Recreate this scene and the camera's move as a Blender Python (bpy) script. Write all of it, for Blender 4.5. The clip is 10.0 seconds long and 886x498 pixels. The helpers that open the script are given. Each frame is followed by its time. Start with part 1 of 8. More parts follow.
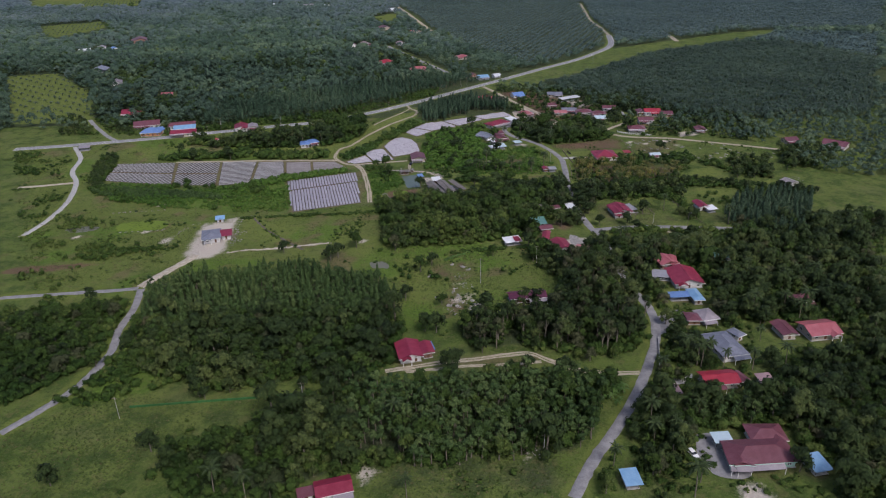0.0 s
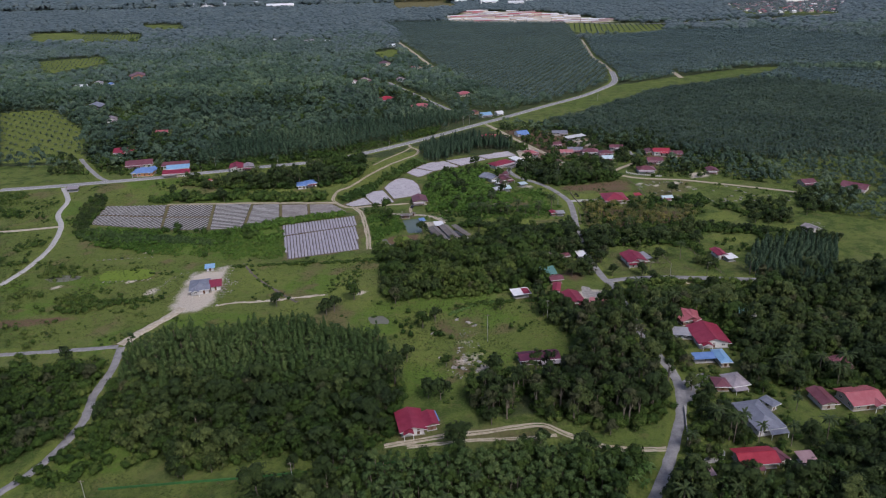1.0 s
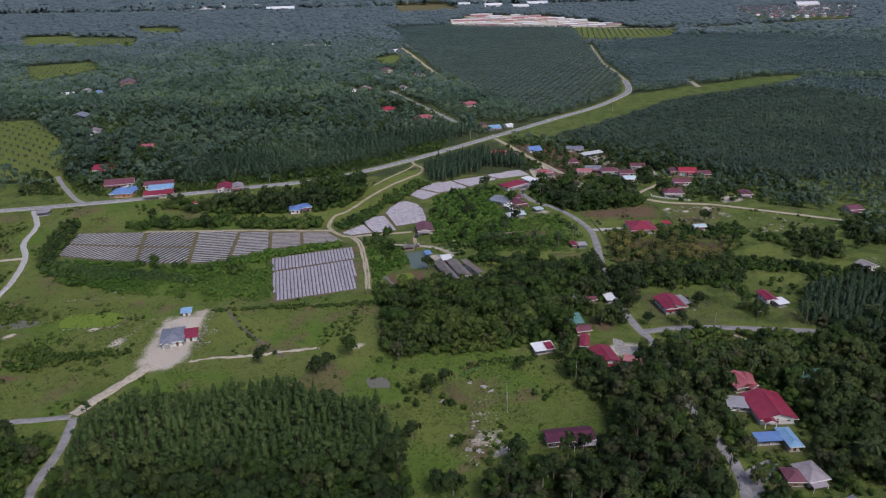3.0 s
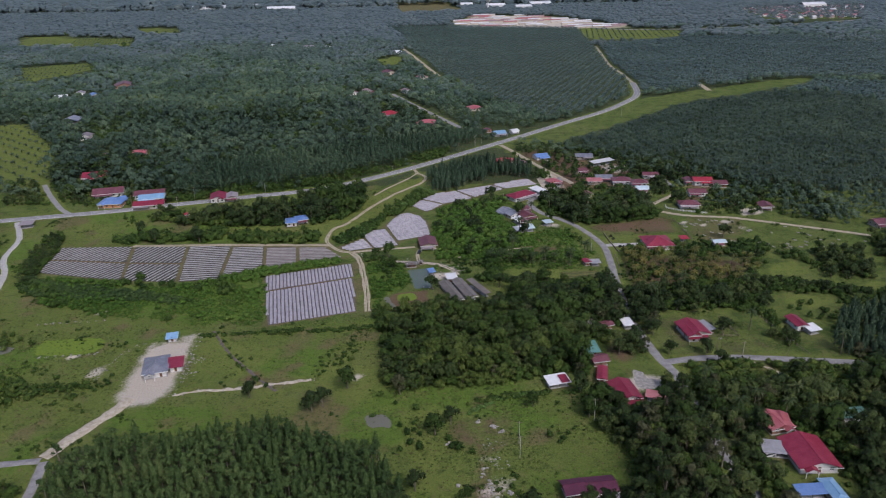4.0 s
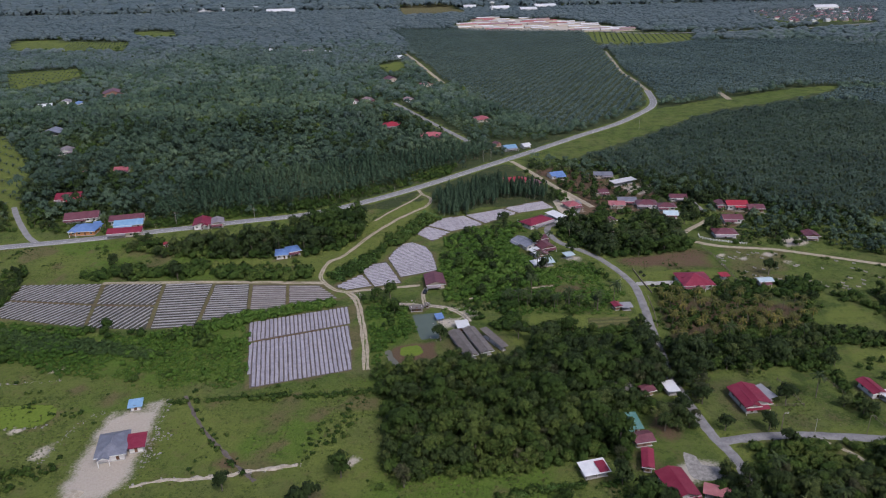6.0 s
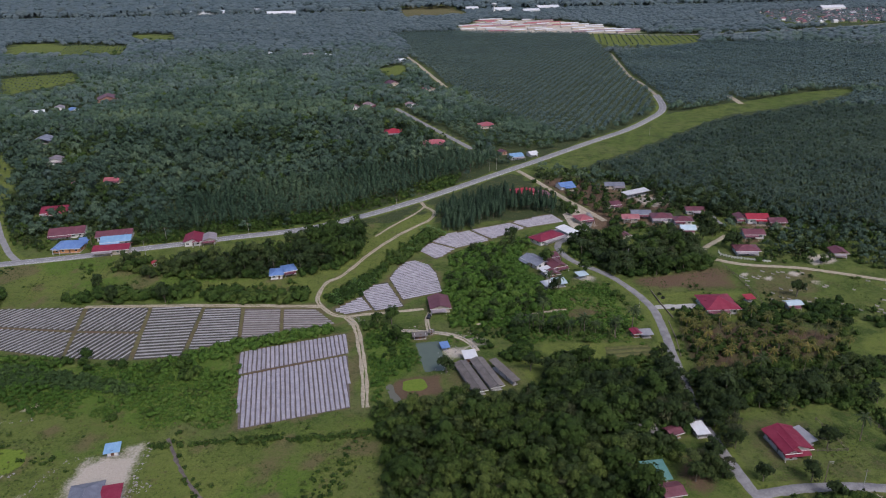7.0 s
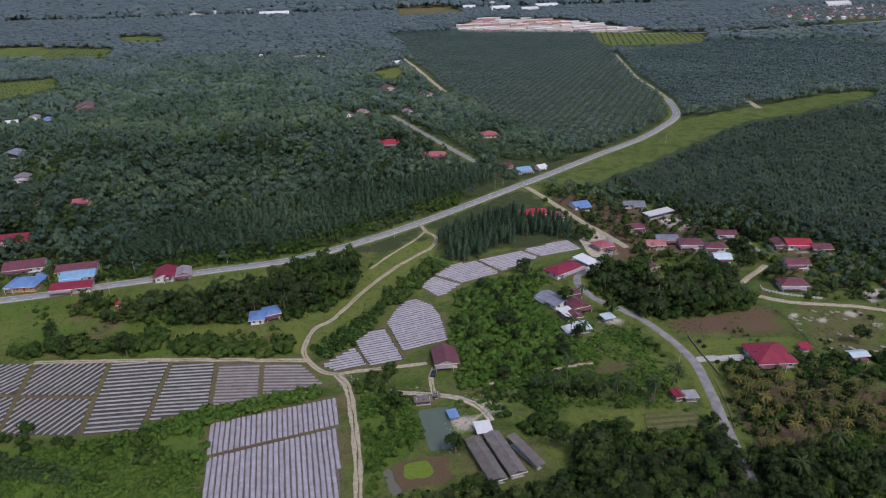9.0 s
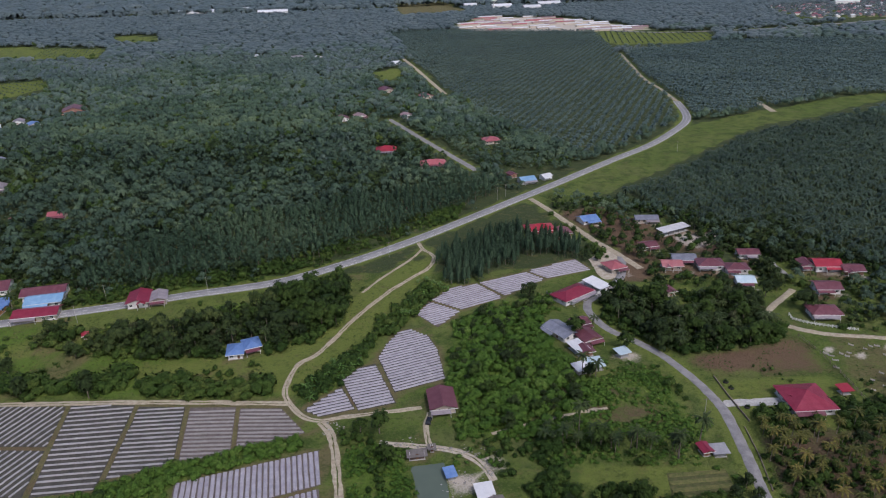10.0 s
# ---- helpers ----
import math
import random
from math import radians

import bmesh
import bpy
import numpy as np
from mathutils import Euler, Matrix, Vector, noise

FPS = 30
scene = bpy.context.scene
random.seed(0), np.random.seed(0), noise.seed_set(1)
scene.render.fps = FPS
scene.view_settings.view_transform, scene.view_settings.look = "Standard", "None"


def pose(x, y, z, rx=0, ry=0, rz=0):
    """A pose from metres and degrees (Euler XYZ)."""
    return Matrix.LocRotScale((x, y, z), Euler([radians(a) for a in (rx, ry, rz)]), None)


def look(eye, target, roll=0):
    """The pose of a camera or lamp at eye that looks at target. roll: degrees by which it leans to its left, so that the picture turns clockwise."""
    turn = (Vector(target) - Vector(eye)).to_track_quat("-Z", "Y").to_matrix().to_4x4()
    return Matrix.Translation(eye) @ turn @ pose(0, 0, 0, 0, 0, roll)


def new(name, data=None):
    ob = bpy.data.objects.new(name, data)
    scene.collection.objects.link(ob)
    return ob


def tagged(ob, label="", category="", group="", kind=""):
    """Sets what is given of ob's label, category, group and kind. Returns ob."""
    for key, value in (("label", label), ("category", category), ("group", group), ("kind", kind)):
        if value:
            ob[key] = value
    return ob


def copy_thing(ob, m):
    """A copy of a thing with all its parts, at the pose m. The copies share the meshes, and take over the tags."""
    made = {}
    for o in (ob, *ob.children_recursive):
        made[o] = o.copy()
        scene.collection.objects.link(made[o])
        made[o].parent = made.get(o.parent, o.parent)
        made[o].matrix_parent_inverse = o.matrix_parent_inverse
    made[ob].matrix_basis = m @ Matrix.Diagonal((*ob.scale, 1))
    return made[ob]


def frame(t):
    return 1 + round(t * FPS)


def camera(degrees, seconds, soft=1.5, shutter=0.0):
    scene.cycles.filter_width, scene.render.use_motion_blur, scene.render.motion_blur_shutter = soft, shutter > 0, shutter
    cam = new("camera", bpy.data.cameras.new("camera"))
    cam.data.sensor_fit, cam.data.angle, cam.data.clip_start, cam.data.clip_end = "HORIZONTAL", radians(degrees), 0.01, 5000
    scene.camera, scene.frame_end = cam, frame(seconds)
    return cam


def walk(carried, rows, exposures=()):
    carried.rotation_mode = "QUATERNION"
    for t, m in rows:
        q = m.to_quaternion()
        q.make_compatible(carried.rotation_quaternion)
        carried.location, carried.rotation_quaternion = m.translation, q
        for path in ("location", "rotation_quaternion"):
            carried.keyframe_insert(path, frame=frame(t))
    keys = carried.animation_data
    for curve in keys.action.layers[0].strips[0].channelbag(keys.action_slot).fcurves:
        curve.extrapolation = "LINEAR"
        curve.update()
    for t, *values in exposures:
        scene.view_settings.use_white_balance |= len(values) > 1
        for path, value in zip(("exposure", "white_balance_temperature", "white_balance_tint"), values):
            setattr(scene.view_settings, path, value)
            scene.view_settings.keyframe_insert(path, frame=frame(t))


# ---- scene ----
cam = camera(64.0, 10.0, soft=1.1)
PATH = [
    (0, (0.012, -0.027, 149.939), (0.018, 1.787, 149.097), -1.4),
    (0.5, (-0.753, 12.3, 149.803), (-0.746, 14.128, 148.991), -1.4),
    (1, (-1.564, 24.577, 149.744), (-1.555, 26.426, 148.983), -1.3),
    (1.5, (-2.32, 37.023, 149.637), (-2.311, 38.875, 148.881), -1.2),
    (2, (-3.069, 49.415, 149.594), (-3.061, 51.267, 148.838), -1.2),
    (2.5, (-3.876, 61.757, 149.527), (-3.869, 63.609, 148.772), -1.2),
    (4, (-6.106, 99.116, 149.336), (-6.104, 100.968, 148.58), -1.1),
    (4.5, (-6.931, 111.524, 149.28), (-6.93, 113.376, 148.524), -1.1),
    (5, (-7.675, 123.887, 149.238), (-7.675, 125.74, 148.485), -1.1),
    (5.5, (-8.482, 136.169, 149.195), (-8.484, 138.022, 148.442), -1.1),
    (7, (-10.57, 173.392, 149.168), (-10.578, 175.247, 148.419), -1.3),
    (7.5, (-11.16, 185.768, 149.131), (-11.168, 187.622, 148.382), -1.6),
    (8, (-11.879, 198.155, 149.107), (-11.884, 200.009, 148.359), -1.7),
    (8.5, (-12.714, 210.594, 149.012), (-12.716, 212.448, 148.261), -1.6),
    (9, (-13.518, 223.464, 148.892), (-13.519, 225.317, 148.138), -1.7),
    (9.5, (-13.694, 238.713, 148.683), (-13.701, 240.564, 147.927), -1.8),
    (10, (-11.361, 255.728, 148.401), (-11.367, 257.578, 147.642), -1.8),
]
walk(cam, [(t, look(eye, target, roll)) for t, eye, target, roll in PATH], [(0.0, 0.06, 6000.0, 17.5), (10.0, 0.06, 6000.0, 17.5)])

# ---- sky, sun, exposure: a bright overcast afternoon ----
world = bpy.data.worlds.new("world")
scene.world = world
world.use_nodes = True
wn = world.node_tree
sky = wn.nodes.new("ShaderNodeTexSky")
sky.sky_type = "NISHITA"
sky.sun_disc = False
sky.sun_elevation, sky.sun_rotation = radians(50), radians(148)
sky.air_density, sky.dust_density, sky.ozone_density = 1.0, 4.0, 1.0
wn.links.new(sky.outputs[0], wn.nodes["Background"].inputs[0])
wn.nodes["Background"].inputs[1].default_value = 0.118
sun = new("sun", bpy.data.lights.new("sun", "SUN"))
sun.data.energy, sun.data.angle, sun.data.color = 1.55, radians(18), (1.0, 0.97, 0.92)
az, el = radians(148), radians(50)
sun.matrix_world = look((0, 0, 300), (-300 * math.sin(az) * math.cos(el), -300 * math.cos(az) * math.cos(el), 300 - 300 * math.sin(el)))
rng = np.random.default_rng(7)


# ---- plan of the place, metres ----
MAIN_ROAD = [(-319.8, 521.2), (-282.1, 527.8), (-218.0, 542.6), (-191.7, 551.2), (-163.9, 559.3), (-135.2, 568.6), (-95.9, 580.2), (-62.1, 602.7), (-28.4, 632.4), (1.9, 663.1), (36.4, 699.2), (66, 730), (116, 784), (161, 831), (195, 877), (218, 915), (230, 953), (240, 1013)]
UPPER_ROAD = [(240, 1013), (245, 1087), (246, 1162), (259, 1270), (276, 1412)]
STREET = [(46, 700), (52.9, 681.2), (63.5, 649.4), (71.7, 624.1), (77.9, 609.4), (87.6, 583.1)]
STREET_LINK = [(81.4, 599.0), (74.9, 574.4), (63.7, 559.0), (53.7, 548.9)]
VILLAGE_ROAD = [(53.7, 548.9), (52.1, 538.3), (56.9, 522.3), (66.8, 509.7), (73.5, 499.1), (79.7, 483.0), (83.7, 464.3), (82.9, 445.6), (80.3, 421.3), (78.8, 403.8), (76.8, 385.5), (76.7, 377.2), (79.5, 346.8), (82.8, 332.2), (83.0, 301.6), (83.9, 278.4), (86.8, 257.6), (85.1, 242.5), (80.2, 227.3), (78.9, 225.0), (67.6, 202.4), (54.8, 181.8), (44.7, 167.7), (35.9, 152.5)]
BRANCH_ROAD = [(80.5, 341.5), (87.4, 342.8), (95.4, 344.1), (110.6, 344.4), (135.2, 341.5), (158.7, 338.3)]
UPPER_LANE = [(155.6, 565.1), (154.7, 577.0), (154.5, 589.6)]
FENCED_LANE = [(150.9, 554.3), (134.2, 538.1), (128.3, 530.1), (131.3, 521.2), (144.5, 512.6), (163.0, 508.5), (178.1, 503.6), (228.5, 477.7), (237.2, 472.1)]
LEFT_LANE = [(-274.8, 523.1), (-257.3, 493.2), (-249.5, 463.5), (-236.1, 439.6), (-225.5, 405.5), (-223.1, 376.4), (-225.6, 353.9)]
LEFT_SPUR = [(-237.2, 439.7), (-254.4, 435.9), (-270.2, 433.1)]
LANE_Y = [(-137.3, 287.9), (-133.8, 270.6), (-133.1, 251.8), (-129.6, 234.9), (-132.3, 214.0), (-138.2, 201.1), (-146.4, 187.7)]
LANE_W = [(-138.8, 288.6), (-154.8, 286.7), (-174.6, 285.1), (-198.9, 282.7)]
DRIVE = [(-138.5, 289.9), (-133.1, 302.5), (-126.3, 315.4), (-123.4, 323.8)]
SAND_YARD = [(-129.6, 320.9), (-130.6, 338.6), (-131.2, 354.9), (-131.4, 366.1), (-120.7, 364.5), (-121.5, 373.0), (-114.1, 372.7), (-111.4, 350.5), (-109.4, 336.2), (-109.8, 326.5), (-112.8, 321.9), (-121.8, 316.3)]
YARD_PATH = [(-108.2, 324.9), (-99.5, 327.7), (-84.2, 328.8), (-72.9, 331.1), (-57.6, 333.9)]
TRACK = [(-26.5, 627.8), (-23.8, 618.9), (-17.4, 606.0), (-20.7, 591.6), (-28.8, 580.3), (-39.4, 564.7), (-52.8, 538.3), (-64.0, 509.9), (-70.9, 501.1), (-73.2, 488.5), (-71.7, 477.6), (-64.5, 466.5), (-56.7, 462.6), (-48.5, 464.6), (-29.3, 467.4), (-21.5, 469.0)]
TRACK_B = [(-23.8, 618.9), (-29.5, 605.0), (-43.6, 581.5), (-52.0, 564.8)]
FIELD_TRACK = [(-69.1, 473.7), (-103.8, 476.1), (-127.4, 477.4), (-150.8, 477.9), (-183.6, 478.4)]
DOWN_TRACK = [(-56.6, 461.7), (-51.7, 453.9), (-46.8, 431.6), (-43.1, 409.6), (-41.1, 390.6)]
HUT_PATH = [(-18.6, 465.7), (-19.7, 458.4), (-19.0, 449.8), (-18.2, 446.0)]
POND_BANK = [(-32.9, 448.6), (-24.5, 447.5), (-16.1, 445.9), (-7.8, 442.9), (-2.0, 437.3), (1.5, 429.4)]
HOUSE_TRACK = [(-21.6, 217.6), (-10.4, 220.2), (1.0, 222.7), (12.6, 224.1), (22.4, 225.9), (32.3, 227.1), (39.2, 221.8), (47.6, 216.3), (56.2, 213.1), (70.8, 212.5)]
HOUSE_TRACK_B = [(-14.1, 216.8), (0.9, 218.8), (12.3, 219.8), (23.7, 220.0), (36.3, 221.3)]
FAR_LANE = [(-63, 964), (-46, 921), (-27, 872), (-8, 825), (14, 771)]
FAR_LANE_B = [(-71, 1438), (-48, 1324), (-25, 1200), (-6, 1099)]
FAR_HIGHWAY = [(292, 1828), (415, 1718), (554, 1710), (734, 1745), (999, 1852)]
NORTH_LANE = [(-247, 536), (-259, 548), (-275, 569), (-287, 586), (-300, 606)]
PALM_SPUR = [(314, 946), (317, 974), (319, 995)]
MEADOW_S = [(-240.9, 530.1), (-212.2, 530.9), (-184.6, 534.6), (-151.4, 515.6), (-118.3, 507.2), (-90.2, 503.6), (-76.4, 519.1), (-62.8, 548.1), (-49.4, 571.4), (-29.4, 602.0), (-15.7, 607.9), (-20.6, 577.9), (-32.6, 552.1), (-48.2, 518.5), (-59.4, 494.5), (-66.2, 478.3), (-75.3, 479.9), (-112.6, 486.5), (-167.5, 494.3), (-193.9, 494.2), (-219.6, 492.9)]
MEADOW_N = [(38.0, 694.7), (65, 725), (115, 778), (159, 830), (203, 884), (222, 902), (243, 914), (277, 936), (304, 952), (339, 966), (382, 992), (419, 1008), (474, 1027), (470, 1006), (443, 984), (392, 953), (350, 925), (315, 907), (280, 890), (240, 854), (201, 811), (167, 776), (136, 744), (107, 718), (86, 692), (73.3, 690), (52.9, 695)]
OPEN_W = [(-317.4, 517.0), (-274.3, 520.3), (-272.4, 572.0), (-255.2, 532.7), (-80.9, 580.1), (-41.2, 603.1), (-84.4, 483.6), (-228.1, 470.9), (-218.2, 440.3), (-148.1, 407.4), (-93.1, 379.1), (-29.4, 391.2), (-26.2, 333.4), (32.1, 342.9), (50.5, 317.2), (57.3, 285.3), (51.6, 267.5), (18.3, 245.4), (-21.0, 240.0), (-23.7, 289.4), (-65.9, 296.5), (-141.0, 300.3), (-134.2, 272.1), (-169.3, 253.8)]
OPEN_SW = [(-146.1, 187.2), (-125.2, 202.7), (-109.1, 206.9), (-75.6, 200.6), (-45.3, 207.4), (-27.5, 210.0), (-1.2, 212.3), (-1.2, 219.4), (-30.5, 220.7), (-21.3, 206.3), (-43.9, 197.7), (-54.4, 192.1), (-66.4, 186.8), (-92.5, 182.2), (-96.9, 157.3), (-130.3, 158.5)]
OPEN_S = [(-25.9, 169.2), (1.8, 171.9), (26.3, 172.2), (39.0, 174.3), (62.9, 199.4), (66.2, 212.7), (56.1, 213.2), (51.9, 193.6), (31.9, 152.6), (-31.1, 154.9)]
CLEARING = [(-27.1, 327.4), (31.4, 336.3), (44.5, 308.7), (51.8, 299.6), (56.5, 278.0), (-19.1, 280.2), (-25.5, 302.0)]
GRASS_R = [(84.4, 377.4), (97.6, 392.4), (103.3, 386.8), (124.9, 373.4), (134.1, 352.6), (139.3, 341.0), (126.8, 333.0), (85.6, 334.4), (80.1, 354.6)]
GRASS_R2 = [(147.1, 393.1), (170.9, 397.6), (191.4, 393.9), (176.7, 368.9), (161.0, 369.5), (144.8, 375.0)]
GRAVE = [(142.0, 512.8), (180.9, 500.7), (154.6, 456.1), (136.1, 461.3), (136.0, 479.2)]
GRAVE2 = [(133.5, 506.5), (178.2, 508.9), (233.4, 465.7), (220.3, 443.3), (181.8, 452.6), (155.2, 460.1), (131.6, 470.9)]
CLAY = [(80.0, 499.9), (114.1, 506.9), (134.7, 513.1), (135.0, 484.0), (88.7, 482.6), (82.3, 490.1)]
YARD_RED = [(86.0, 479.8), (108.6, 480.8), (129.6, 480.5), (128.4, 466.0), (112.1, 442.9), (85.7, 444.3), (85.3, 464.2)]
TERRACE = [(37.7, 443.1), (71.4, 445.1), (71.5, 421.2), (66.6, 412.4), (39.2, 413.7), (33.0, 429.5)]
VILLAGE_YARD = [(53.8, 675.5), (93.5, 684.1), (114.6, 635.9), (145.1, 633.2), (144.8, 613.1), (132.1, 595.8), (103.3, 607.2), (84.1, 582.5), (76.2, 619.0)]
FIELD_LOW = [(-97.6, 432.2), (-54.7, 446.5), (-46.5, 390.9), (-84.4, 379.1)]
F_A = [(-63.8, 469.1), (-52.0, 483.6), (-45.3, 468.9), (-57.2, 464.9)]
F_B = [(-52.5, 487.9), (-46.5, 497.0), (-40.5, 499.7), (-30.7, 472.0), (-44.1, 468.0)]
F_C = [(-39.8, 503.9), (-37.1, 514.7), (-32.8, 524.3), (-28.1, 527.6), (-19.5, 520.5), (-15.6, 508.8), (-12.7, 487.0), (-31.7, 478.7)]
F_D1 = [(-25.4, 540.7), (-19.3, 553.1), (-5.5, 542.6), (-15.7, 528.0)]
F_D2 = [(-18.7, 554.5), (-9.2, 566.9), (3.9, 571.2), (14.9, 555.6), (-4.6, 543.9)]
F_D3 = [(4.8, 571.9), (29.1, 583.6), (37.4, 574.1), (16.2, 556.9)]
F_D4 = [(30.1, 584.3), (56.5, 598.4), (61.9, 584.3), (38.8, 574.8)]
P1 = [(-224.2, 477.7), (-183.9, 477.4), (-171.7, 430.6), (-219.7, 442.5)]
P2 = [(-181.5, 477.2), (-152.2, 475.9), (-142.6, 427.7), (-170.1, 430.0)]
P3 = [(-150.7, 476.6), (-126.6, 475.4), (-121.5, 430.3), (-140.5, 427.7)]
P4 = [(-124.9, 474.6), (-107.5, 473.1), (-101.2, 441.8), (-120.3, 434.8)]
P5 = [(-105.7, 473.0), (-88.8, 472.3), (-83.8, 445.4), (-99.9, 443.0)]
P6 = [(-87.2, 471.5), (-72.1, 470.8), (-60.9, 455.9), (-82.5, 447.2)]
POND = [(-24.4, 436.8), (-13.7, 438.4), (-11.9, 415.1), (-19.9, 413.9)]
POND2 = [(-205.9, 360.2), (-199.3, 364.8), (-188.0, 362.7), (-191.4, 357.3), (-201.1, 356.5)]
MUD = [(-33.0, 407.4), (-27.1, 410.5), (-13.0, 411.5), (-13.2, 396.9), (-31.2, 394.6)]
RICE = [(-178.6, 368.6), (-154.4, 369.9), (-153.0, 357.6), (-175.6, 357.2)]
WATER_ROCK = [(-34.5, 310.1), (-27.6, 309.8), (-24.9, 303.3), (-32.8, 303.6)]
W_RUBBER = [(-139.3, 296.2), (-90.5, 296.7), (-56.4, 298.5), (-33.4, 289.9), (-22.5, 266.8), (-32.3, 251.4), (-57.9, 252.6), (-83.8, 253.7), (-110.1, 243.9), (-129.0, 259.6)]
W_MIX_SW = [(-125.8, 251.9), (-105.5, 254.7), (-63.0, 256.6), (-33.3, 263.2), (-19.5, 250.8), (-18.5, 229.9), (-19.9, 220.6), (-36.3, 215.3), (-58.8, 216.2), (-84.4, 208.8), (-98.5, 217.8), (-115.7, 227.6)]
W_LEFT = [(-189.7, 266.2), (-154.8, 269.2), (-135.5, 273.2), (-134.6, 249.7), (-133.0, 235.1), (-140.1, 222.1), (-147.6, 211.9), (-154.5, 202.4)]
W_FRONT = [(-58.2, 192.2), (-43.9, 197.7), (-32.9, 203.6), (0.7, 207.0), (20.8, 207.8), (50.0, 203.2), (45.8, 182.2), (37.2, 174.4), (12.5, 175.4), (1.8, 170.6), (-25.9, 169.2), (-39.4, 167.3), (-61.9, 175.7)]
W_FRONT_L = [(-87.0, 176.7), (-63.8, 183.8), (-40.5, 174.9), (-31.9, 162.2), (-44.1, 155.4), (-75.4, 156.5)]
W_CENTRE = [(-30.5, 382.0), (-18.4, 389.2), (-3.3, 396.6), (16.7, 390.4), (41.0, 421.2), (57.1, 405.3), (68.8, 393.6), (67.7, 373.2), (54.4, 355.5), (52.3, 335.6), (33.5, 336.2), (5.7, 329.9), (-25.1, 327.4)]
W_MID_R = [(56.2, 305.7), (70.5, 313.2), (87.0, 327.0), (109.3, 338.4), (101.1, 303.3), (87.1, 265.8), (82.1, 242.6), (70.0, 229.4), (58.7, 223.4), (40.7, 230.6), (13.2, 231.8), (7.9, 245.9), (44.4, 251.7), (55.5, 276.1)]
W_RIGHT = [(92.9, 339.3), (136.5, 336.8), (221.2, 345.2), (162.6, 246.3), (142.6, 243.5), (122.2, 264.2), (123.8, 296.8), (107.1, 314.1)]
W_RIGHT2 = [(100, 329), (128, 329), (150, 330), (168, 333), (160, 318), (138, 302), (116, 292), (107, 304), (80, 311), (84, 326)]
W_BELOW_R = [(71.5, 202.3), (88.9, 201.5), (123.6, 200.0), (133.9, 213.2), (161.6, 215.5), (123.1, 149.3), (110.9, 149.8), (116.6, 163.7), (111.3, 174.1), (112.8, 185.1), (86.4, 183.3), (65.6, 181.4)]
W_ROADSIDE = [(-196.1, 526.5), (-165.1, 528.9), (-148.9, 533.5), (-116.9, 540.7), (-95.0, 550.2), (-93.2, 569.9), (-72.2, 575.5), (-62.0, 565.6), (-59.5, 542.9), (-72.1, 518.2), (-87.0, 511.4), (-115.7, 509.1), (-143.0, 510.8), (-175.1, 517.8)]
W_PINE = [(-11.7, 598.6), (1.9, 615.7), (27.5, 638.3), (48.3, 636.5), (63.7, 605.9), (58.9, 597.3), (43.6, 603.0), (6.5, 580.4), (-12.1, 572.4)]
W_VILLAGE = [(63.0, 547.1), (79.8, 554.9), (94.2, 549.1), (111.7, 545.6), (130.1, 533.2), (125.6, 514.1), (113.2, 504.6), (82.0, 502.0), (72.0, 512.6), (61.1, 527.1)]
W_SHRUB = [(-7.2, 531.8), (18.3, 542.9), (36.9, 555.4), (29.2, 529.3), (35.4, 500.3), (43.6, 484.6), (43.7, 473.1), (28.5, 457.0), (16.0, 451.8), (2.9, 448.6), (-7.5, 453.0), (-11.0, 487.9)]
W_COCO = [(87.7, 449.8), (106.4, 453.4), (144.7, 446.6), (159.2, 437.1), (147.9, 417.9), (109.1, 409.1), (86.9, 403.4), (82.3, 407.0)]
W_COCO_EDGE = [(100.7, 463.3), (140.3, 466.0), (172.1, 459.2), (159.2, 437.1), (133.6, 451.8), (96.4, 451.6)]
W_HEDGE_R = [(77.7, 410.6), (86.9, 403.4), (113.8, 410.6), (145.8, 414.4), (129.2, 386.1), (112.8, 392.7), (91.8, 387.7), (78.1, 385.4)]
W_BANANA = [(-65.4, 480.9), (-52.6, 506.0), (-37.8, 535.1), (-20.6, 577.9), (-15.7, 564.6), (-27.5, 534.4), (-39.9, 521.3), (-50.9, 488.3), (-63.0, 472.9)]
W_HEDGE_W = [(-200.7, 483.8), (-182.9, 495.6), (-145.5, 494.4), (-107.0, 487.8), (-74.8, 482.2), (-73.8, 476.6), (-128.2, 479.7)]
LAWN_E = [(161, 432), (178, 440), (181, 422), (158, 420)]
LAWN_F = [(202, 415), (212, 408), (205, 400), (196, 402)]
LAWN_G = [(155, 402), (175, 396), (166, 383), (151, 389)]
ROAD_VERGE = [(85, 339), (93, 343), (109, 342), (137, 339), (155, 337), (153, 332), (132, 330), (118, 335), (107, 338), (89, 333)]
ROCK_BARE = [(-9, 304), (-2, 309), (13, 311), (15, 298), (8, 285), (15, 268), (12, 261), (3, 253), (-3, 265), (3, 279), (1, 288), (-6, 292)]
ROCKS = [(5, 305), (11, 302), (13, 299), (-5, 293), (6, 280), (5, 277), (7, 274), (8, 271), (-2, 273), (3, 265), (7, 264), (10, 267), (13, 269), (13, 266), (15, 265), (12, 262)]
BROWN_FIELD = [(-216, 314), (-175, 318), (-172, 311), (-212, 306)]
SLIM_R = [(154, 352), (170, 378), (196, 384), (213, 376), (185, 330), (179, 319), (162, 330), (155, 338)]
REEDS = [(-220, 423), (-205, 414), (-191, 411), (-169, 408), (-147, 404), (-130, 402), (-131, 408), (-160, 416), (-186, 422), (-217, 433)]
FIELD_HEDGE = [(-122, 431), (-106, 438), (-89, 444), (-66, 453), (-60, 449), (-88, 436), (-98, 430), (-114, 424)]
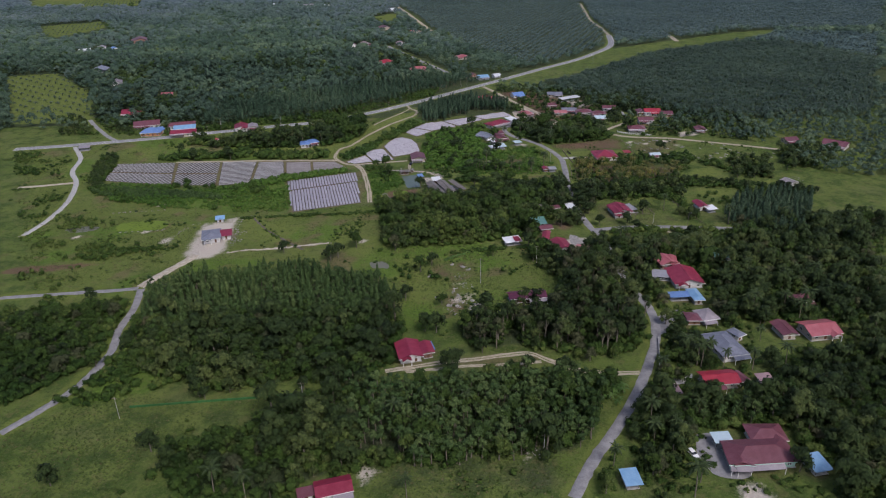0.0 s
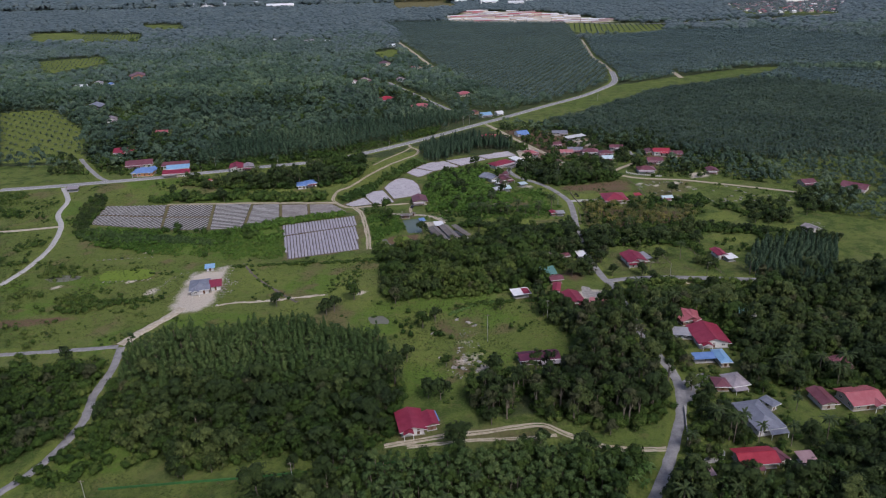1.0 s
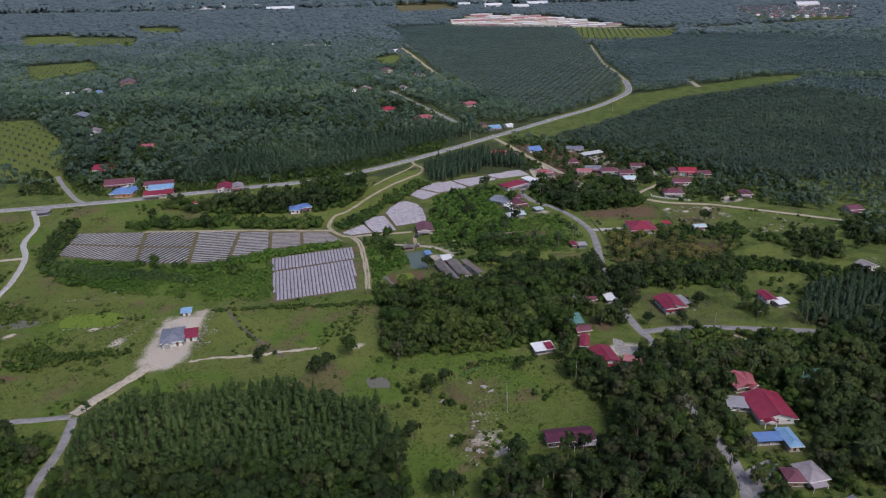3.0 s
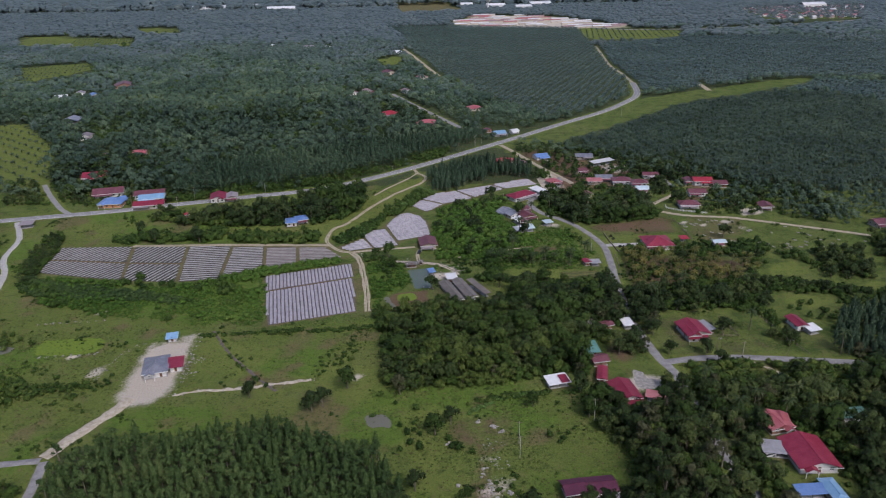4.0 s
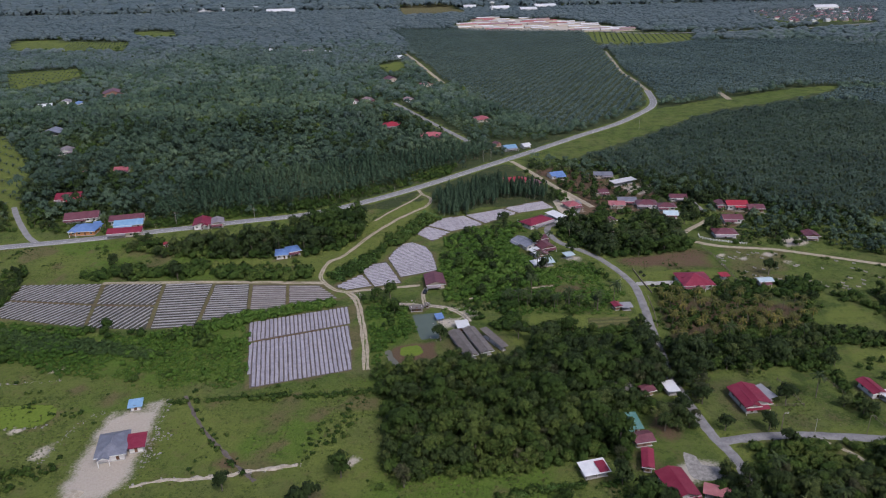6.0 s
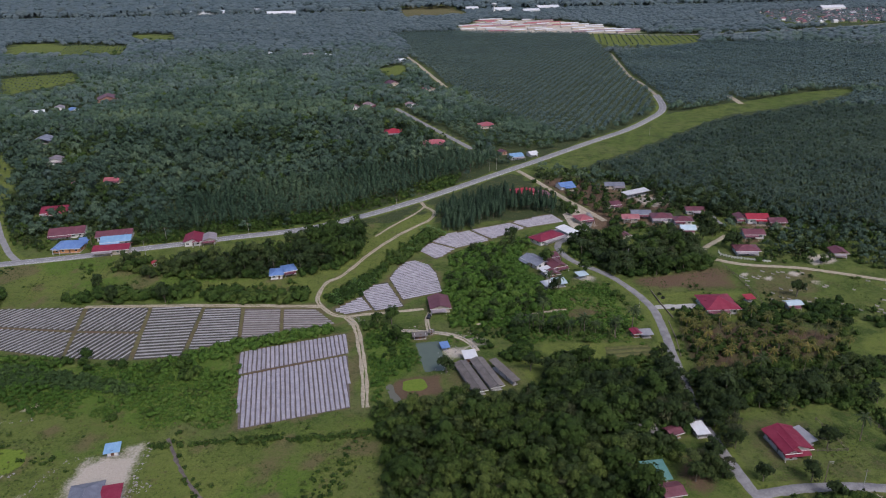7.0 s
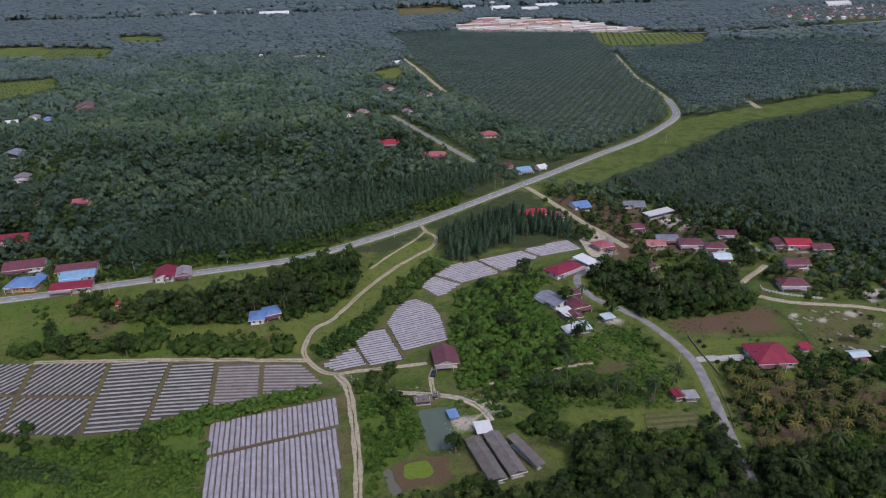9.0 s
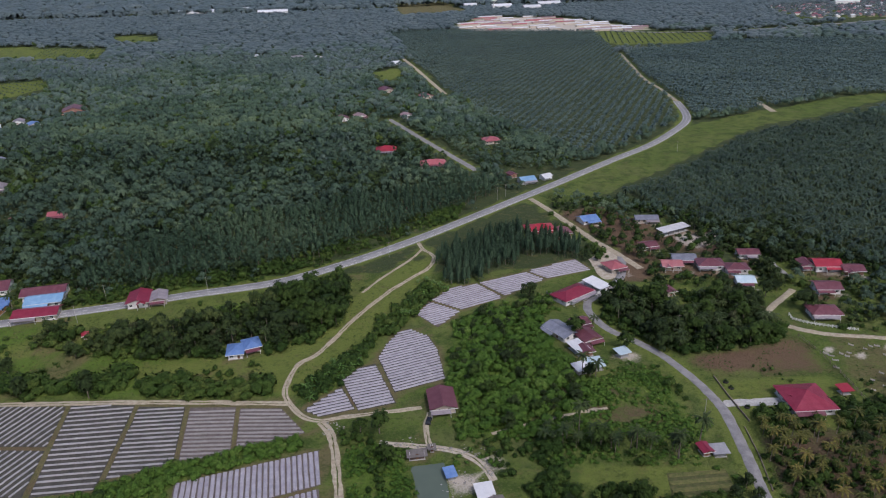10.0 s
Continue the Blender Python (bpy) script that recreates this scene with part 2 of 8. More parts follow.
WEST_TREES = [(-219, 426), (-228, 446), (-236, 474), (-236, 494), (-224, 486), (-221, 455), (-216, 433)]
POND_GREEN = [(-47, 452), (-26, 446), (-25, 417), (-34, 412), (-38, 395), (-41, 402)]
LIME_PATCH = [(-28, 407), (-21, 409), (-19, 402), (-27, 401)]
LANE_SCRUB = [(-130, 246), (-126, 230), (-128, 214), (-134, 203), (-122, 202), (-104, 206), (-98, 216), (-112, 230), (-120, 244)]
CROP_LINE = [(1, 309), (6, 312.5), (9, 315), (12, 318), (18, 320), (25, 321), (35, 322.5), (45, 324)]
BROWN_YARD = [(63, 362), (71, 360), (70, 344), (66, 338), (59, 347)]
MARSH_HEDGE = [(-192, 327), (-175, 328), (-153, 331), (-135, 334)]
ROAD_BANANAS = [(54, 214), (60, 211), (63, 202), (59, 194), (51, 198), (50, 204)]
YARD_BANANAS = [(49, 318), (56, 318), (55, 311), (47, 311)]
RUB_TREES = [(79, 191), (98, 198), (118, 194), (116, 184), (95, 182), (80, 181)]
FOOTPATH = [(114, 342), (119, 337), (123, 331)]
SCRUB_W = [(-215.1, 429.5), (-168.2, 424.2), (-140.2, 423.0), (-109.3, 431.2), (-98.6, 427.5), (-88.5, 384.3), (-118.0, 380.5), (-154.6, 392.1), (-199.1, 404.8)]
SCRUB_P = [(-46.9, 448.3), (-28.4, 445.1), (-25.2, 415.6), (-34.6, 402.6), (-39.4, 390.6), (-43.8, 416.5)]
PALM1 = [(-129, 1874), (53, 1873), (306, 1770), (271, 1416), (239, 1088), (220, 954), (195, 895), (126, 812), (100, 800), (74, 850), (42, 935), (-5, 1122), (-50, 1396)]
PALM2 = [(281, 1414), (478, 1526), (670, 1515), (781, 1289), (610, 1000), (416, 1022), (327, 966), (304, 954), (220, 922), (231, 1006)]
PALM3 = [(102, 716), (144, 758), (208, 828), (294, 914), (339, 909), (433, 898), (479, 780), (347.4, 557.9), (243.6, 555.4), (214.1, 566.7), (199.2, 593.4), (178.0, 611.7), (141.9, 638.8), (113.0, 683.0)]
PALM4 = [(351, 929), (396, 978), (474, 985), (577, 944), (484, 789), (436, 906)]
YOUNG_PALM = [(-680, 1269), (-591, 1314), (-546, 1238), (-566, 1151), (-589, 1110)]
YOUNG_PALM2 = [(-825, 1776), (-674, 1723), (-622, 1582), (-756, 1589)]
FAR_FIELD1 = [(-965, 1805), (-852, 1805), (-741, 1605), (-872, 1601)]
FAR_FIELD2 = [(-780, 2001), (-658, 1972), (-608, 1825), (-705, 1847)]
FAR_FIELD3 = [(-108, 1289), (-71, 1328), (-59, 1245), (-86, 1215)]
FAR_FIELD4 = [(-168, 2774), (28, 2766), (78, 2512), (-114, 2422)]
FAR_FIELD5 = [(-487, 818), (-435, 828), (-348, 720), (-293.7, 599.3), (-362.3, 596.7)]
FAR_GREEN = [(283, 1775), (415, 1718), (516, 1670), (475, 1547), (300, 1524), (284, 1598)]
SITE = [(23, 1987), (114, 2239), (314, 2119), (439, 1764), (306, 1770), (53, 1858)]
TOWN = [(887, 2287), (1276, 2329), (1015, 1880), (796, 1909)]
YARD_C = [(79.4, 178.1), (84.9, 178.4), (85.4, 168.6), (89.6, 160.0), (84.0, 158.3), (78.6, 160.9), (76.9, 169.0)]
YARD_D = [(87.4, 251.0), (95.9, 256.1), (101.3, 256.8), (97.9, 251.4), (91.3, 245.0), (90.7, 240.7), (85.0, 238.8)]
YARD_E = [(81.7, 211.3), (88.8, 211.7), (87.0, 206.2), (80.2, 205.2)]
YARD_F = [(67.1, 336.6), (70.5, 334.5), (71.3, 330.4), (78.1, 328.5), (75.4, 323.8), (67.2, 323.5), (65.9, 328.9)]
YARD_G = [(85.8, 467.6), (92.3, 468.1), (106.9, 468.1), (105.4, 464.3), (90.7, 463.9), (85.5, 464.2)]
YARD_H = [(40.7, 557.6), (57.6, 571.6), (63.4, 559.7), (45.7, 547.7)]
YARD_I = [(63.6, 596.9), (77.9, 611.2), (79.6, 582.9), (66.4, 571.9)]
EAST_FILL = [(92.0, 449.6), (131.6, 470.9), (185.4, 460.2), (224.5, 450.5), (125.4, 281.5), (94.7, 277.0), (81.7, 317.1), (81.2, 354.6), (80.1, 393.1)]
GARDEN = [(-10.9, 455.6), (-0.1, 475.3), (23.0, 477.8), (46.0, 488.1), (65.3, 503.9), (71.5, 486.7), (74.2, 451.6), (75.6, 426.5), (74.2, 418.8), (1.8, 421.8), (-6.1, 432.6)]
TERRACE_BEDS = [(54.6, 430.5), (73.1, 431.2), (72.6, 422.2), (70.3, 419.0), (53.0, 419.7)]
ROADSIDE_WALL = [(87.2, 452.0), (85.8, 436.5), (83.2, 421.3)]
GARDEN_PATH = [(2.4, 452.5), (14.3, 457.0), (25.5, 460.9), (36.9, 463.7), (44.2, 465.3)]
ROAD_TREES_A = [(50.8, 402.3), (74.4, 406.8), (92.0, 398.0), (88.3, 367.5), (78.7, 347.8), (68.3, 348.1), (63.8, 364.1), (47.2, 358.6)]
ROAD_TREES_B = [(47.1, 315.6), (52.9, 312.5), (64.3, 313.6), (81.5, 320.5), (82.5, 303.3), (79.1, 290.3), (50.8, 291.1), (48.4, 301.7)]
HEDGE_1 = [(5.3, 316.8), (13.0, 319.0), (24.6, 320.8), (43.9, 322.3)]
HEDGE_2 = [(-25.8, 326.1), (-7.1, 329.9), (12.0, 333.8), (31.6, 337.7)]
HEDGE_3 = [(-212.1, 414.0), (-187.6, 418.9), (-164.2, 414.9), (-134.4, 406.6), (-101.4, 400.7)]
HEDGE_4 = [(-111.6, 370.5), (-91.5, 371.9), (-82.6, 372.9), (-59.8, 372.9), (-32.5, 375.4)]
DITCH = [(-107.2, 374.6), (-97.0, 358.1), (-86.3, 344.2), (-76.5, 333.5), (-69.7, 326.5)]
MARSH = [(-317.4, 517.0), (-271.8, 506.9), (-236.4, 441.6), (-225.8, 387.4), (-177.7, 376.7), (-137.4, 374.2), (-133.1, 327.2), (-143.9, 295.5), (-188.6, 288.1)]
VILLAGE_S = [(80.1, 325.6), (107.3, 330.9), (241.3, 352.6), (123.1, 149.3), (49.4, 152.0), (45.2, 154.8), (62.0, 181.5), (74.4, 202.1), (81.4, 219.2), (92.2, 251.7), (91.1, 281.8), (77.2, 299.9)]
LAWN_A = [(119.6, 250.3), (115.3, 217.6), (127.5, 217.1), (131.5, 230.4), (126.0, 243.2)]
LAWN_B = [(51.2, 159.1), (67.5, 158.5), (81.9, 186.4), (89.5, 192.0), (116.9, 182.1), (115.3, 161.4), (125.8, 154.0), (123.1, 149.3), (49.4, 152.0)]
LAWN_C = [(140.2, 209.3), (161.6, 215.5), (151.8, 198.7), (135.1, 199.5)]
ROADSIDE_END = [(-93.5, 571.3), (-72.6, 578.4), (-61.1, 567.6), (-57.4, 533.8), (-72.1, 518.8), (-83.2, 538.5)]
CREEPER = [(46.6, 480.5), (57.6, 484.1), (67.1, 485.8), (74.2, 450.2), (69.6, 445.4), (46.9, 449.2), (28.5, 452.5), (18.6, 454.1), (31.0, 461.4)]
W_GARDEN_S = [(32.1, 422.8), (43.9, 423.3), (45.5, 412.3), (55.7, 416.0), (69.5, 417.7), (68.2, 406.6), (63.9, 384.4), (53.0, 376.9), (18.9, 378.2), (21.8, 396.8), (28.4, 402.3)]
GRASS_G = [(26.2, 435.3), (66.5, 433.4), (74.3, 429.3), (71.4, 411.4), (55.7, 416.0), (43.5, 412.7), (44.1, 424.0), (32.1, 422.8), (26.3, 432.0)]
GRASS_STRIP = [(17.0, 435.8), (20.4, 430.1), (28.5, 413.3), (30.1, 401.3), (23.9, 396.2), (20.1, 407.5), (16.1, 420.1)]
PALM_ROW = [(18.6, 449.1), (33.5, 448.3), (43.2, 443.0), (55.8, 439.2), (67.8, 437.8)]
BUSH_LINE = [(20.2, 444.5), (21.4, 434.1), (22.6, 425.0), (27.8, 415.0)]
VERGE_TREES = [(71.9, 417.6), (77.9, 419.0), (77.0, 403.2), (75.9, 383.9), (71.5, 381.6), (71.2, 397.6)]
VERGE_TREES_B = [(83.5, 399.9), (97.0, 397.9), (91.1, 383.3), (78.9, 380.8)]
W_FRONT_P = [(-33, 204), (-3.3, 206), (8.9, 210), (50.5, 208), (50, 190), (44, 172), (30, 172), (16, 170.5), (2, 168), (-12, 170), (-24, 173), (-30, 185)]
VILLAGE_TREES = [(142.4, 638.7), (193.5, 644.7), (164.5, 579.5), (140.8, 551.3), (144.7, 579.6), (140.1, 604.5)]
VILLAGE_TREES_B = [(116.4, 558.5), (134.1, 554.2), (128.5, 529.0), (114.1, 530.0)]
DIRT_A = [(69.6, 602.2), (84.2, 610.6), (100.0, 601.4), (90.1, 566.7), (79.3, 567.5), (68.5, 568.2)]
DIRT_B = [(120.3, 627.9), (147.1, 635.5), (145.3, 618.0), (124.6, 603.4), (114.1, 608.2)]
DIRT_C = [(100.4, 597.5), (123.3, 599.6), (115.0, 571.5), (95.4, 566.3)]
LAWN_V = [(95.1, 560.6), (103.8, 562.5), (106.3, 550.1), (99.6, 541.8), (90.4, 545.3)]
LAWN_U = [(58.1, 547.5), (66.9, 549.8), (67.8, 530.3), (63.1, 528.0)]
LONE_DARK = [(-7.1, 244.7), (-2.6, 243.5), (3.5, 210.3), (23.8, 212.9), (30.7, 215.5), (14.8, 249.3), (14.8, 227.8), (-92.8, 176.9), (-54.8, 175.4), (43.4, 210.9), (104.1, 160.6), (18.2, 257.8), (2.9, 215.6), (99.4, 347.0), (102.4, 338.9), (82.5, 363.4), (84.9, 347.5), (112.0, 362.4), (49.5, 419.2), (62.8, 422.2), (66.5, 397.9), (35.1, 409.2), (118.7, 439.3), (146.1, 532.9), (179.1, 523.4), (200.5, 536.5), (-11.5, 412.2), (85.1, 533.7), (153.8, 473.5), (117.1, 490.0), (27.0, 552.0), (-185.9, 498.3), (-149.6, 486.5), (-172.0, 482.3), (-146.1, 481.0)]
LONE_ROUND = [(-154.9, 277.4), (-142.0, 264.2), (-112.1, 255.0), (-83.6, 203.5), (-49.8, 207.5), (-37.5, 209.7), (-60.9, 296.2), (-4.5, 303.6), (-15.9, 270.8), (-39.0, 190.0), (-117.7, 163.1), (-86.9, 205.9), (103.1, 197.7), (114.5, 197.2), (91.7, 198.2), (-50.7, 315.6), (-53.9, 312.8), (-78.6, 322.4), (56.5, 312.4), (127.5, 328.6), (49.9, 315.5), (43.8, 321.7), (91.3, 390.7), (75.0, 377.3), (121.8, 395.4), (21.6, 413.3), (41.4, 482.6), (16.1, 484.1), (8.6, 454.2), (97.1, 515.4), (159.9, 441.4), (42.2, 435.0), (91.4, 599.1), (131.6, 634.4), (161.9, 631.7), (183.2, 609.9), (135.5, 548.3), (107.1, 597.8), (88.4, 660.3), (111.5, 536.4)]
LONE_BRIGHT = [(-40.8, 251.8), (-31.9, 247.7), (52.7, 206.2), (54.3, 198.2), (58.5, 243.6), (-44.7, 221.6), (-0.1, 265.8), (57.8, 202.9), (53.6, 201.4), (90.7, 271.2), (-131.0, 225.4), (-37.3, 244.9), (49.2, 312.6), (44.3, 307.1), (25.4, 313.3), (-9.8, 298.2), (-42.8, 327.5), (37.2, 443.7), (53.0, 434.5), (2.7, 474.2), (18.9, 463.2), (-17.0, 415.2), (-1.8, 485.2), (106.3, 387.1), (103.2, 396.3), (41.9, 516.4), (60.0, 504.1), (126.2, 499.9), (-41.9, 454.8), (-35.4, 454.5), (-32.5, 439.6)]
LONE_PALM = [(139.9, 251.5), (142.3, 249.1), (147.2, 249.7), (-11.6, 154.2), (-58.1, 155.9), (65.6, 181.4), (49.8, 163.9), (71.2, 175.7), (-16.2, 184.7), (-1.6, 181.3), (88.6, 218.9), (93.6, 215.0), (101.7, 214.6), (70.2, 151.7), (96.9, 218.5), (-67.2, 156.7), (126.4, 249.9), (142.6, 243.5), (111.0, 302.8), (92.4, 216.0), (111.3, 212.3), (7.0, 192.6), (164.0, 275.3), (124.7, 366.1), (102.4, 308.2), (89.0, 320.3), (152.9, 345.2), (138.0, 404.1), (48.2, 422.9), (56.3, 434.3), (60.0, 436.2), (68.3, 442.0), (47.4, 438.9), (50.3, 518.5), (31.8, 453.0), (106.1, 402.5), (89.4, 390.8), (-86.9, 514.6), (-101.0, 515.5), (115.1, 542.8), (94.1, 524.9), (42.7, 480.0), (38.9, 484.9), (-213.8, 552.3)]
WHITE_FENCE = [(137.5, 529.4), (137.0, 525.1), (142.9, 520.4), (151.7, 516.8), (159.4, 513.9)]
COMPOUND = [(36.2, 557.9), (45.8, 545.4), (64.8, 559.0)]
DARK_WALL = [(88, 483), (88.6, 470), (90, 455)]
ROAD_WALL = [(83.8, 234.7), (78.7, 215.7)]
NET_FENCE = [(-108.4, 199.8), (-85.6, 201.7), (-64.5, 203.3), (-45.0, 205.4), (-29.4, 207.7), (-9.3, 209.9), (0.8, 210.1)]
WIRE_FENCE = [(133, 381), (137, 360), (140, 344)]
GRAVE_FENCE = [(133, 511), (135, 497), (135.5, 483), (135, 465)]
YARD_FENCE = [(116, 378), (118, 361), (92, 361)]
PLANTERS = [(91, 479), (91.5, 475), (92.5, 463), (99, 455.5), (110, 372), (113, 368)]
POLES = [(-48.6, 199.5), (-109.5, 193.8), (29.8, 169.6), (17.6, 284.9), (-47.9, 197.1), (18.1, 292.4), (111.5, 341.1), (45.5, 304.4), (84.8, 516.2), (23.9, 699.0), (-41.7, 608.0), (-127.6, 568.8), (-179.2, 542.1), (-175.0, 563.5), (75.1, 456.5), (30, 705), (176, 807)]
LAMPS = [(103.1, 346.3), (103.6, 346.9), (130.9, 344.1)]
# x, y, turn, width, depth, eave, kind, roof, wall
HOUSES_A = [
    (-32.8, 157.0, 15, 10.3, 6.5, 3.0, 'gable', 'crimson', 'white'),
    (-40.5, 155.4, 15, 4.5, 3.3, 2.5, 'shed', 'maroon', 'white'),
    (-13.2, 227.9, 12, 8.9, 11.6, 3.0, 'gable', 'crimson', 'white'),
    (-6.5, 228.7, 14, 4.4, 7.8, 3.2, 'gable', 'crimson', 'brick'),
    (-5.5, 230.1, 17, 2.9, 4.8, 2.6, 'shed', 'blue', 'post'),
    (94.3, 166.6, 3, 19.5, 10.5, 3.4, 'hip', 'maroon', 'green'),
    (87.3, 164.8, -6, 7.0, 7.5, 3.2, 'gable', 'maroon', 'green'),
    (85.5, 173.4, 3, 5.3, 4.2, 3.0, 'shed', 'paleblue', 'post'),
    (99.6, 175.0, -2, 11.0, 7.6, 3.4, 'hip', 'maroon', 'white'),
]
HOUSES_B = [
    (53.4, 157.7, 6, 4.7, 6.0, 2.6, 'shed', 'skyblue', 'post'),
    (109.3, 161.7, 10, 5.3, 6.7, 2.6, 'shed', 'skyblue', 'post'),
    (96.1, 204.9, 4, 12.4, 7.9, 3.0, 'gable', 'red', 'cream'),
    (103.7, 205.3, 20, 3.4, 5.5, 2.9, 'gable', 'maroon', 'cream'),
    (112.0, 204.1, 5, 4.9, 4.6, 2.6, 'shed', 'pinkgrey', 'post'),
    (78.1, 198.9, 9, 4.9, 4.5, 2.6, 'shed', 'pinkgrey', 'post'),
    (105.9, 225.6, 10, 10.0, 16.0, 3.4, 'hip', 'slate', 'white'),
    (113.5, 233.9, 29, 3.8, 5.6, 3.0, 'hip', 'slate', 'white'),
    (106.8, 248.0, 12, 7.0, 8.3, 3.0, 'hip', 'greypink', 'white'),
]
HOUSES_C = [
    (101.2, 246.9, -3, 5.8, 6.3, 2.8, 'hip', 'maroon', 'brick'),
    (101.6, 265.4, 3, 8.8, 3.9, 2.8, 'shed', 'blue', 'post'),
    (108.1, 264.9, 3, 4.4, 9.9, 3.0, 'hip', 'skyblue', 'cream'),
    (109.0, 282.2, 1, 13.0, 15.4, 3.0, 'gable', 'crimson', 'white'),
    (100.1, 285.2, -11, 8.8, 5.8, 2.6, 'shed', 'grey', 'post'),
    (105.6, 298.9, 13, 8.7, 9.0, 3.0, 'gable', 'salmon', 'brick'),
    (146.3, 235.5, 8, 12.7, 10.7, 3.2, 'gable', 'salmon', 'cream'),
    (133.2, 236.1, 5, 6.1, 10.0, 3.0, 'gable', 'maroon', 'cream'),
    (150.1, 259.0, 15, 7.8, 6.6, 3.0, 'gable', 'maroon', 'brick'),
]
HOUSES_D = [
    (31.9, 268.4, 9, 6.8, 6.5, 3.0, 'gable', 'plum', 'dark'),
    (39.9, 269.0, 6, 9.2, 7.1, 3.0, 'gable', 'plum', 'dark'),
    (36.2, 327.3, 14, 8.3, 5.7, 2.6, 'shed', 'whitetin', 'post'),
    (59.6, 319.0, 10, 8.3, 12.2, 3.2, 'gable', 'crimson', 'white'),
    (71.1, 315.5, -21, 8.8, 4.1, 2.6, 'shed', 'pink', 'post'),
    (54.0, 331.2, -13, 3.4, 9.2, 2.8, 'gable', 'crimson', 'brick'),
    (55.1, 342.0, 11, 6.5, 5.6, 2.8, 'gable', 'maroon', 'brick'),
    (52.0, 350.2, 23, 3.5, 5.6, 2.6, 'shed', 'teal', 'white'),
    (73.4, 371.4, 10, 4.3, 6.0, 2.6, 'shed', 'whitetin', 'post'),
]
HOUSES_E = [
    (99.5, 364.3, 7, 10.5, 11.9, 3.2, 'gable', 'crimson', 'white'),
    (97.4, 361.5, 7, 5.4, 9.7, 3.6, 'gable', 'crimson', 'white'),
    (106.0, 366.7, 23, 4.0, 7.4, 2.6, 'shed', 'grey', 'post'),
    (146.0, 368.9, 7, 5.3, 9.5, 3.0, 'gable', 'crimson', 'white'),
    (149.8, 363.4, 16, 5.4, 5.2, 2.6, 'shed', 'whitetin', 'post'),
    (108.1, 299.8, -13, 5.2, 7.1, 3.0, 'gable', 'salmon', 'brick'),
    (113.1, 464.4, 2, 15.2, 15.6, 3.2, 'hip', 'crimson', 'white'),
    (110.9, 465.3, -68, 6.8, 6.9, 3.2, 'gable', 'crimson', 'white'),
    (130.0, 470.2, 7, 4.3, 4.1, 2.4, 'shed', 'red', 'post'),
]
HOUSES_F = [
    (146.9, 462.8, 7, 7.1, 4.7, 2.8, 'gable', 'paleblue', 'white'),
    (151.8, 528.5, -4, 12.8, 9.5, 3.2, 'hip', 'maroon', 'white'),
    (165.0, 552.5, -4, 11.6, 9.5, 3.2, 'gable', 'maroon', 'white'),
    (168.3, 578.6, -4, 7.0, 9.0, 3.2, 'gable', 'maroon', 'white'),
    (177.0, 577.0, -4, 13.0, 10.5, 3.8, 'gable', 'red', 'white'),
    (187.0, 571.4, -4, 10.0, 9.0, 3.0, 'gable', 'maroon', 'brick'),
    (132.8, 576.8, -4, 11.3, 8.5, 3.2, 'hip', 'maroon', 'white'),
    (131.0, 562.3, -4, 8.6, 8.5, 3.0, 'gable', 'paleblue', 'white'),
    (121.8, 582.8, -4, 13.2, 10.0, 3.2, 'hip', 'maroon', 'white'),
]
HOUSES_G = [
    (111.0, 590.8, -4, 12.0, 8.5, 3.0, 'gable', 'slate', 'white'),
    (145.6, 595.2, -4, 11.0, 8.5, 3.0, 'gable', 'maroon', 'white'),
    (102.6, 583.4, -4, 10.2, 8.5, 3.0, 'gable', 'pink', 'cream'),
    (92.0, 553.6, 19, 5.4, 6.8, 3.0, 'gable', 'maroon', 'cream'),
    (73.6, 583.5, 21, 9.0, 10.0, 3.0, 'hip', 'salmon', 'cream'),
    (118.6, 631.8, 28, 20.0, 6.0, 3.4, 'shed', 'white_dark', 'post'),
    (43.4, 639.8, 6, 16.6, 11.5, 3.0, 'hip', 'red', 'cream'),
    (55.9, 633.6, 8, 8.9, 9.4, 2.8, 'gable', 'maroon', 'brick'),
    (74.2, 653.5, 18, 11.2, 10.3, 2.8, 'gable', 'blue', 'white'),
]
HOUSES_H = [
    (108.4, 651.6, -4, 14.0, 9.0, 2.8, 'gable', 'slate', 'cream'),
    (97.8, 609.9, 13, 9.0, 7.7, 2.8, 'gable', 'maroon', 'cream'),
    (47.2, 553.0, 37, 18.9, 10.3, 3.2, 'hip', 'crimson', 'white'),
    (60.4, 562.1, 38, 7.4, 11.1, 3.0, 'shed', 'whitetin', 'post'),
    (36.5, 518.6, -59, 14.0, 8.5, 3.0, 'gable', 'slate', 'white'),
    (40.9, 504.4, -68, 8.9, 5.1, 3.0, 'shed', 'whitetin', 'post'),
    (45.3, 525.1, 21, 7.2, 6.9, 3.0, 'gable', 'maroon', 'cream'),
    (46.3, 513.1, 23, 8.3, 9.5, 3.0, 'gable', 'maroon', 'brick'),
    (43.5, 502.3, 14, 5.8, 5.9, 2.8, 'gable', 'maroon', 'brick'),
]
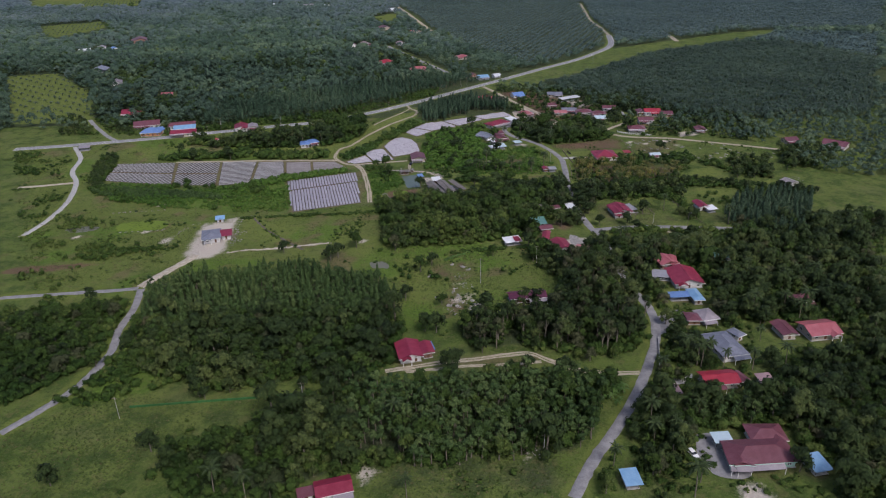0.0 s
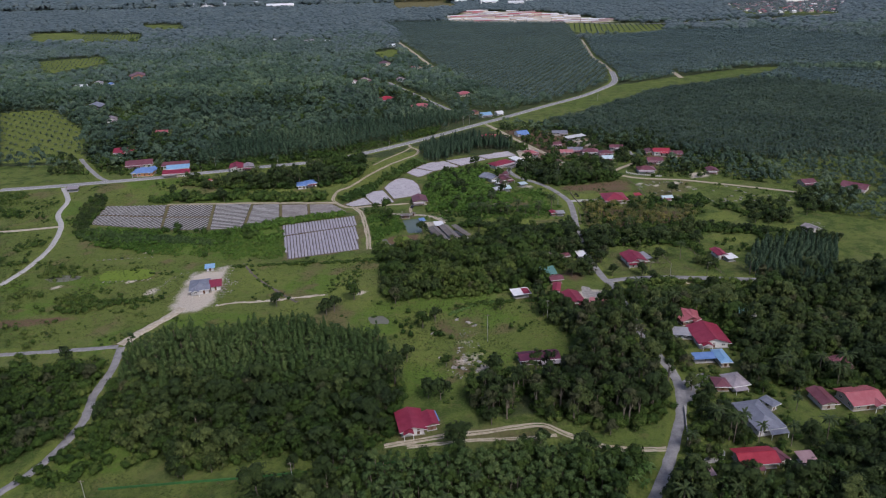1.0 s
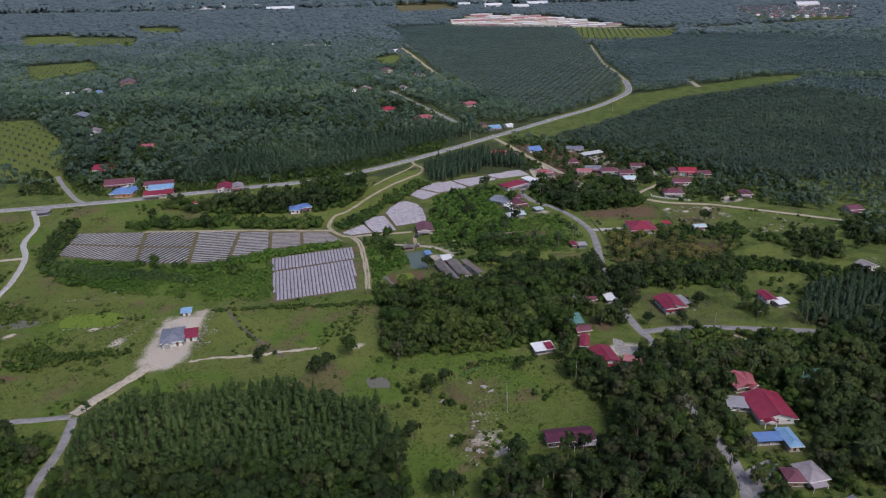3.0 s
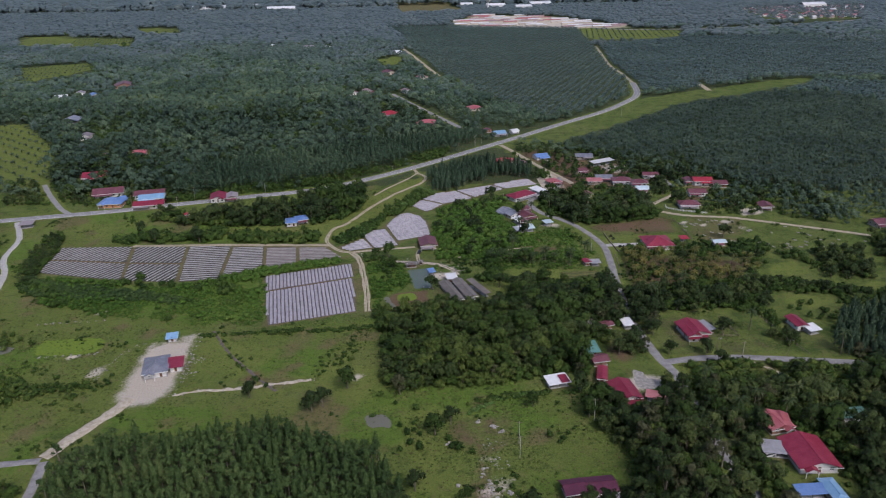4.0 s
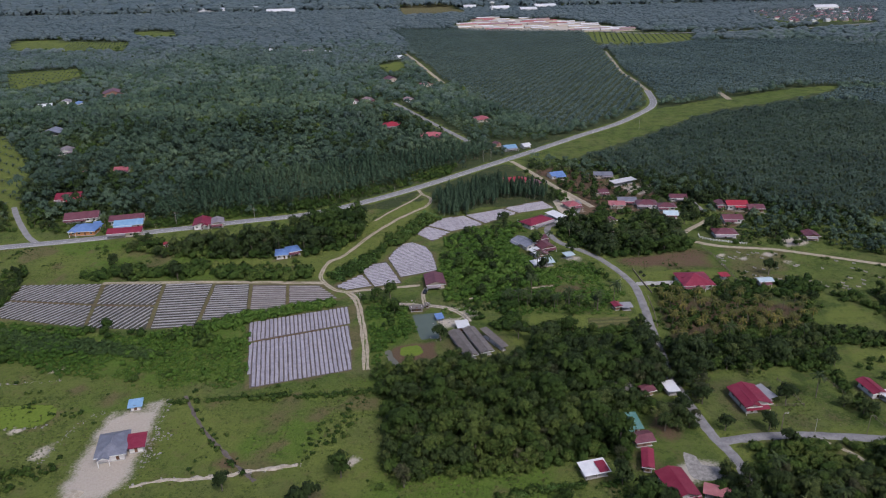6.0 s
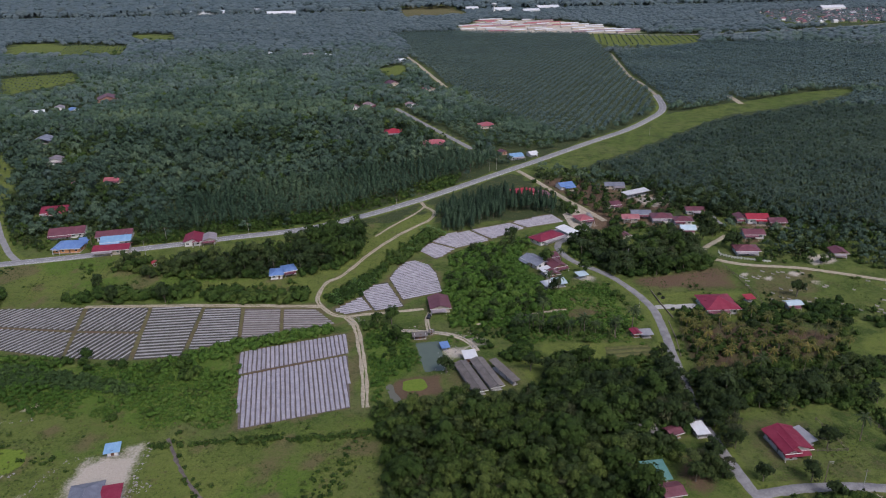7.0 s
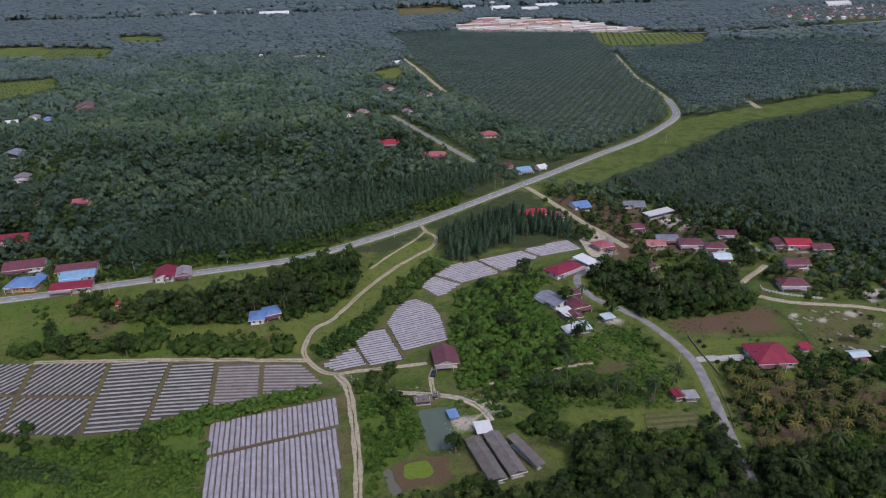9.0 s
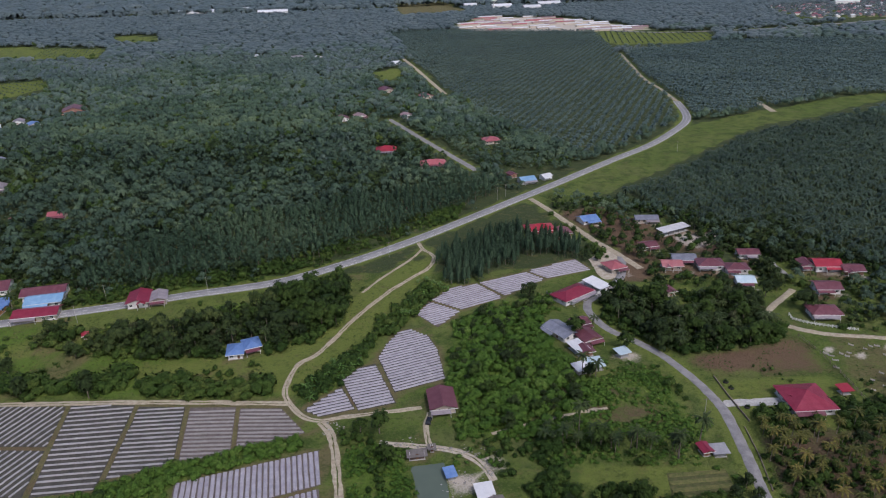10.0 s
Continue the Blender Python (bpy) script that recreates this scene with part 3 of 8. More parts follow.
HOUSES_I = [
    (39.3, 489.4, 22, 5.6, 5.2, 2.6, 'shed', 'whitetin', 'post'),
    (45.1, 491.8, 12, 6.0, 6.3, 2.6, 'shed', 'paleblue', 'post'),
    (57.7, 500.0, 22, 5.1, 4.5, 2.6, 'shed', 'paleblue', 'post'),
    (69.3, 439.5, 11, 3.5, 4.7, 2.6, 'gable', 'crimson', 'brick'),
    (73.6, 438.7, 4, 4.7, 4.3, 2.4, 'shed', 'grey', 'post'),
    (-227.1, 554.5, 3, 15.7, 13.5, 3.4, 'hip', 'blue', 'orange'),
    (-222.6, 560.8, 26, 4.1, 9.1, 2.8, 'shed', 'blue', 'white'),
    (-203.7, 562.9, 13, 16.7, 10.9, 3.4, 'gable', 'skyblue', 'white'),
    (-200.3, 548.8, 10, 19.5, 10.0, 3.4, 'gable', 'crimson', 'cream'),
]
HOUSES_J = [
    (-208.7, 572.5, 13, 20.4, 11.2, 3.4, 'gable', 'maroon', 'white'),
    (-239.8, 578.4, 15, 20.1, 14.3, 3.2, 'gable', 'maroon', 'white'),
    (-158.1, 561.4, 12, 10.2, 13.8, 3.4, 'gable', 'crimson', 'white'),
    (-149.2, 562.5, 17, 8.0, 10.8, 3.2, 'gable', 'greypink', 'cream'),
    (-265.2, 616.4, 9, 11.0, 14.2, 3.2, 'gable', 'red', 'white'),
    (-98.5, 509.9, 10, 6.9, 9.3, 3.0, 'hip', 'blue', 'white'),
    (-93.2, 514.6, 25, 6.9, 8.8, 3.0, 'hip', 'blue', 'white'),
    (-14.2, 470.2, 7, 9.4, 12.7, 3.0, 'gable', 'maroon', 'cream'),
    (-1.8, 422.5, 11, 5.1, 5.6, 2.8, 'shed', 'whitetin', 'brick'),
]
HOUSES_K = [
    (-2.2, 406.8, 19, 5.1, 21.8, 2.6, 'gable', 'oldtin', 'post'),
    (4.2, 409.4, 19, 5.2, 21.4, 2.6, 'gable', 'oldtin', 'post'),
    (11.0, 409.7, 31, 2.9, 15.7, 2.6, 'shed', 'oldtin', 'post'),
    (-22.4, 441.1, 7, 6.1, 3.2, 2.2, 'shed', 'oldtin', 'dark'),
    (-11.9, 431.8, 16, 3.1, 4.3, 2.0, 'shed', 'blue', 'post'),
    (-17.6, 444.3, 7, 2.1, 2.3, 2.0, 'shed', 'oldtin', 'dark'),
    (-120.4, 343.0, 15, 9.4, 12.9, 3.2, 'hip', 'slate', 'white'),
    (-113.1, 344.4, 13, 5.6, 7.0, 3.0, 'shed', 'crimson', 'white'),
    (-122.6, 367.3, 14, 4.6, 4.6, 2.4, 'shed', 'skyblue', 'white'),
]
HOUSES_L = [
    (-168.6, 527.5, 25, 2.5, 3.4, 2.4, 'gable', 'red', 'brick'),
    (-58.0, 834.2, 7, 17.7, 15.1, 3.2, 'hip', 'red', 'white'),
    (-18.7, 787.9, 9, 20.4, 12.5, 3.2, 'hip', 'salmon', 'cream'),
    (31.0, 856.4, 11, 14.7, 14.1, 3.2, 'hip', 'salmon', 'cream'),
    (-110.5, 966.9, 19, 12.5, 13.9, 3.2, 'gable', 'maroon', 'white'),
    (-93.7, 975.6, 21, 11.8, 15.2, 3.2, 'gable', 'pinkgrey', 'white'),
    (-77.0, 1128.2, 20, 16.4, 22.1, 3.2, 'gable', 'maroon', 'cream'),
    (-28.2, 1077.4, 23, 13.8, 15.3, 3.2, 'gable', 'salmon', 'cream'),
    (-46.2, 972.1, 23, 11.1, 13.3, 3.2, 'gable', 'pinkgrey', 'white'),
]
HOUSES_M = [
    (-465.3, 970.8, 26, 14.7, 12.2, 4.0, 'gable', 'whitetin', 'white'),
    (-431.4, 984.8, 38, 11.6, 15.7, 3.2, 'gable', 'blue', 'white'),
    (-455.9, 1000.6, 22, 11.5, 15.5, 3.2, 'gable', 'greypink', 'white'),
    (-424.0, 1057.1, 22, 25.3, 26.8, 3.2, 'gable', 'maroon', 'brick'),
    (-387.5, 832.9, 6, 18.0, 18.3, 3.2, 'gable', 'slate', 'post'),
    (-336.7, 755.1, 20, 13.9, 14.4, 3.2, 'gable', 'greypink', 'white'),
    (-268.4, 620.6, 12, 16.4, 14.6, 3.2, 'gable', 'crimson', 'white'),
    (-285.6, 682.3, 29, 5.3, 7.2, 3.0, 'gable', 'salmon', 'cream'),
    (-261.5, 691.0, 11, 11.2, 9.7, 3.0, 'gable', 'salmon', 'cream'),
]
HOUSES_N = [
    (47.6, 737.0, 17, 11.7, 10.8, 3.0, 'gable', 'skyblue', 'white'),
    (62.0, 744.3, 28, 8.3, 7.2, 3.0, 'gable', 'whitetin', 'white'),
    (38.6, 751.5, 25, 6.1, 7.7, 3.0, 'gable', 'maroon', 'brick'),
    (-335.2, 1037.2, 16, 7.9, 10.6, 3.0, 'gable', 'salmon', 'white'),
    (-322.1, 1501.9, 17, 14.8, 16.9, 3.4, 'gable', 'whitetin', 'white'),
    (-248.4, 1466.8, 28, 21.2, 18.1, 3.4, 'gable', 'greypink', 'white'),
    (-211.9, 1470.4, 30, 10.4, 14.1, 3.4, 'gable', 'whitetin', 'white'),
    (-79.0, 1366.1, 38, 15.7, 14.3, 3.2, 'gable', 'whitetin', 'white'),
    (198.4, 522.4, -4, 7.8, 8.4, 3.0, 'gable', 'maroon', 'brick'),
]
HOUSES_O = [
    (-263.5, 514.5, 12, 7.5, 6.0, 2.8, 'shed', 'greypink', 'post'),
    (250.8, 488.5, 11, 9.6, 9.1, 3.0, 'gable', 'maroon', 'cream'),
    (277.3, 475.6, -44, 15.7, 13.0, 3.0, 'gable', 'maroon', 'cream'),
    (211.1, 401.8, 19, 7.0, 7.7, 3.0, 'gable', 'greypink', 'white'),
    (133.9, 302.4, 4, 9.2, 4.7, 3.0, 'shed', 'green', 'post'),
    (64.3, 370.4, 20, 4.9, 4.4, 2.8, 'gable', 'maroon', 'brick'),
    (55.9, 371.9, 9, 6.4, 4.2, 2.6, 'shed', 'oldtin', 'post'),
    (52.7, 350.2, 7, 7.1, 8.0, 2.8, 'shed', 'teal', 'cream'),
]
CARS = [(8.4, 210.4, 0, 'white'), (44.5, 210.4, 80, 'black'), (97.2, 283.7, 15, 'white'), (100.1, 284.6, 15, 'silver'), (-18.8, 460.0, 80, 'black'), (-193.2, 546.3, 8, 'white'), (75.2, 169.0, -70, 'white'), (54.9, 370.9, 10, 'white')]
HOUSES = HOUSES_A + HOUSES_B + HOUSES_C + HOUSES_D + HOUSES_E + HOUSES_F + HOUSES_G + HOUSES_H + HOUSES_I + HOUSES_J + HOUSES_K + HOUSES_L + HOUSES_M + HOUSES_N + HOUSES_O


# ---- materials ----
class Mat:
    """A node material, built up by small calls."""
    def __init__(self, name, rough=0.8, metal=0.0, spec=0.3):
        self.m = bpy.data.materials.new(name)
        self.m.use_nodes = True
        self.t = self.m.node_tree
        self.b = self.t.nodes["Principled BSDF"]
        self.b.inputs["Roughness"].default_value = rough
        self.b.inputs["Metallic"].default_value = metal
        self.b.inputs["Specular IOR Level"].default_value = spec
        self.co = self.t.nodes.new("ShaderNodeTexCoord").outputs["Object"]

    def node(self, kind, **kw):
        n = self.t.nodes.new(kind)
        for i, v in kw.items():
            n.inputs[i.replace("_", " ")].default_value = v
        return n

    def put(self, src, dst):
        self.t.links.new(src, dst)

    def noise(self, scale, detail=3.0, rough=0.55, co=None):
        n = self.node("ShaderNodeTexNoise", Scale=scale, Detail=detail, Roughness=rough)
        self.put(co or self.co, n.inputs["Vector"])
        return n.outputs["Fac"]

    def maths(self, op, a, b=0.0, c=0.0):
        n = self.t.nodes.new("ShaderNodeMath")
        n.operation = op
        for i, v in enumerate((a, b, c)):
            if isinstance(v, (int, float)):
                n.inputs[i].default_value = v
            else:
                self.put(v, n.inputs[i])
        return n.outputs[0]

    def step(self, v, lo, hi):
        n = self.node("ShaderNodeMapRange", From_Min=lo, From_Max=hi)
        n.interpolation_type = "SMOOTHSTEP"
        self.put(v, n.inputs["Value"])
        return n.outputs["Result"]

    def mix(self, f, a, b, how="MIX"):
        n = self.t.nodes.new("ShaderNodeMix")
        n.data_type, n.blend_type = "RGBA", how
        for i, v in ((0, f), (6, a), (7, b)):
            if isinstance(v, (int, float)):
                n.inputs[i].default_value = v
            elif isinstance(v, tuple):
                n.inputs[i].default_value = (*v, 1.0)
            else:
                self.put(v, n.inputs[i])
        return n.outputs[2]

    def attr(self, name):
        n = self.t.nodes.new("ShaderNodeAttribute")
        n.attribute_name = name
        return n.outputs["Fac"]

    def random(self):
        return self.t.nodes.new("ShaderNodeObjectInfo").outputs["Random"]

    def island(self):
        return self.t.nodes.new("ShaderNodeNewGeometry").outputs["Random Per Island"]

    def colour(self, c):
        self.put(c, self.b.inputs["Base Color"])
        return self

    def bump(self, h, strength=0.4, dist=0.1):
        n = self.node("ShaderNodeBump", Strength=strength, Distance=dist)
        self.put(h, n.inputs["Height"])
        self.put(n.outputs[0], self.b.inputs["Normal"])
        return self


def foliage(name, dark, mid, light, spec=0.25, rough=0.55, grain=0.26):
    """Leaves: a tone for each plant, mottled by sprays of young and shaded leaves."""
    m = Mat(name, rough, 0.0, spec)
    t = m.maths("ADD", m.maths("MULTIPLY", m.attr("tint"), 1 - grain), m.maths("MULTIPLY", m.island(), grain))
    spray = m.noise(1.5, 5.0, 0.8)
    t = m.maths("ADD", t, m.maths("MULTIPLY", m.maths("SUBTRACT", spray, 0.5), 1.5 if grain > 0.2 else 0.7))
    c = m.mix(m.step(t, 0.05, 0.55), dark, mid)
    c = m.mix(m.step(t, 0.6, 1.0), c, light)
    shade = m.step(m.noise(2.3, 4.0, 0.8), 0.47, 0.60)
    c = m.mix(m.maths("MULTIPLY", shade, 0.5 if grain > 0.2 else 0.2), c, (dark[0] * 0.55, dark[1] * 0.55, dark[2] * 0.55))
    m.bump(spray, 0.9 if grain > 0.2 else 0.4, 0.8)
    return m.colour(c).m


LEAF_BROAD = foliage("leaf_broad", (0.015, 0.028, 0.009), (0.037, 0.060, 0.016), (0.100, 0.127, 0.036), 0.15)
LEAF_PALM = foliage("frond_green_palm", (0.032, 0.056, 0.018), (0.060, 0.086, 0.026), (0.125, 0.140, 0.048), 0.2, 0.5)
LEAF_BRIGHT = foliage("leaf_bright", (0.019, 0.039, 0.008), (0.044, 0.076, 0.015), (0.098, 0.130, 0.030), 0.12)
LEAF_RUBBER = foliage("leaf_rubber", (0.040, 0.073, 0.024), (0.066, 0.110, 0.033), (0.116, 0.160, 0.053), 0.12)
LEAF_PINE = foliage("leaf_casuarina", (0.030, 0.058, 0.033), (0.050, 0.088, 0.049), (0.086, 0.132, 0.070), 0.15)
# north wood: a little distance haze put into the leaf colour
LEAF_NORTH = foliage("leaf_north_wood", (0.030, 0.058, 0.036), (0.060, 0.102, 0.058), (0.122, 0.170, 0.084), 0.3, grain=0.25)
# far woods: distance haze put into the leaf colour, the second one stronger
LEAF_HAZE_MID = foliage("leaf_haze_mid", (0.044, 0.074, 0.058), (0.068, 0.104, 0.080), (0.104, 0.144, 0.104), 0.4, 0.5, grain=0.18)
LEAF_HAZE_FAR = foliage("leaf_haze_far", (0.062, 0.090, 0.090), (0.084, 0.114, 0.112), (0.112, 0.142, 0.132), 0.5, 0.45, grain=0.15)
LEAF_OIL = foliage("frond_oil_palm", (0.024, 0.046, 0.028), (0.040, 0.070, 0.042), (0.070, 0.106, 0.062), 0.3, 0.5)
# far oil palms: same fronds, paler and bluer with haze in the colour
LEAF_OIL_HAZE = foliage("frond_oil_palm_haze", (0.056, 0.092, 0.086), (0.076, 0.117, 0.104), (0.104, 0.147, 0.126), 0.3, 0.5, grain=0.12)
LEAF_COCO = foliage("frond_coconut", (0.058, 0.072, 0.018), (0.125, 0.122, 0.027), (0.250, 0.200, 0.048), 0.2, 0.5)
LEAF_BANANA = foliage("leaf_banana", (0.060, 0.125, 0.024), (0.095, 0.180, 0.038), (0.155, 0.225, 0.064), 0.25, 0.5)
LEAF_BUSH = foliage("leaf_shrub", (0.022, 0.048, 0.009), (0.054, 0.094, 0.018), (0.116, 0.150, 0.035), 0.12)
LEAF_SCRUB = foliage("leaf_creeper", (0.048, 0.102, 0.016), (0.082, 0.154, 0.025), (0.134, 0.195, 0.043), 0.12)
LEAF_OLIVE = foliage("leaf_olive", (0.042, 0.052, 0.023), (0.066, 0.074, 0.034), (0.115, 0.108, 0.056), 0.12)
LEAF_GRASS = foliage("grass_blades", (0.056, 0.090, 0.020), (0.082, 0.116, 0.028), (0.128, 0.152, 0.046), 0.1)
LEAF_HAY = foliage("dry_grass_blades", (0.090, 0.095, 0.034), (0.140, 0.135, 0.055), (0.210, 0.185, 0.090), 0.1)


def bark_mat():
    m = Mat("bark", 0.9)
    return m.colour(m.mix(m.noise(3.0), (0.09, 0.07, 0.05), (0.24, 0.21, 0.17))).m


BARK = bark_mat()


def ground_mat():
    m = Mat("ground_cover", 0.92, 0.0, 0.12)
    big, mid, fine = m.noise(0.012, 4.0), m.noise(0.09, 5.0, 0.65), m.noise(1.3, 4.0, 0.7)
    wob = m.maths("MULTIPLY", m.maths("SUBTRACT", m.maths("ADD", mid, m.maths("MULTIPLY", fine, 0.6)), 0.8), 1.5)
    c = m.mix(m.step(big, 0.35, 0.65), (0.096, 0.142, 0.027), (0.134, 0.166, 0.040))
    c = m.mix(m.step(mid, 0.42, 0.62), c, (0.050, 0.088, 0.016))
    tuft = m.noise(0.42, 6.0, 0.75)
    c = m.mix(m.maths("MULTIPLY", m.step(tuft, 0.50, 0.66), 0.65), c, (0.046, 0.076, 0.015))
    patch = m.noise(0.035, 4.0, 0.6)
    c = m.mix(m.maths("MULTIPLY", m.step(patch, 0.52, 0.68), 0.7), c, (0.130, 0.145, 0.052))
    c = m.mix(m.maths("MULTIPLY", m.step(fine, 0.45, 0.7), 0.6), c, (0.130, 0.145, 0.054))

    def cover(c, name, col, amount=1.0):
        k = m.step(m.maths("ADD", m.attr(name), m.maths("MULTIPLY", wob, 0.55)), 0.32, 0.68)
        return m.mix(m.maths("MULTIPLY", k, amount), c, col)

    c = cover(c, "mown", m.mix(fine, (0.118, 0.158, 0.030), (0.176, 0.204, 0.050)), 0.85)
    c = cover(c, "lush", m.mix(fine, (0.072, 0.134, 0.017), (0.116, 0.184, 0.029)), 0.85)
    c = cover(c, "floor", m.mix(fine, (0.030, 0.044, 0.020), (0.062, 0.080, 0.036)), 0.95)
    c = cover(c, "dry", m.mix(fine, (0.120, 0.098, 0.045), (0.190, 0.150, 0.085)), 0.8)
    c = cover(c, "soil", m.mix(fine, (0.100, 0.060, 0.040), (0.185, 0.120, 0.082)), 0.9)
    c = cover(c, "sand", m.mix(fine, (0.420, 0.365, 0.300), (0.620, 0.560, 0.480)), 0.95)
    green = m.maths("SUBTRACT", 1.0, m.step(m.maths("ADD", m.attr("sand"), m.attr("soil")), 0.25, 0.7))
    c = m.mix(m.maths("MULTIPLY", m.maths("MULTIPLY", m.step(tuft, 0.52, 0.72), 0.28), green), c, (0.030, 0.046, 0.016))
    c = m.mix(m.maths("MULTIPLY", m.step(m.noise(2.6, 3.0, 0.7), 0.55, 0.75), 0.22), c, (0.200, 0.200, 0.110))
    spot = m.noise(0.22, 6.0, 0.8)
    c = m.mix(m.maths("MULTIPLY", m.maths("MULTIPLY", m.step(spot, 0.53, 0.60), 0.5), green), c, (0.040, 0.070, 0.014))
    c = m.mix(m.maths("MULTIPLY", m.maths("MULTIPLY", m.step(m.noise(0.5, 5.0, 0.8), 0.56, 0.64), 0.4), green), c, (0.165, 0.180, 0.062))
    blade = m.noise(0.95, 6.0, 0.82)
    c = m.mix(m.maths("MULTIPLY", m.maths("MULTIPLY", m.step(blade, 0.52, 0.62), 0.42), green), c, (0.036, 0.058, 0.013))
    c = m.mix(m.maths("MULTIPLY", m.maths("MULTIPLY", m.step(m.noise(0.16, 6.0, 0.75), 0.53, 0.63), 0.42), green), c, (0.150, 0.132, 0.056))
    c = m.mix(m.maths("MULTIPLY", m.maths("MULTIPLY", m.step(m.noise(1.9, 5.0, 0.8), 0.58, 0.66), 0.45), green), c, (0.205, 0.215, 0.090))
    m.bump(m.maths("ADD", m.maths("ADD", m.maths("MULTIPLY", mid, 2.0), fine), m.maths("MULTIPLY", tuft, 1.5)), 0.9, 0.6)
    return m.colour(c).m


GROUND = ground_mat()


def plain(name, a, b, rough=0.8, scale=0.8, spec=0.3, metal=0.0, bump=0.0, vary=0.25):
    """Two colours in large stains and fine grain, with a shift from object to object."""
    m = Mat(name, rough, metal, spec)
    k = m.maths("ADD", m.maths("MULTIPLY", m.noise(scale, 5.0, 0.65), 0.7), m.maths("MULTIPLY", m.noise(scale * 9), 0.3))
    c = m.mix(m.step(k, 0.32, 0.68), a, b)
    r = m.maths("ADD", 1.0 - vary / 2, m.maths("MULTIPLY", m.random(), vary))
    n = m.t.nodes.new("ShaderNodeVectorMath")
    n.operation = "SCALE"
    m.put(c, n.inputs[0])
    m.put(r, n.inputs["Scale"])
    if bump:
        m.bump(k, bump, 0.05)
    return m.colour(n.outputs[0]).m


ASPHALT = plain("asphalt", (0.200, 0.198, 0.200), (0.300, 0.296, 0.294), 0.85, 0.25, 0.3, 0, 0.3, 0.0)
ASPHALT_OLD = plain("worn_lane_asphalt", (0.170, 0.165, 0.168), (0.290, 0.282, 0.280), 0.9, 0.3, 0.25, 0, 0.4, 0.0)
SAND = plain("pale_sand", (0.300, 0.255, 0.190), (0.520, 0.465, 0.380), 0.95, 0.5, 0.1, 0, 0.5, 0.0)
DIRT = plain("dirt_track", (0.270, 0.228, 0.160), (0.450, 0.400, 0.305), 0.95, 0.6, 0.1, 0, 0.5, 0.0)
CONCRETE = plain("concrete", (0.300, 0.290, 0.275), (0.480, 0.470, 0.450), 0.85, 0.7)
LINE_WHITE = plain("road_paint", (0.55, 0.55, 0.53), (0.75, 0.75, 0.73), 0.6, 1.5)
STONE = plain("pale_stone", (0.190, 0.178, 0.162), (0.400, 0.382, 0.352), 0.9, 0.8)
MULCH = plain("silver_mulch_film", (0.270, 0.252, 0.285), (0.400, 0.380, 0.415), 0.42, 0.35, 0.5, 0.0, 0.5, 0.10)
MULCH_PALE = plain("pale_mulch_film", (0.205, 0.188, 0.180), (0.300, 0.280, 0.270), 0.5, 0.3, 0.4, 0.0, 0.5, 0.2)
FILM_WHITE = plain("white_mulch_film", (0.245, 0.236, 0.238), (0.375, 0.362, 0.362), 0.45, 0.3, 0.4, 0.0, 0.5, 0.15)
SOIL_DAMP = plain("damp_grey_soil", (0.050, 0.050, 0.042), (0.098, 0.092, 0.078), 0.95, 0.35, 0.1, 0, 0.6, 0.0)
FIELD_SOIL = plain("tilled_soil", (0.096, 0.082, 0.074), (0.170, 0.146, 0.132), 0.95, 0.5, 0.1, 0, 0.6, 0.0)
TYRE = plain("rubber", (0.02, 0.02, 0.02), (0.04, 0.04, 0.04), 0.8)
GLASS = Mat("dark_glass", 0.08, 0.0, 0.5).m
GLASS.node_tree.nodes["Principled BSDF"].inputs["Base Color"].default_value = (0.02, 0.025, 0.03, 1)
NET = plain("green_net", (0.028, 0.110, 0.028), (0.050, 0.150, 0.045), 0.7)
WOOD = plain("grey_timber", (0.130, 0.105, 0.080), (0.240, 0.200, 0.160), 0.85)


def water_mat(name, col, rough):
    m = Mat(name, rough, 0.0, 0.5)
    m.bump(m.noise(0.8, 3.0), 0.05, 0.1)
    return m.colour(m.mix(m.noise(0.08), col, tuple(k * 1.5 for k in col))).m


WATER = water_mat("green_pond_water", (0.082, 0.104, 0.078), 0.22)
WATER_MUD = water_mat("muddy_water", (0.10, 0.10, 0.075), 0.5)


def roof_mat(name, a, b, rough=0.45):
    m = Mat(name, rough, 0.0, 0.45)
    k = m.maths("ADD", m.maths("MULTIPLY", m.noise(0.35, 5.0, 0.7), 0.75), m.maths("MULTIPLY", m.noise(4.0), 0.25))
    c = m.mix(m.step(k, 0.35, 0.68), a, b)
    c = m.mix(m.maths("MULTIPLY", m.random(), 0.35), c, (a[0] * 0.6, a[1] * 0.6, a[2] * 0.6))
    w = m.node("ShaderNodeTexWave", Scale=1.3, Distortion=0.0)
    m.put(m.co, w.inputs["Vector"])
    m.bump(w.outputs["Fac"], 0.35, 0.04)
    return m.colour(c).m


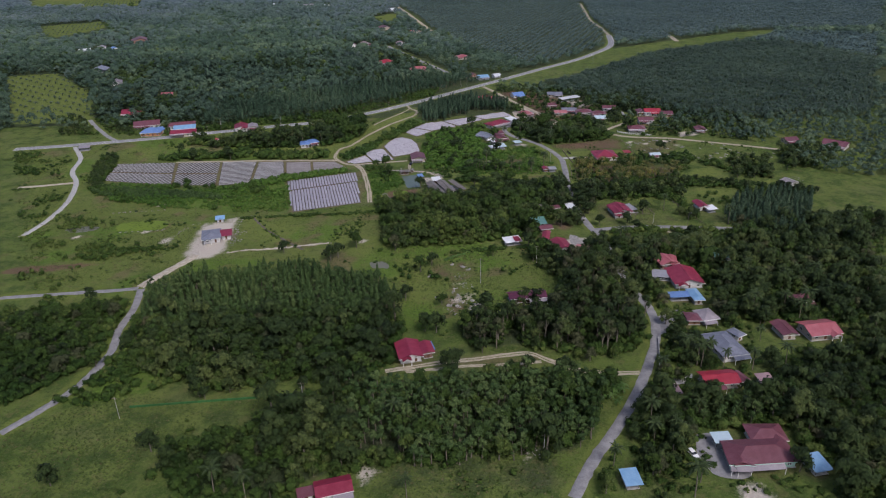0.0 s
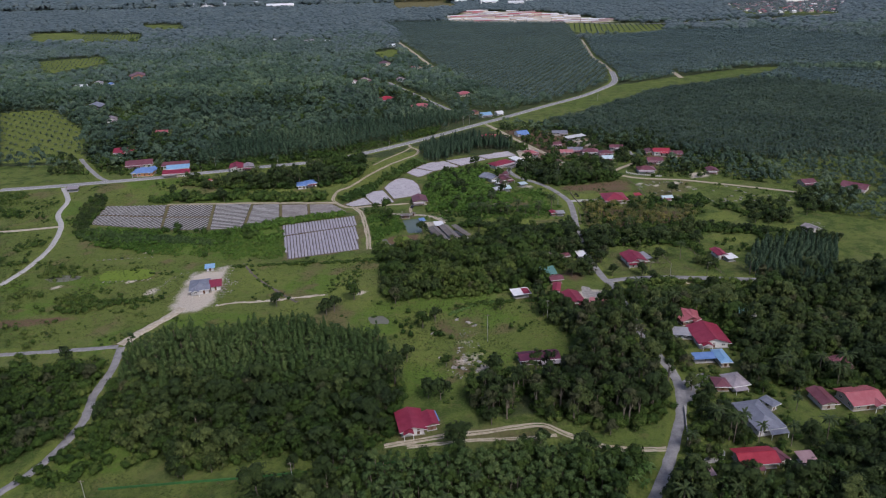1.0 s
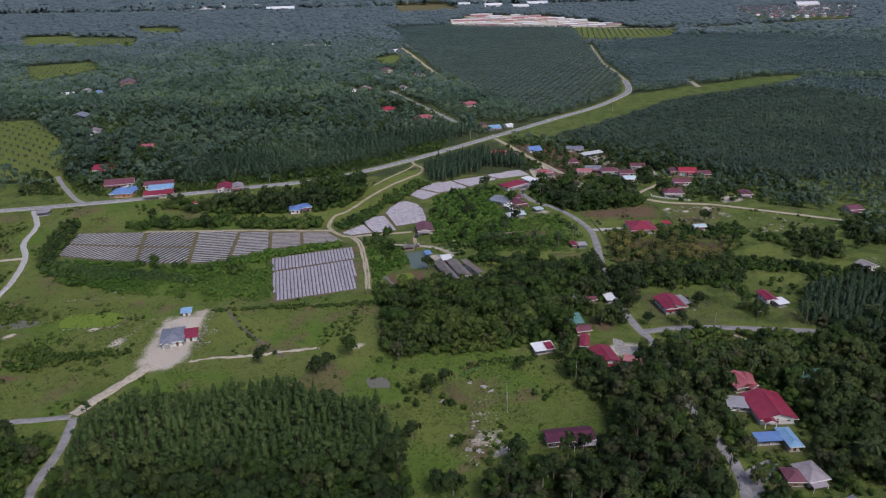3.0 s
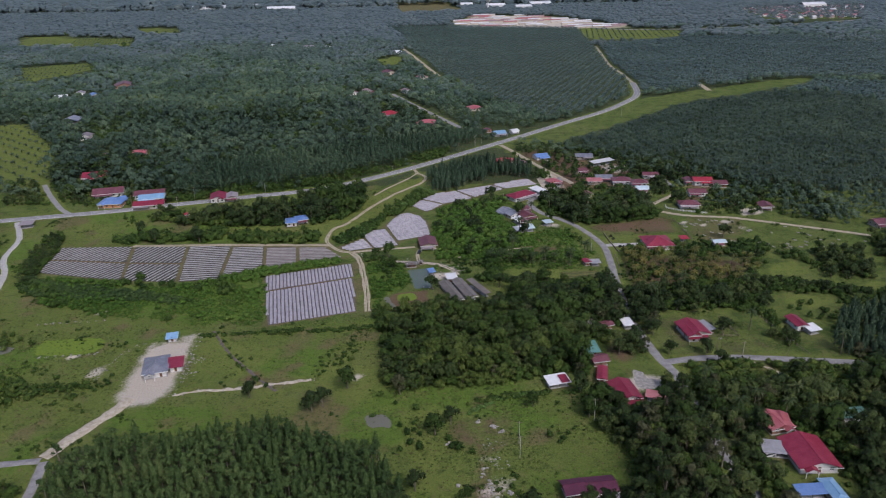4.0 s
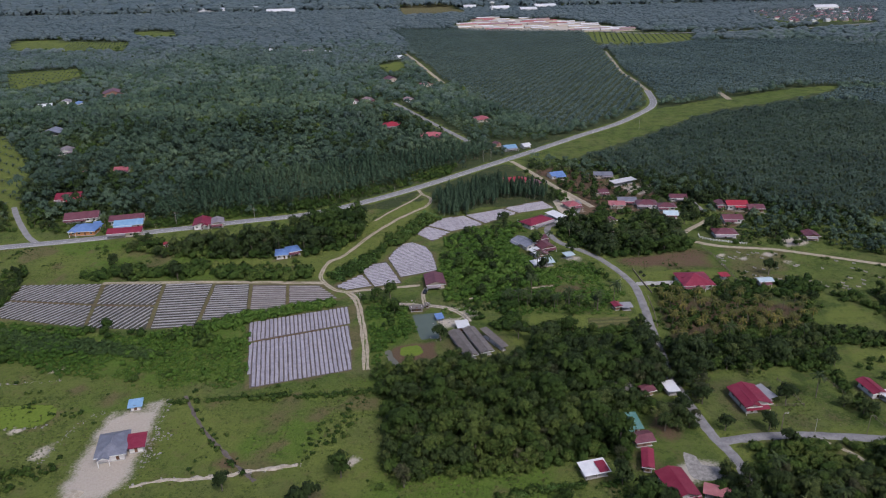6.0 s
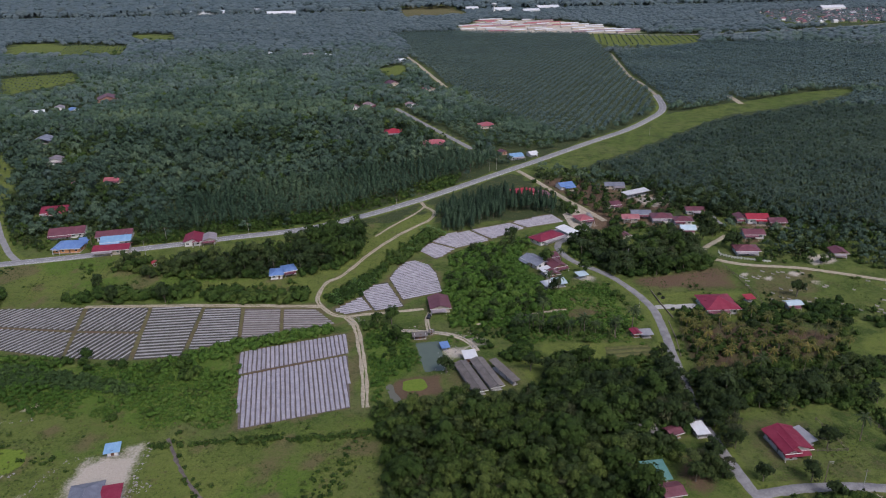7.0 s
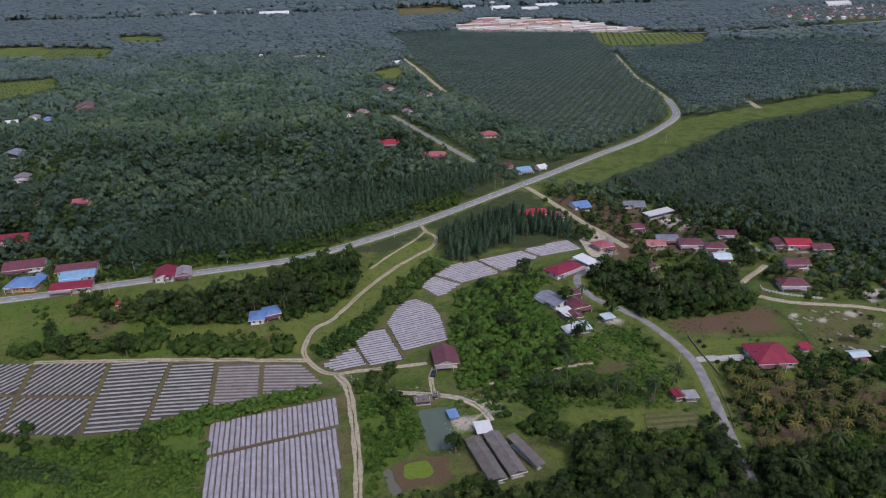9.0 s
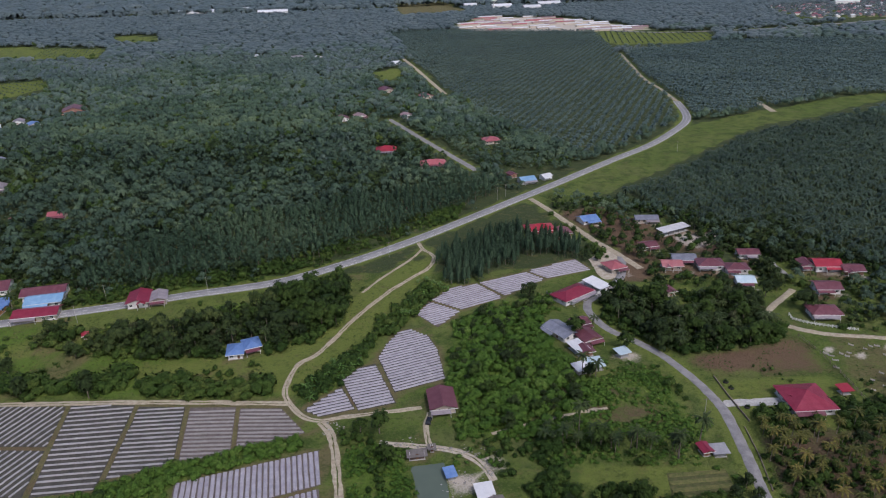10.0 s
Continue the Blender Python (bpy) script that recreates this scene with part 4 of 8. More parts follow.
ROOFS = {
    "crimson": ("crimson", roof_mat("roof_crimson", (0.205, 0.015, 0.038), (0.280, 0.042, 0.070))),
    "red": ("bright red", roof_mat("roof_red", (0.300, 0.018, 0.036), (0.380, 0.044, 0.062))),
    "maroon": ("faded maroon", roof_mat("roof_maroon", (0.128, 0.038, 0.050), (0.190, 0.078, 0.094))),
    "plum": ("dark plum", roof_mat("roof_plum", (0.085, 0.016, 0.040), (0.135, 0.035, 0.065))),
    "salmon": ("salmon-orange", roof_mat("roof_salmon", (0.340, 0.085, 0.100), (0.420, 0.150, 0.160))),
    "pink": ("faded pink", roof_mat("roof_pink", (0.360, 0.120, 0.130), (0.450, 0.210, 0.210))),
    "pinkgrey": ("pinkish grey", roof_mat("roof_pink_grey", (0.270, 0.170, 0.180), (0.380, 0.260, 0.270))),
    "greypink": ("weathered grey", roof_mat("roof_grey_weathered", (0.230, 0.200, 0.215), (0.340, 0.300, 0.310))),
    "grey": ("grey", roof_mat("roof_grey", (0.230, 0.230, 0.250), (0.350, 0.350, 0.370))),
    "slate": ("slate grey", roof_mat("roof_slate", (0.150, 0.160, 0.200), (0.260, 0.270, 0.320))),
    "blue": ("blue", roof_mat("roof_blue", (0.110, 0.200, 0.430), (0.190, 0.300, 0.540))),
    "skyblue": ("sky-blue", roof_mat("roof_sky_blue", (0.170, 0.330, 0.520), (0.290, 0.450, 0.620))),
    "paleblue": ("pale blue", roof_mat("roof_pale_blue", (0.420, 0.540, 0.600), (0.560, 0.660, 0.700))),
    "whitetin": ("white metal", roof_mat("roof_white", (0.620, 0.630, 0.650), (0.760, 0.770, 0.780))),
    "white_dark": ("white and grey", roof_mat("roof_whitish", (0.480, 0.480, 0.490), (0.640, 0.640, 0.640))),
    "oldtin": ("weathered dark tin", roof_mat("roof_old_tin", (0.120, 0.105, 0.095), (0.210, 0.190, 0.180), 0.7)),
    "teal": ("teal-green", roof_mat("roof_teal", (0.090, 0.220, 0.200), (0.160, 0.310, 0.280))),
    "green": ("dull green", roof_mat("roof_green", (0.060, 0.140, 0.110), (0.110, 0.200, 0.160))),
}
WALLS = {
    "white": ("white-painted", plain("wall_white", (0.600, 0.590, 0.570), (0.760, 0.750, 0.730), 0.8, 0.5)),
    "cream": ("cream-painted", plain("wall_cream", (0.400, 0.350, 0.280), (0.520, 0.460, 0.380), 0.8, 0.5)),
    "brick": ("brick-brown", plain("wall_brown", (0.230, 0.130, 0.095), (0.330, 0.200, 0.150), 0.9, 0.5)),
    "green": ("mint-trimmed white", plain("wall_mint", (0.380, 0.600, 0.500), (0.480, 0.680, 0.580), 0.8, 0.5)),
    "orange": ("orange-painted", plain("wall_orange", (0.520, 0.230, 0.090), (0.620, 0.310, 0.140), 0.8, 0.5)),
    "dark": ("dark timber", plain("wall_timber", (0.080, 0.055, 0.045), (0.150, 0.105, 0.085), 0.9, 0.8)),
    "post": ("open", WOOD),
}
TRIM = plain("white_trim", (0.62, 0.62, 0.60), (0.76, 0.76, 0.74), 0.6)
DOOR = plain("brown_door", (0.12, 0.06, 0.035), (0.18, 0.09, 0.05), 0.6)


# ---- mesh helpers ----
def mesh_ob(name, bm, material, parent=None, label=""):
    me = bpy.data.meshes.new(name)
    bm.to_mesh(me)
    bm.free()
    me.materials.append(material)
    ob = new(name, me)
    if parent is not None:
        ob.parent = parent
    if label:
        ob["label"] = label
    return ob


part = mesh_ob


def arrays_ob(name, verts, tris, mats, materials, tints=None, smooth=False, normals=None):
    """One object from numpy arrays of vertices and triangles."""
    me = bpy.data.meshes.new(name)
    me.vertices.add(len(verts))
    me.vertices.foreach_set("co", np.asarray(verts, np.float32).ravel())
    me.loops.add(len(tris) * 3)
    me.loops.foreach_set("vertex_index", np.asarray(tris, np.int32).ravel())
    me.polygons.add(len(tris))
    me.polygons.foreach_set("loop_start", np.arange(0, len(tris) * 3, 3, dtype=np.int32))
    for m in materials:
        me.materials.append(m)
    me.polygons.foreach_set("material_index", np.asarray(mats, np.int32))
    me.polygons.foreach_set("use_smooth", np.full(len(tris), smooth))
    if tints is not None:
        at = me.attributes.new("tint", "FLOAT", "POINT")
        at.data.foreach_set("value", np.asarray(tints, np.float32))
    if normals is not None:
        me.attributes.new("custom_normal", "FLOAT_VECTOR", "POINT").data.foreach_set("vector", np.asarray(normals, np.float32).ravel())
    me.update(calc_edges=True)
    return new(name, me)


def box(bm, x0, x1, y0, y1, z0, z1):
    v = [bm.verts.new((x, y, z)) for z in (z0, z1) for x, y in ((x0, y0), (x1, y0), (x1, y1), (x0, y1))]
    for f in ((3, 2, 1, 0), (4, 5, 6, 7), (0, 1, 5, 4), (1, 2, 6, 5), (2, 3, 7, 6), (3, 0, 4, 7)):
        bm.faces.new([v[i] for i in f])


def box_bm(*a):
    bm = bmesh.new()
    box(bm, *a)
    return bm


def inside(poly, x, y):
    """Which of the points lie in the polygon."""
    r = np.zeros(np.shape(x), bool)
    n = len(poly)
    for i in range(n):
        (x0, y0), (x1, y1) = poly[i], poly[(i + 1) % n]
        if y0 != y1:
            r ^= ((y0 > y) != (y1 > y)) & (x < (x1 - x0) * (y - y0) / (y1 - y0) + x0)
    return r


def far_from(line, x, y, closed=False):
    """Distance of the points from a polyline."""
    d = np.full(np.shape(x), 1e9)
    pts = line + line[:1] if closed else line
    for (x0, y0), (x1, y1) in zip(pts, pts[1:]):
        ux, uy = x1 - x0, y1 - y0
        t = np.clip(((x - x0) * ux + (y - y0) * uy) / (ux * ux + uy * uy + 1e-9), 0, 1)
        d = np.minimum(d, np.hypot(x - x0 - t * ux, y - y0 - t * uy))
    return d


def signed(poly, x, y):
    d = far_from(poly, x, y, True)
    return np.where(inside(poly, x, y), d, -d)


def smooth_line(pts, step):
    """A smooth line through the points, at about even steps."""
    p = np.array(pts, float)
    p = np.vstack([2 * p[0] - p[1], p, 2 * p[-1] - p[-2]])
    out = []
    for a, b, c, d in zip(p, p[1:], p[2:], p[3:]):
        n = max(2, int(np.hypot(*(c - b)) / step))
        for k in range(n):
            t = k / n
            out.append(0.5 * (2 * b + (c - a) * t + (2 * a - 5 * b + 4 * c - d) * t * t + (3 * b - a - 3 * c + d) * t ** 3))
    out.append(p[-2])
    return np.array(out)


def patchy(x, y, size, seed):
    """A smooth random field over the plan, about -2 to 2, with patches of the given size."""
    g = np.random.default_rng(seed)
    k = g.normal(0, 1, (14, 2)) / size * 1.6
    p = g.uniform(0, 6.28, 14)
    return np.cos(np.multiply.outer(x, k[:, 0]) + np.multiply.outer(y, k[:, 1]) + p).sum(-1) / math.sqrt(7)


# ---- roads and tracks ----
ROADS = [
    ("main_road", MAIN_ROAD, 7.6, ASPHALT, 0.0, "two-lane grey asphalt road between woods and meadow"),
    ("estate_road", UPPER_ROAD, 3.8, DIRT, 1.2, "pale estate road climbing between oil palms"),
    ("village_street", STREET, 3.6, DIRT, 0.25, "narrow pale dusty street through the village"),
    ("village_street", STREET_LINK, 4.0, ASPHALT_OLD, 0.3, "narrow worn asphalt street between houses"),
    ("village_road", VILLAGE_ROAD, 3.4, ASPHALT_OLD, 0.2, "narrow winding asphalt village road"),
    ("branch_road", BRANCH_ROAD, 3.6, ASPHALT_OLD, 0.2, "narrow pale asphalt branch road"),
    ("upper_lane", UPPER_LANE, 3.0, ASPHALT_OLD, 0.3, "short asphalt lane"),
    ("fenced_lane", FENCED_LANE, 2.8, DIRT, 0.3, "pale gravel lane past the white fence"),
    ("field_lane", LEFT_LANE, 3.0, CONCRETE, 0.3, "pale winding field lane"),
    ("field_lane", LEFT_SPUR, 3.0, SAND, 0.3, "pale gravel spur lane"),
    ("farm_lane", LANE_Y, 2.9, ASPHALT_OLD, 0.3, "worn asphalt farm lane"),
    ("farm_lane", LANE_W, 2.7, ASPHALT_OLD, 0.3, "worn asphalt farm lane"),
    ("sandy_drive", DRIVE, 4.5, SAND, 0.5, "pale sandy driveway"),
    ("yard_path", YARD_PATH, 1.3, SAND, 0.8, "pale sandy footpath across the grass"),
    ("dirt_track", TRACK, 2.2, DIRT, 0.5, "pale winding dirt track across the meadow"),
    ("dirt_track", TRACK_B, 1.4, DIRT, 0.5, "faint dirt track in the meadow"),
    ("dirt_track", FIELD_TRACK, 2.8, DIRT, 0.4, "pale dirt track along the vegetable fields"),
    ("dirt_track", DOWN_TRACK, 3.0, DIRT, 0.6, "brown dirt track beside the vegetable field"),
    ("dirt_track", HUT_PATH, 2.0, DIRT, 0.4, "short path to the pond"),
    ("drain", DITCH, 0.9, FIELD_SOIL, 0.5, "dark narrow drain across the grass"),
    ("garden_path", GARDEN_PATH, 1.3, DIRT, 0.6, "narrow brown path through scrub"),
    ("dirt_track", POND_BANK, 2.6, SAND, 0.8, "pale stony path along the pond bank"),
    ("dirt_track", HOUSE_TRACK, 2.6, DIRT, 0.6, "pale rutted track to the house"),
    ("dirt_track", HOUSE_TRACK_B, 1.6, DIRT, 0.6, "faint rutted track in the grass"),
    ("footpath", FOOTPATH, 1.2, DIRT, 0.6, "short pale worn footpath across the grass"),
    ("far_lane", FAR_LANE, 5.0, ASPHALT_OLD, 0.2, "grey lane between far houses"),
    ("far_lane", FAR_LANE_B, 5.0, DIRT, 0.4, "pale lane beside the palm plantation"),
    ("north_lane", NORTH_LANE, 3.4, ASPHALT, 0.2, "dark narrow asphalt lane between trees"),
    ("far_highway", FAR_HIGHWAY, 14.0, ASPHALT_OLD, 0.2, "distant pale highway"),
    ("palm_spur", PALM_SPUR, 6.0, DIRT, 0.4, "dirt opening into the palm plantation"),
]


def ribbon(name, pts, width, material, ragged, z, label):
    line = smooth_line(pts, max(2.0, width * 0.5))
    tan = np.gradient(line, axis=0)
    tan /= np.linalg.norm(tan, axis=1)[:, None] + 1e-9
    nor = np.stack([-tan[:, 1], tan[:, 0]], 1)
    n = len(line)
    if "track" in name:
        # two wheel ruts with grass between
        vs, ts = [], []
        for side in (-1, 1):
            w = width * 0.17 * (1 + 0.35 * np.sin(np.arange(n) * 0.7 + side)) + rng.normal(0, 0.06, n)
            c = side * width * 0.27 + rng.normal(0, 0.08, n)
            for o, h in ((c - w - 0.2, -0.04), (c - w, z), (c + w, z), (c + w + 0.2, -0.04)):
                vs.append(np.column_stack([line + nor * o[:, None], np.full(n, h)]))
            i = np.arange(n - 1)
            b0 = (len(vs) - 4) * n
            for k in range(3):
                a, b, c2, d = b0 + k * n + i, b0 + k * n + i + 1, b0 + (k + 1) * n + i + 1, b0 + (k + 1) * n + i
                ts += [np.column_stack([a, d, c2]), np.column_stack([a, c2, b])]
        tris = np.vstack(ts)
        ob = arrays_ob(name, np.vstack(vs), tris, np.zeros(len(tris)), [material], None, True)
        return tagged(ob, label, "track", "", "structure"), line, nor
    half = width / 2
    jl = half + ragged * rng.normal(0, 0.45, n)
    jr = half + ragged * rng.normal(0, 0.45, n)
    offs = [-(jl + 0.25), -jl, 0 * jl, jr, jr + 0.25]
    zs = [-0.08, z, z + 0.03 * min(1, width / 5), z, -0.08]
    v = np.concatenate([np.column_stack([line + nor * o[:, None], np.full(n, h)]) for o, h in zip(offs, zs)])
    tris = []
    for k in range(4):
        i = np.arange(n - 1)
        a, b, c, d = k * n + i, k * n + i + 1, (k + 1) * n + i + 1, (k + 1) * n + i
        tris += [np.column_stack([a, d, c]), np.column_stack([a, c, b])]
    tris = np.vstack(tris)
    ob = arrays_ob(name, v, tris, np.zeros(len(tris)), [material], None, True)
    return tagged(ob, label, "road" if "track" not in name else "track", "", "structure"), line, nor


for i, (nm, pts, w, m, rg, lab) in enumerate(ROADS):
    ob, line, nor = ribbon(nm, pts, w, m, rg, 0.16 - 0.005 * i, lab)
    if nm == "main_road":
        vs, ts = [], []
        for off, dash in ((0.0, True), (-3.1, False), (3.1, False)):
            for k in range(len(line) - 1):
                if dash and k % 2:
                    continue
                a, b = line[k] + nor[k] * off, line[k + 1] + nor[k + 1] * off
                q = len(vs)
                for p, s in ((a, -1), (a, 1), (b, 1), (b, -1)):
                    g = p + nor[k] * 0.09 * s
                    vs.append((g[0], g[1], 0.16 + 0.03 * (1 - abs(off) / 4.3) + 0.012))
                ts += [(q, q + 2, q + 1), (q, q + 3, q + 2)]
        tagged(arrays_ob("road_marking", vs, ts, np.zeros(len(ts)), [LINE_WHITE]), "worn white painted lines on the asphalt road", "road marking", "", "structure")

PLOTS = [P1, P2, P3, P4, P5, P6, FIELD_LOW, F_A, F_B, F_C, F_D1, F_D2, F_D3, F_D4]

# ---- the ground: one sheet to the horizon ----
def axis(*spans):
    out = []
    for a, b, s in spans:
        out += list(np.arange(a, b, s))
    return np.array(out + [spans[-1][1]])


gx = axis((-8000, -1500, 650), (-1500, -560, 26), (-560, -300, 8), (-300, 300, 5), (300, 560, 8), (560, 1500, 26), (1500, 8000, 650))
gy = axis((-4000, 120, 412), (120, 640, 5), (640, 1100, 7), (1100, 2700, 26), (2700, 9000, 630))
X, Y = [a.ravel() for a in np.meshgrid(gx, gy)]
cover = {k: np.zeros(len(X)) for k in ("mown", "lush", "floor", "dry", "soil", "sand")}


def lay(kind, poly, soft=3.0, amount=1.0):
    k = np.clip(signed(poly, X, Y) / soft * 0.5 + 0.5, 0, 1) * amount
    cover[kind] = np.maximum(cover[kind], k)


def lay_line(kind, line, width, soft=2.0, amount=1.0):
    k = np.clip((width - far_from(line, X, Y)) / soft * 0.5 + 0.5, 0, 1) * amount
    cover[kind] = np.maximum(cover[kind], k)


def lay_spot(kind, x, y, r, amount=1.0):
    k = np.clip(1.4 - np.hypot(X - x, Y - y) / r, 0, 1) * amount
    cover[kind] = np.maximum(cover[kind], k)


N_BAND = [(-230, 556), (-190, 560), (-95, 588), (-60, 611), (0, 670), (-4, 688), (-70, 632), (-105, 606), (-190, 576), (-230, 572)]
WOODS = [W_RUBBER, W_MIX_SW, W_LEFT, W_FRONT, W_FRONT_L, W_CENTRE, W_MID_R, W_RIGHT, W_RIGHT2, W_BELOW_R, W_ROADSIDE, W_PINE,
         W_VILLAGE, W_COCO_EDGE, W_HEDGE_R, W_GARDEN_S, W_FRONT_P]
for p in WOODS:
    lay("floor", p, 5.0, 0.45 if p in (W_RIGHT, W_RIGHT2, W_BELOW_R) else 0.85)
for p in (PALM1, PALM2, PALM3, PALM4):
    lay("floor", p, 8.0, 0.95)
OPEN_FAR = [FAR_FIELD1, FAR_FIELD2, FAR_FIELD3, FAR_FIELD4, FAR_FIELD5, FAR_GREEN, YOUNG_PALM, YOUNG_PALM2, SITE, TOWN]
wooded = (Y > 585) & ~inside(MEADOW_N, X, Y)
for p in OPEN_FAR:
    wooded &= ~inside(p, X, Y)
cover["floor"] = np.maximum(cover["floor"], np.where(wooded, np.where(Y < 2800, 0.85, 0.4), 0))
for p in (LAWN_E, LAWN_F, LAWN_G, ROAD_VERGE, MEADOW_S, GRASS_G, GRASS_STRIP, LAWN_V, LAWN_U, YARD_RED):
    lay("mown", p, 3.0)
    cover["floor"] *= np.where(inside(p, X, Y), 0.1, 1)
for p in (W_LEFT, LANE_SCRUB, REEDS, FIELD_HEDGE, POND_GREEN, LIME_PATCH, W_SHRUB, SCRUB_W, SCRUB_P, W_BANANA, RICE, W_HEDGE_W, CREEPER, N_BAND):
    lay("lush", p, 5.0, 0.8)
for p in (FAR_FIELD1, FAR_FIELD2, FAR_FIELD3, FAR_FIELD5, YOUNG_PALM, YOUNG_PALM2, FAR_GREEN, TERRACE, GRAVE2):
    lay("mown", p, 5.0, 0.35 if p in (TERRACE, GRAVE2) else 0.8)
lay("floor", OPEN_SW, 5.0, 0.34), lay("soil", BROWN_YARD, 4.0, 0.75), lay("soil", BROWN_FIELD, 2.5, 0.9), lay("dry", ROCK_BARE, 4.0, 0.5), lay("floor", ROCK_BARE, 4.0, 0.45), lay("soil", ROCK_BARE, 4.0, 0.46), lay("sand", [(183, 519), (195, 526), (186, 510), (178, 509)], 3.0, 0.8), lay("floor", OPEN_S, 5.0, 0.52), lay("dry", OPEN_S, 5.0, 0.30), lay("dry", GRAVE, 4.0, 0.55), lay("dry", FAR_FIELD4, 20.0, 0.9), lay("floor", FAR_FIELD1, 20.0, 0.42), lay("floor", FAR_FIELD2, 20.0, 0.42)
lay("soil", W_COCO, 6.0, 0.60), lay("floor", W_COCO, 6.0, 0.62), lay_line("soil", GARDEN_PATH, 3.5, 4.0, 0.62), lay("soil", CLAY, 8.0, 0.74), lay("dry", CLAY, 8.0, 0.5), lay("soil", MUD, 2.5, 0.85), lay("soil", VILLAGE_YARD, 6.0, 0.72)
for p in (DIRT_A, DIRT_C):
    lay("soil", p, 5.0, 0.8)
    cover["floor"] *= np.where(inside(p, X, Y), 0.2, 1)
lay("sand", DIRT_B, 6.0, 0.65), lay("soil", CREEPER, 8.0, 0.46), lay("soil", GRASS_STRIP, 5.0, 0.35)
lay("sand", SAND_YARD, 5.0, 0.86), lay("sand", SITE, 20.0, 0.75)
for p in PLOTS:
    lay("soil", p, 2.5, 0.55)
    cover["dry"] = np.maximum(cover["dry"], np.clip((signed(p, X, Y) + 3.2) / 3.0, 0, 0.75))
for nm, pts, w, m, rg, lab in ROADS:
    if m is SAND or m is DIRT:
        lay_line("dry", pts, w * 0.5 + 0.8, 2.0, 0.7)
    else:
        lay_line("mown", pts, w * 0.5 + 2.5, 2.5, 0.9)
    near_road = far_from(pts, X, Y) < w * 0.5 + 3
    cover["floor"] *= np.where(near_road, 0.3, 1)
for hx, hy, ha, hw, hd, he, hk, hr, hwl in HOUSES:
    if hy < 720:
        lay_spot("dry", hx, hy, max(hw, hd) * 0.62 + 2.0, 0.62)
        if hx > 50 and hy > 540:
            lay_spot("soil", hx - 4, hy - 5, max(hw, hd) * 0.75, 0.7), lay_spot("sand", hx + 5, hy - 7, max(hw, hd) * 0.5, 0.55)
        cover["floor"] *= np.where(np.hypot(X - hx, Y - hy) < max(hw, hd) * 0.6 + 4, 0.4, 1)
# bare spots: a rubble-strewn clearing, worn grass and old field edges
lay("floor", GARDEN, 8.0, 0.36), lay("floor", CREEPER, 6.0, 0.40), lay("floor", EAST_FILL, 8.0, 0.30)
for x, y, r, k in [(9, 272, 4, "sand"), (12, 283, 3, "sand"), (6, 262, 4, "dry"), (14, 255, 3, "sand"), (3, 278, 4, "dry"), (16, 266, 3, "sand"),
                   (10, 292, 3, "dry"), (4, 268, 3, "sand"), (13, 276, 3, "sand"), (11, 262, 2.5, "sand"), (7, 284, 3, "sand"), (17, 288, 2.5, "sand"), (1, 256, 3, "dry"), (18, 258, 2.5, "sand"), (-30, 306, 4, "dry"), (-80, 336, 6, "soil"), (-64, 344, 4, "dry"), (-48, 352, 4, "soil"), (-56, 362, 5, "dry"),
                   (-40, 336, 3, "sand"), (-72, 352, 4, "dry"), (-196, 349, 3, "sand"), (-150, 380, 5, "dry"), (-165, 396, 4, "sand"),
                   (-200, 395, 5, "dry"), (-160, 355, 4, "sand"), (-190, 420, 4, "dry"), (-145, 342, 5, "sand"), (66, 326, 6, "sand"),
                   (72, 330, 5, "sand"), (-24, 164, 5, "sand"), (88, 152, 6, "sand"), (150, 495, 4, "sand"), (165, 500, 5, "sand"),
                   (158, 482, 3, "sand"), (172, 488, 4, "sand"), (140, 500, 3, "sand"), (188, 518, 8, "sand"), (26, 172, 3, "sand"),
                   (96, 244, 5, "dry"), (60, 500, 6, "sand"), (100, 620, 8, "soil"), (124, 622, 9, "sand"), (85, 600, 6, "soil"), (4, 412, 7, "dry"),
                   (-8, 428, 6, "sand"), (2, 438, 5, "sand"), (20, 470, 6, "soil"), (28, 476, 5, "soil"), (120, 430, 8, "soil"), (135, 436, 6, "dry")]:
    lay_spot(k, x, y, r, 0.8)
grass = np.clip(signed(OPEN_W, X, Y) / 6, 0, 1) + np.clip(signed(MARSH, X, Y) / 6, 0, 1) + np.clip(signed(EAST_FILL, X, Y) / 6, 0, 0.45) + np.clip(signed(GARDEN, X, Y) / 6, 0, 0.45)
grass = np.clip(grass, 0, 1) * (1 - cover["floor"])
cover["lush"] = np.maximum(cover["lush"], grass * np.clip(patchy(X, Y, 24.0, 61) * 0.6 + 0.1, 0, 0.9))
cover["dry"] = np.maximum(cover["dry"], grass * np.maximum(np.clip(patchy(X, Y, 15.0, 62) * 0.6 - 0.3, 0, 0.65), np.clip(patchy(X, Y, 7.0, 64) * 0.6 - 0.45, 0, 0.6)))
cover["mown"] = np.maximum(cover["mown"], grass * np.clip(patchy(X, Y, 30.0, 63) * 0.5, 0, 0.7))
lay("dry", MEADOW_N, 8.0, 0.3)
cover["floor"] *= np.where(inside(MEADOW_N, X, Y), 0.1, 1)
cover["floor"] *= np.where(inside(GRASS_R, X, Y), 0.5, 1)
lay("mown", OPEN_W, 8.0, 0.50)
lay("floor", GRASS_R, 6.0, 0.36), lay("floor", GRASS_G, 6.0, 0.30), lay("dry", GRASS_R, 6.0, 0.40), lay("dry", GRASS_R2, 6.0, 0.34)
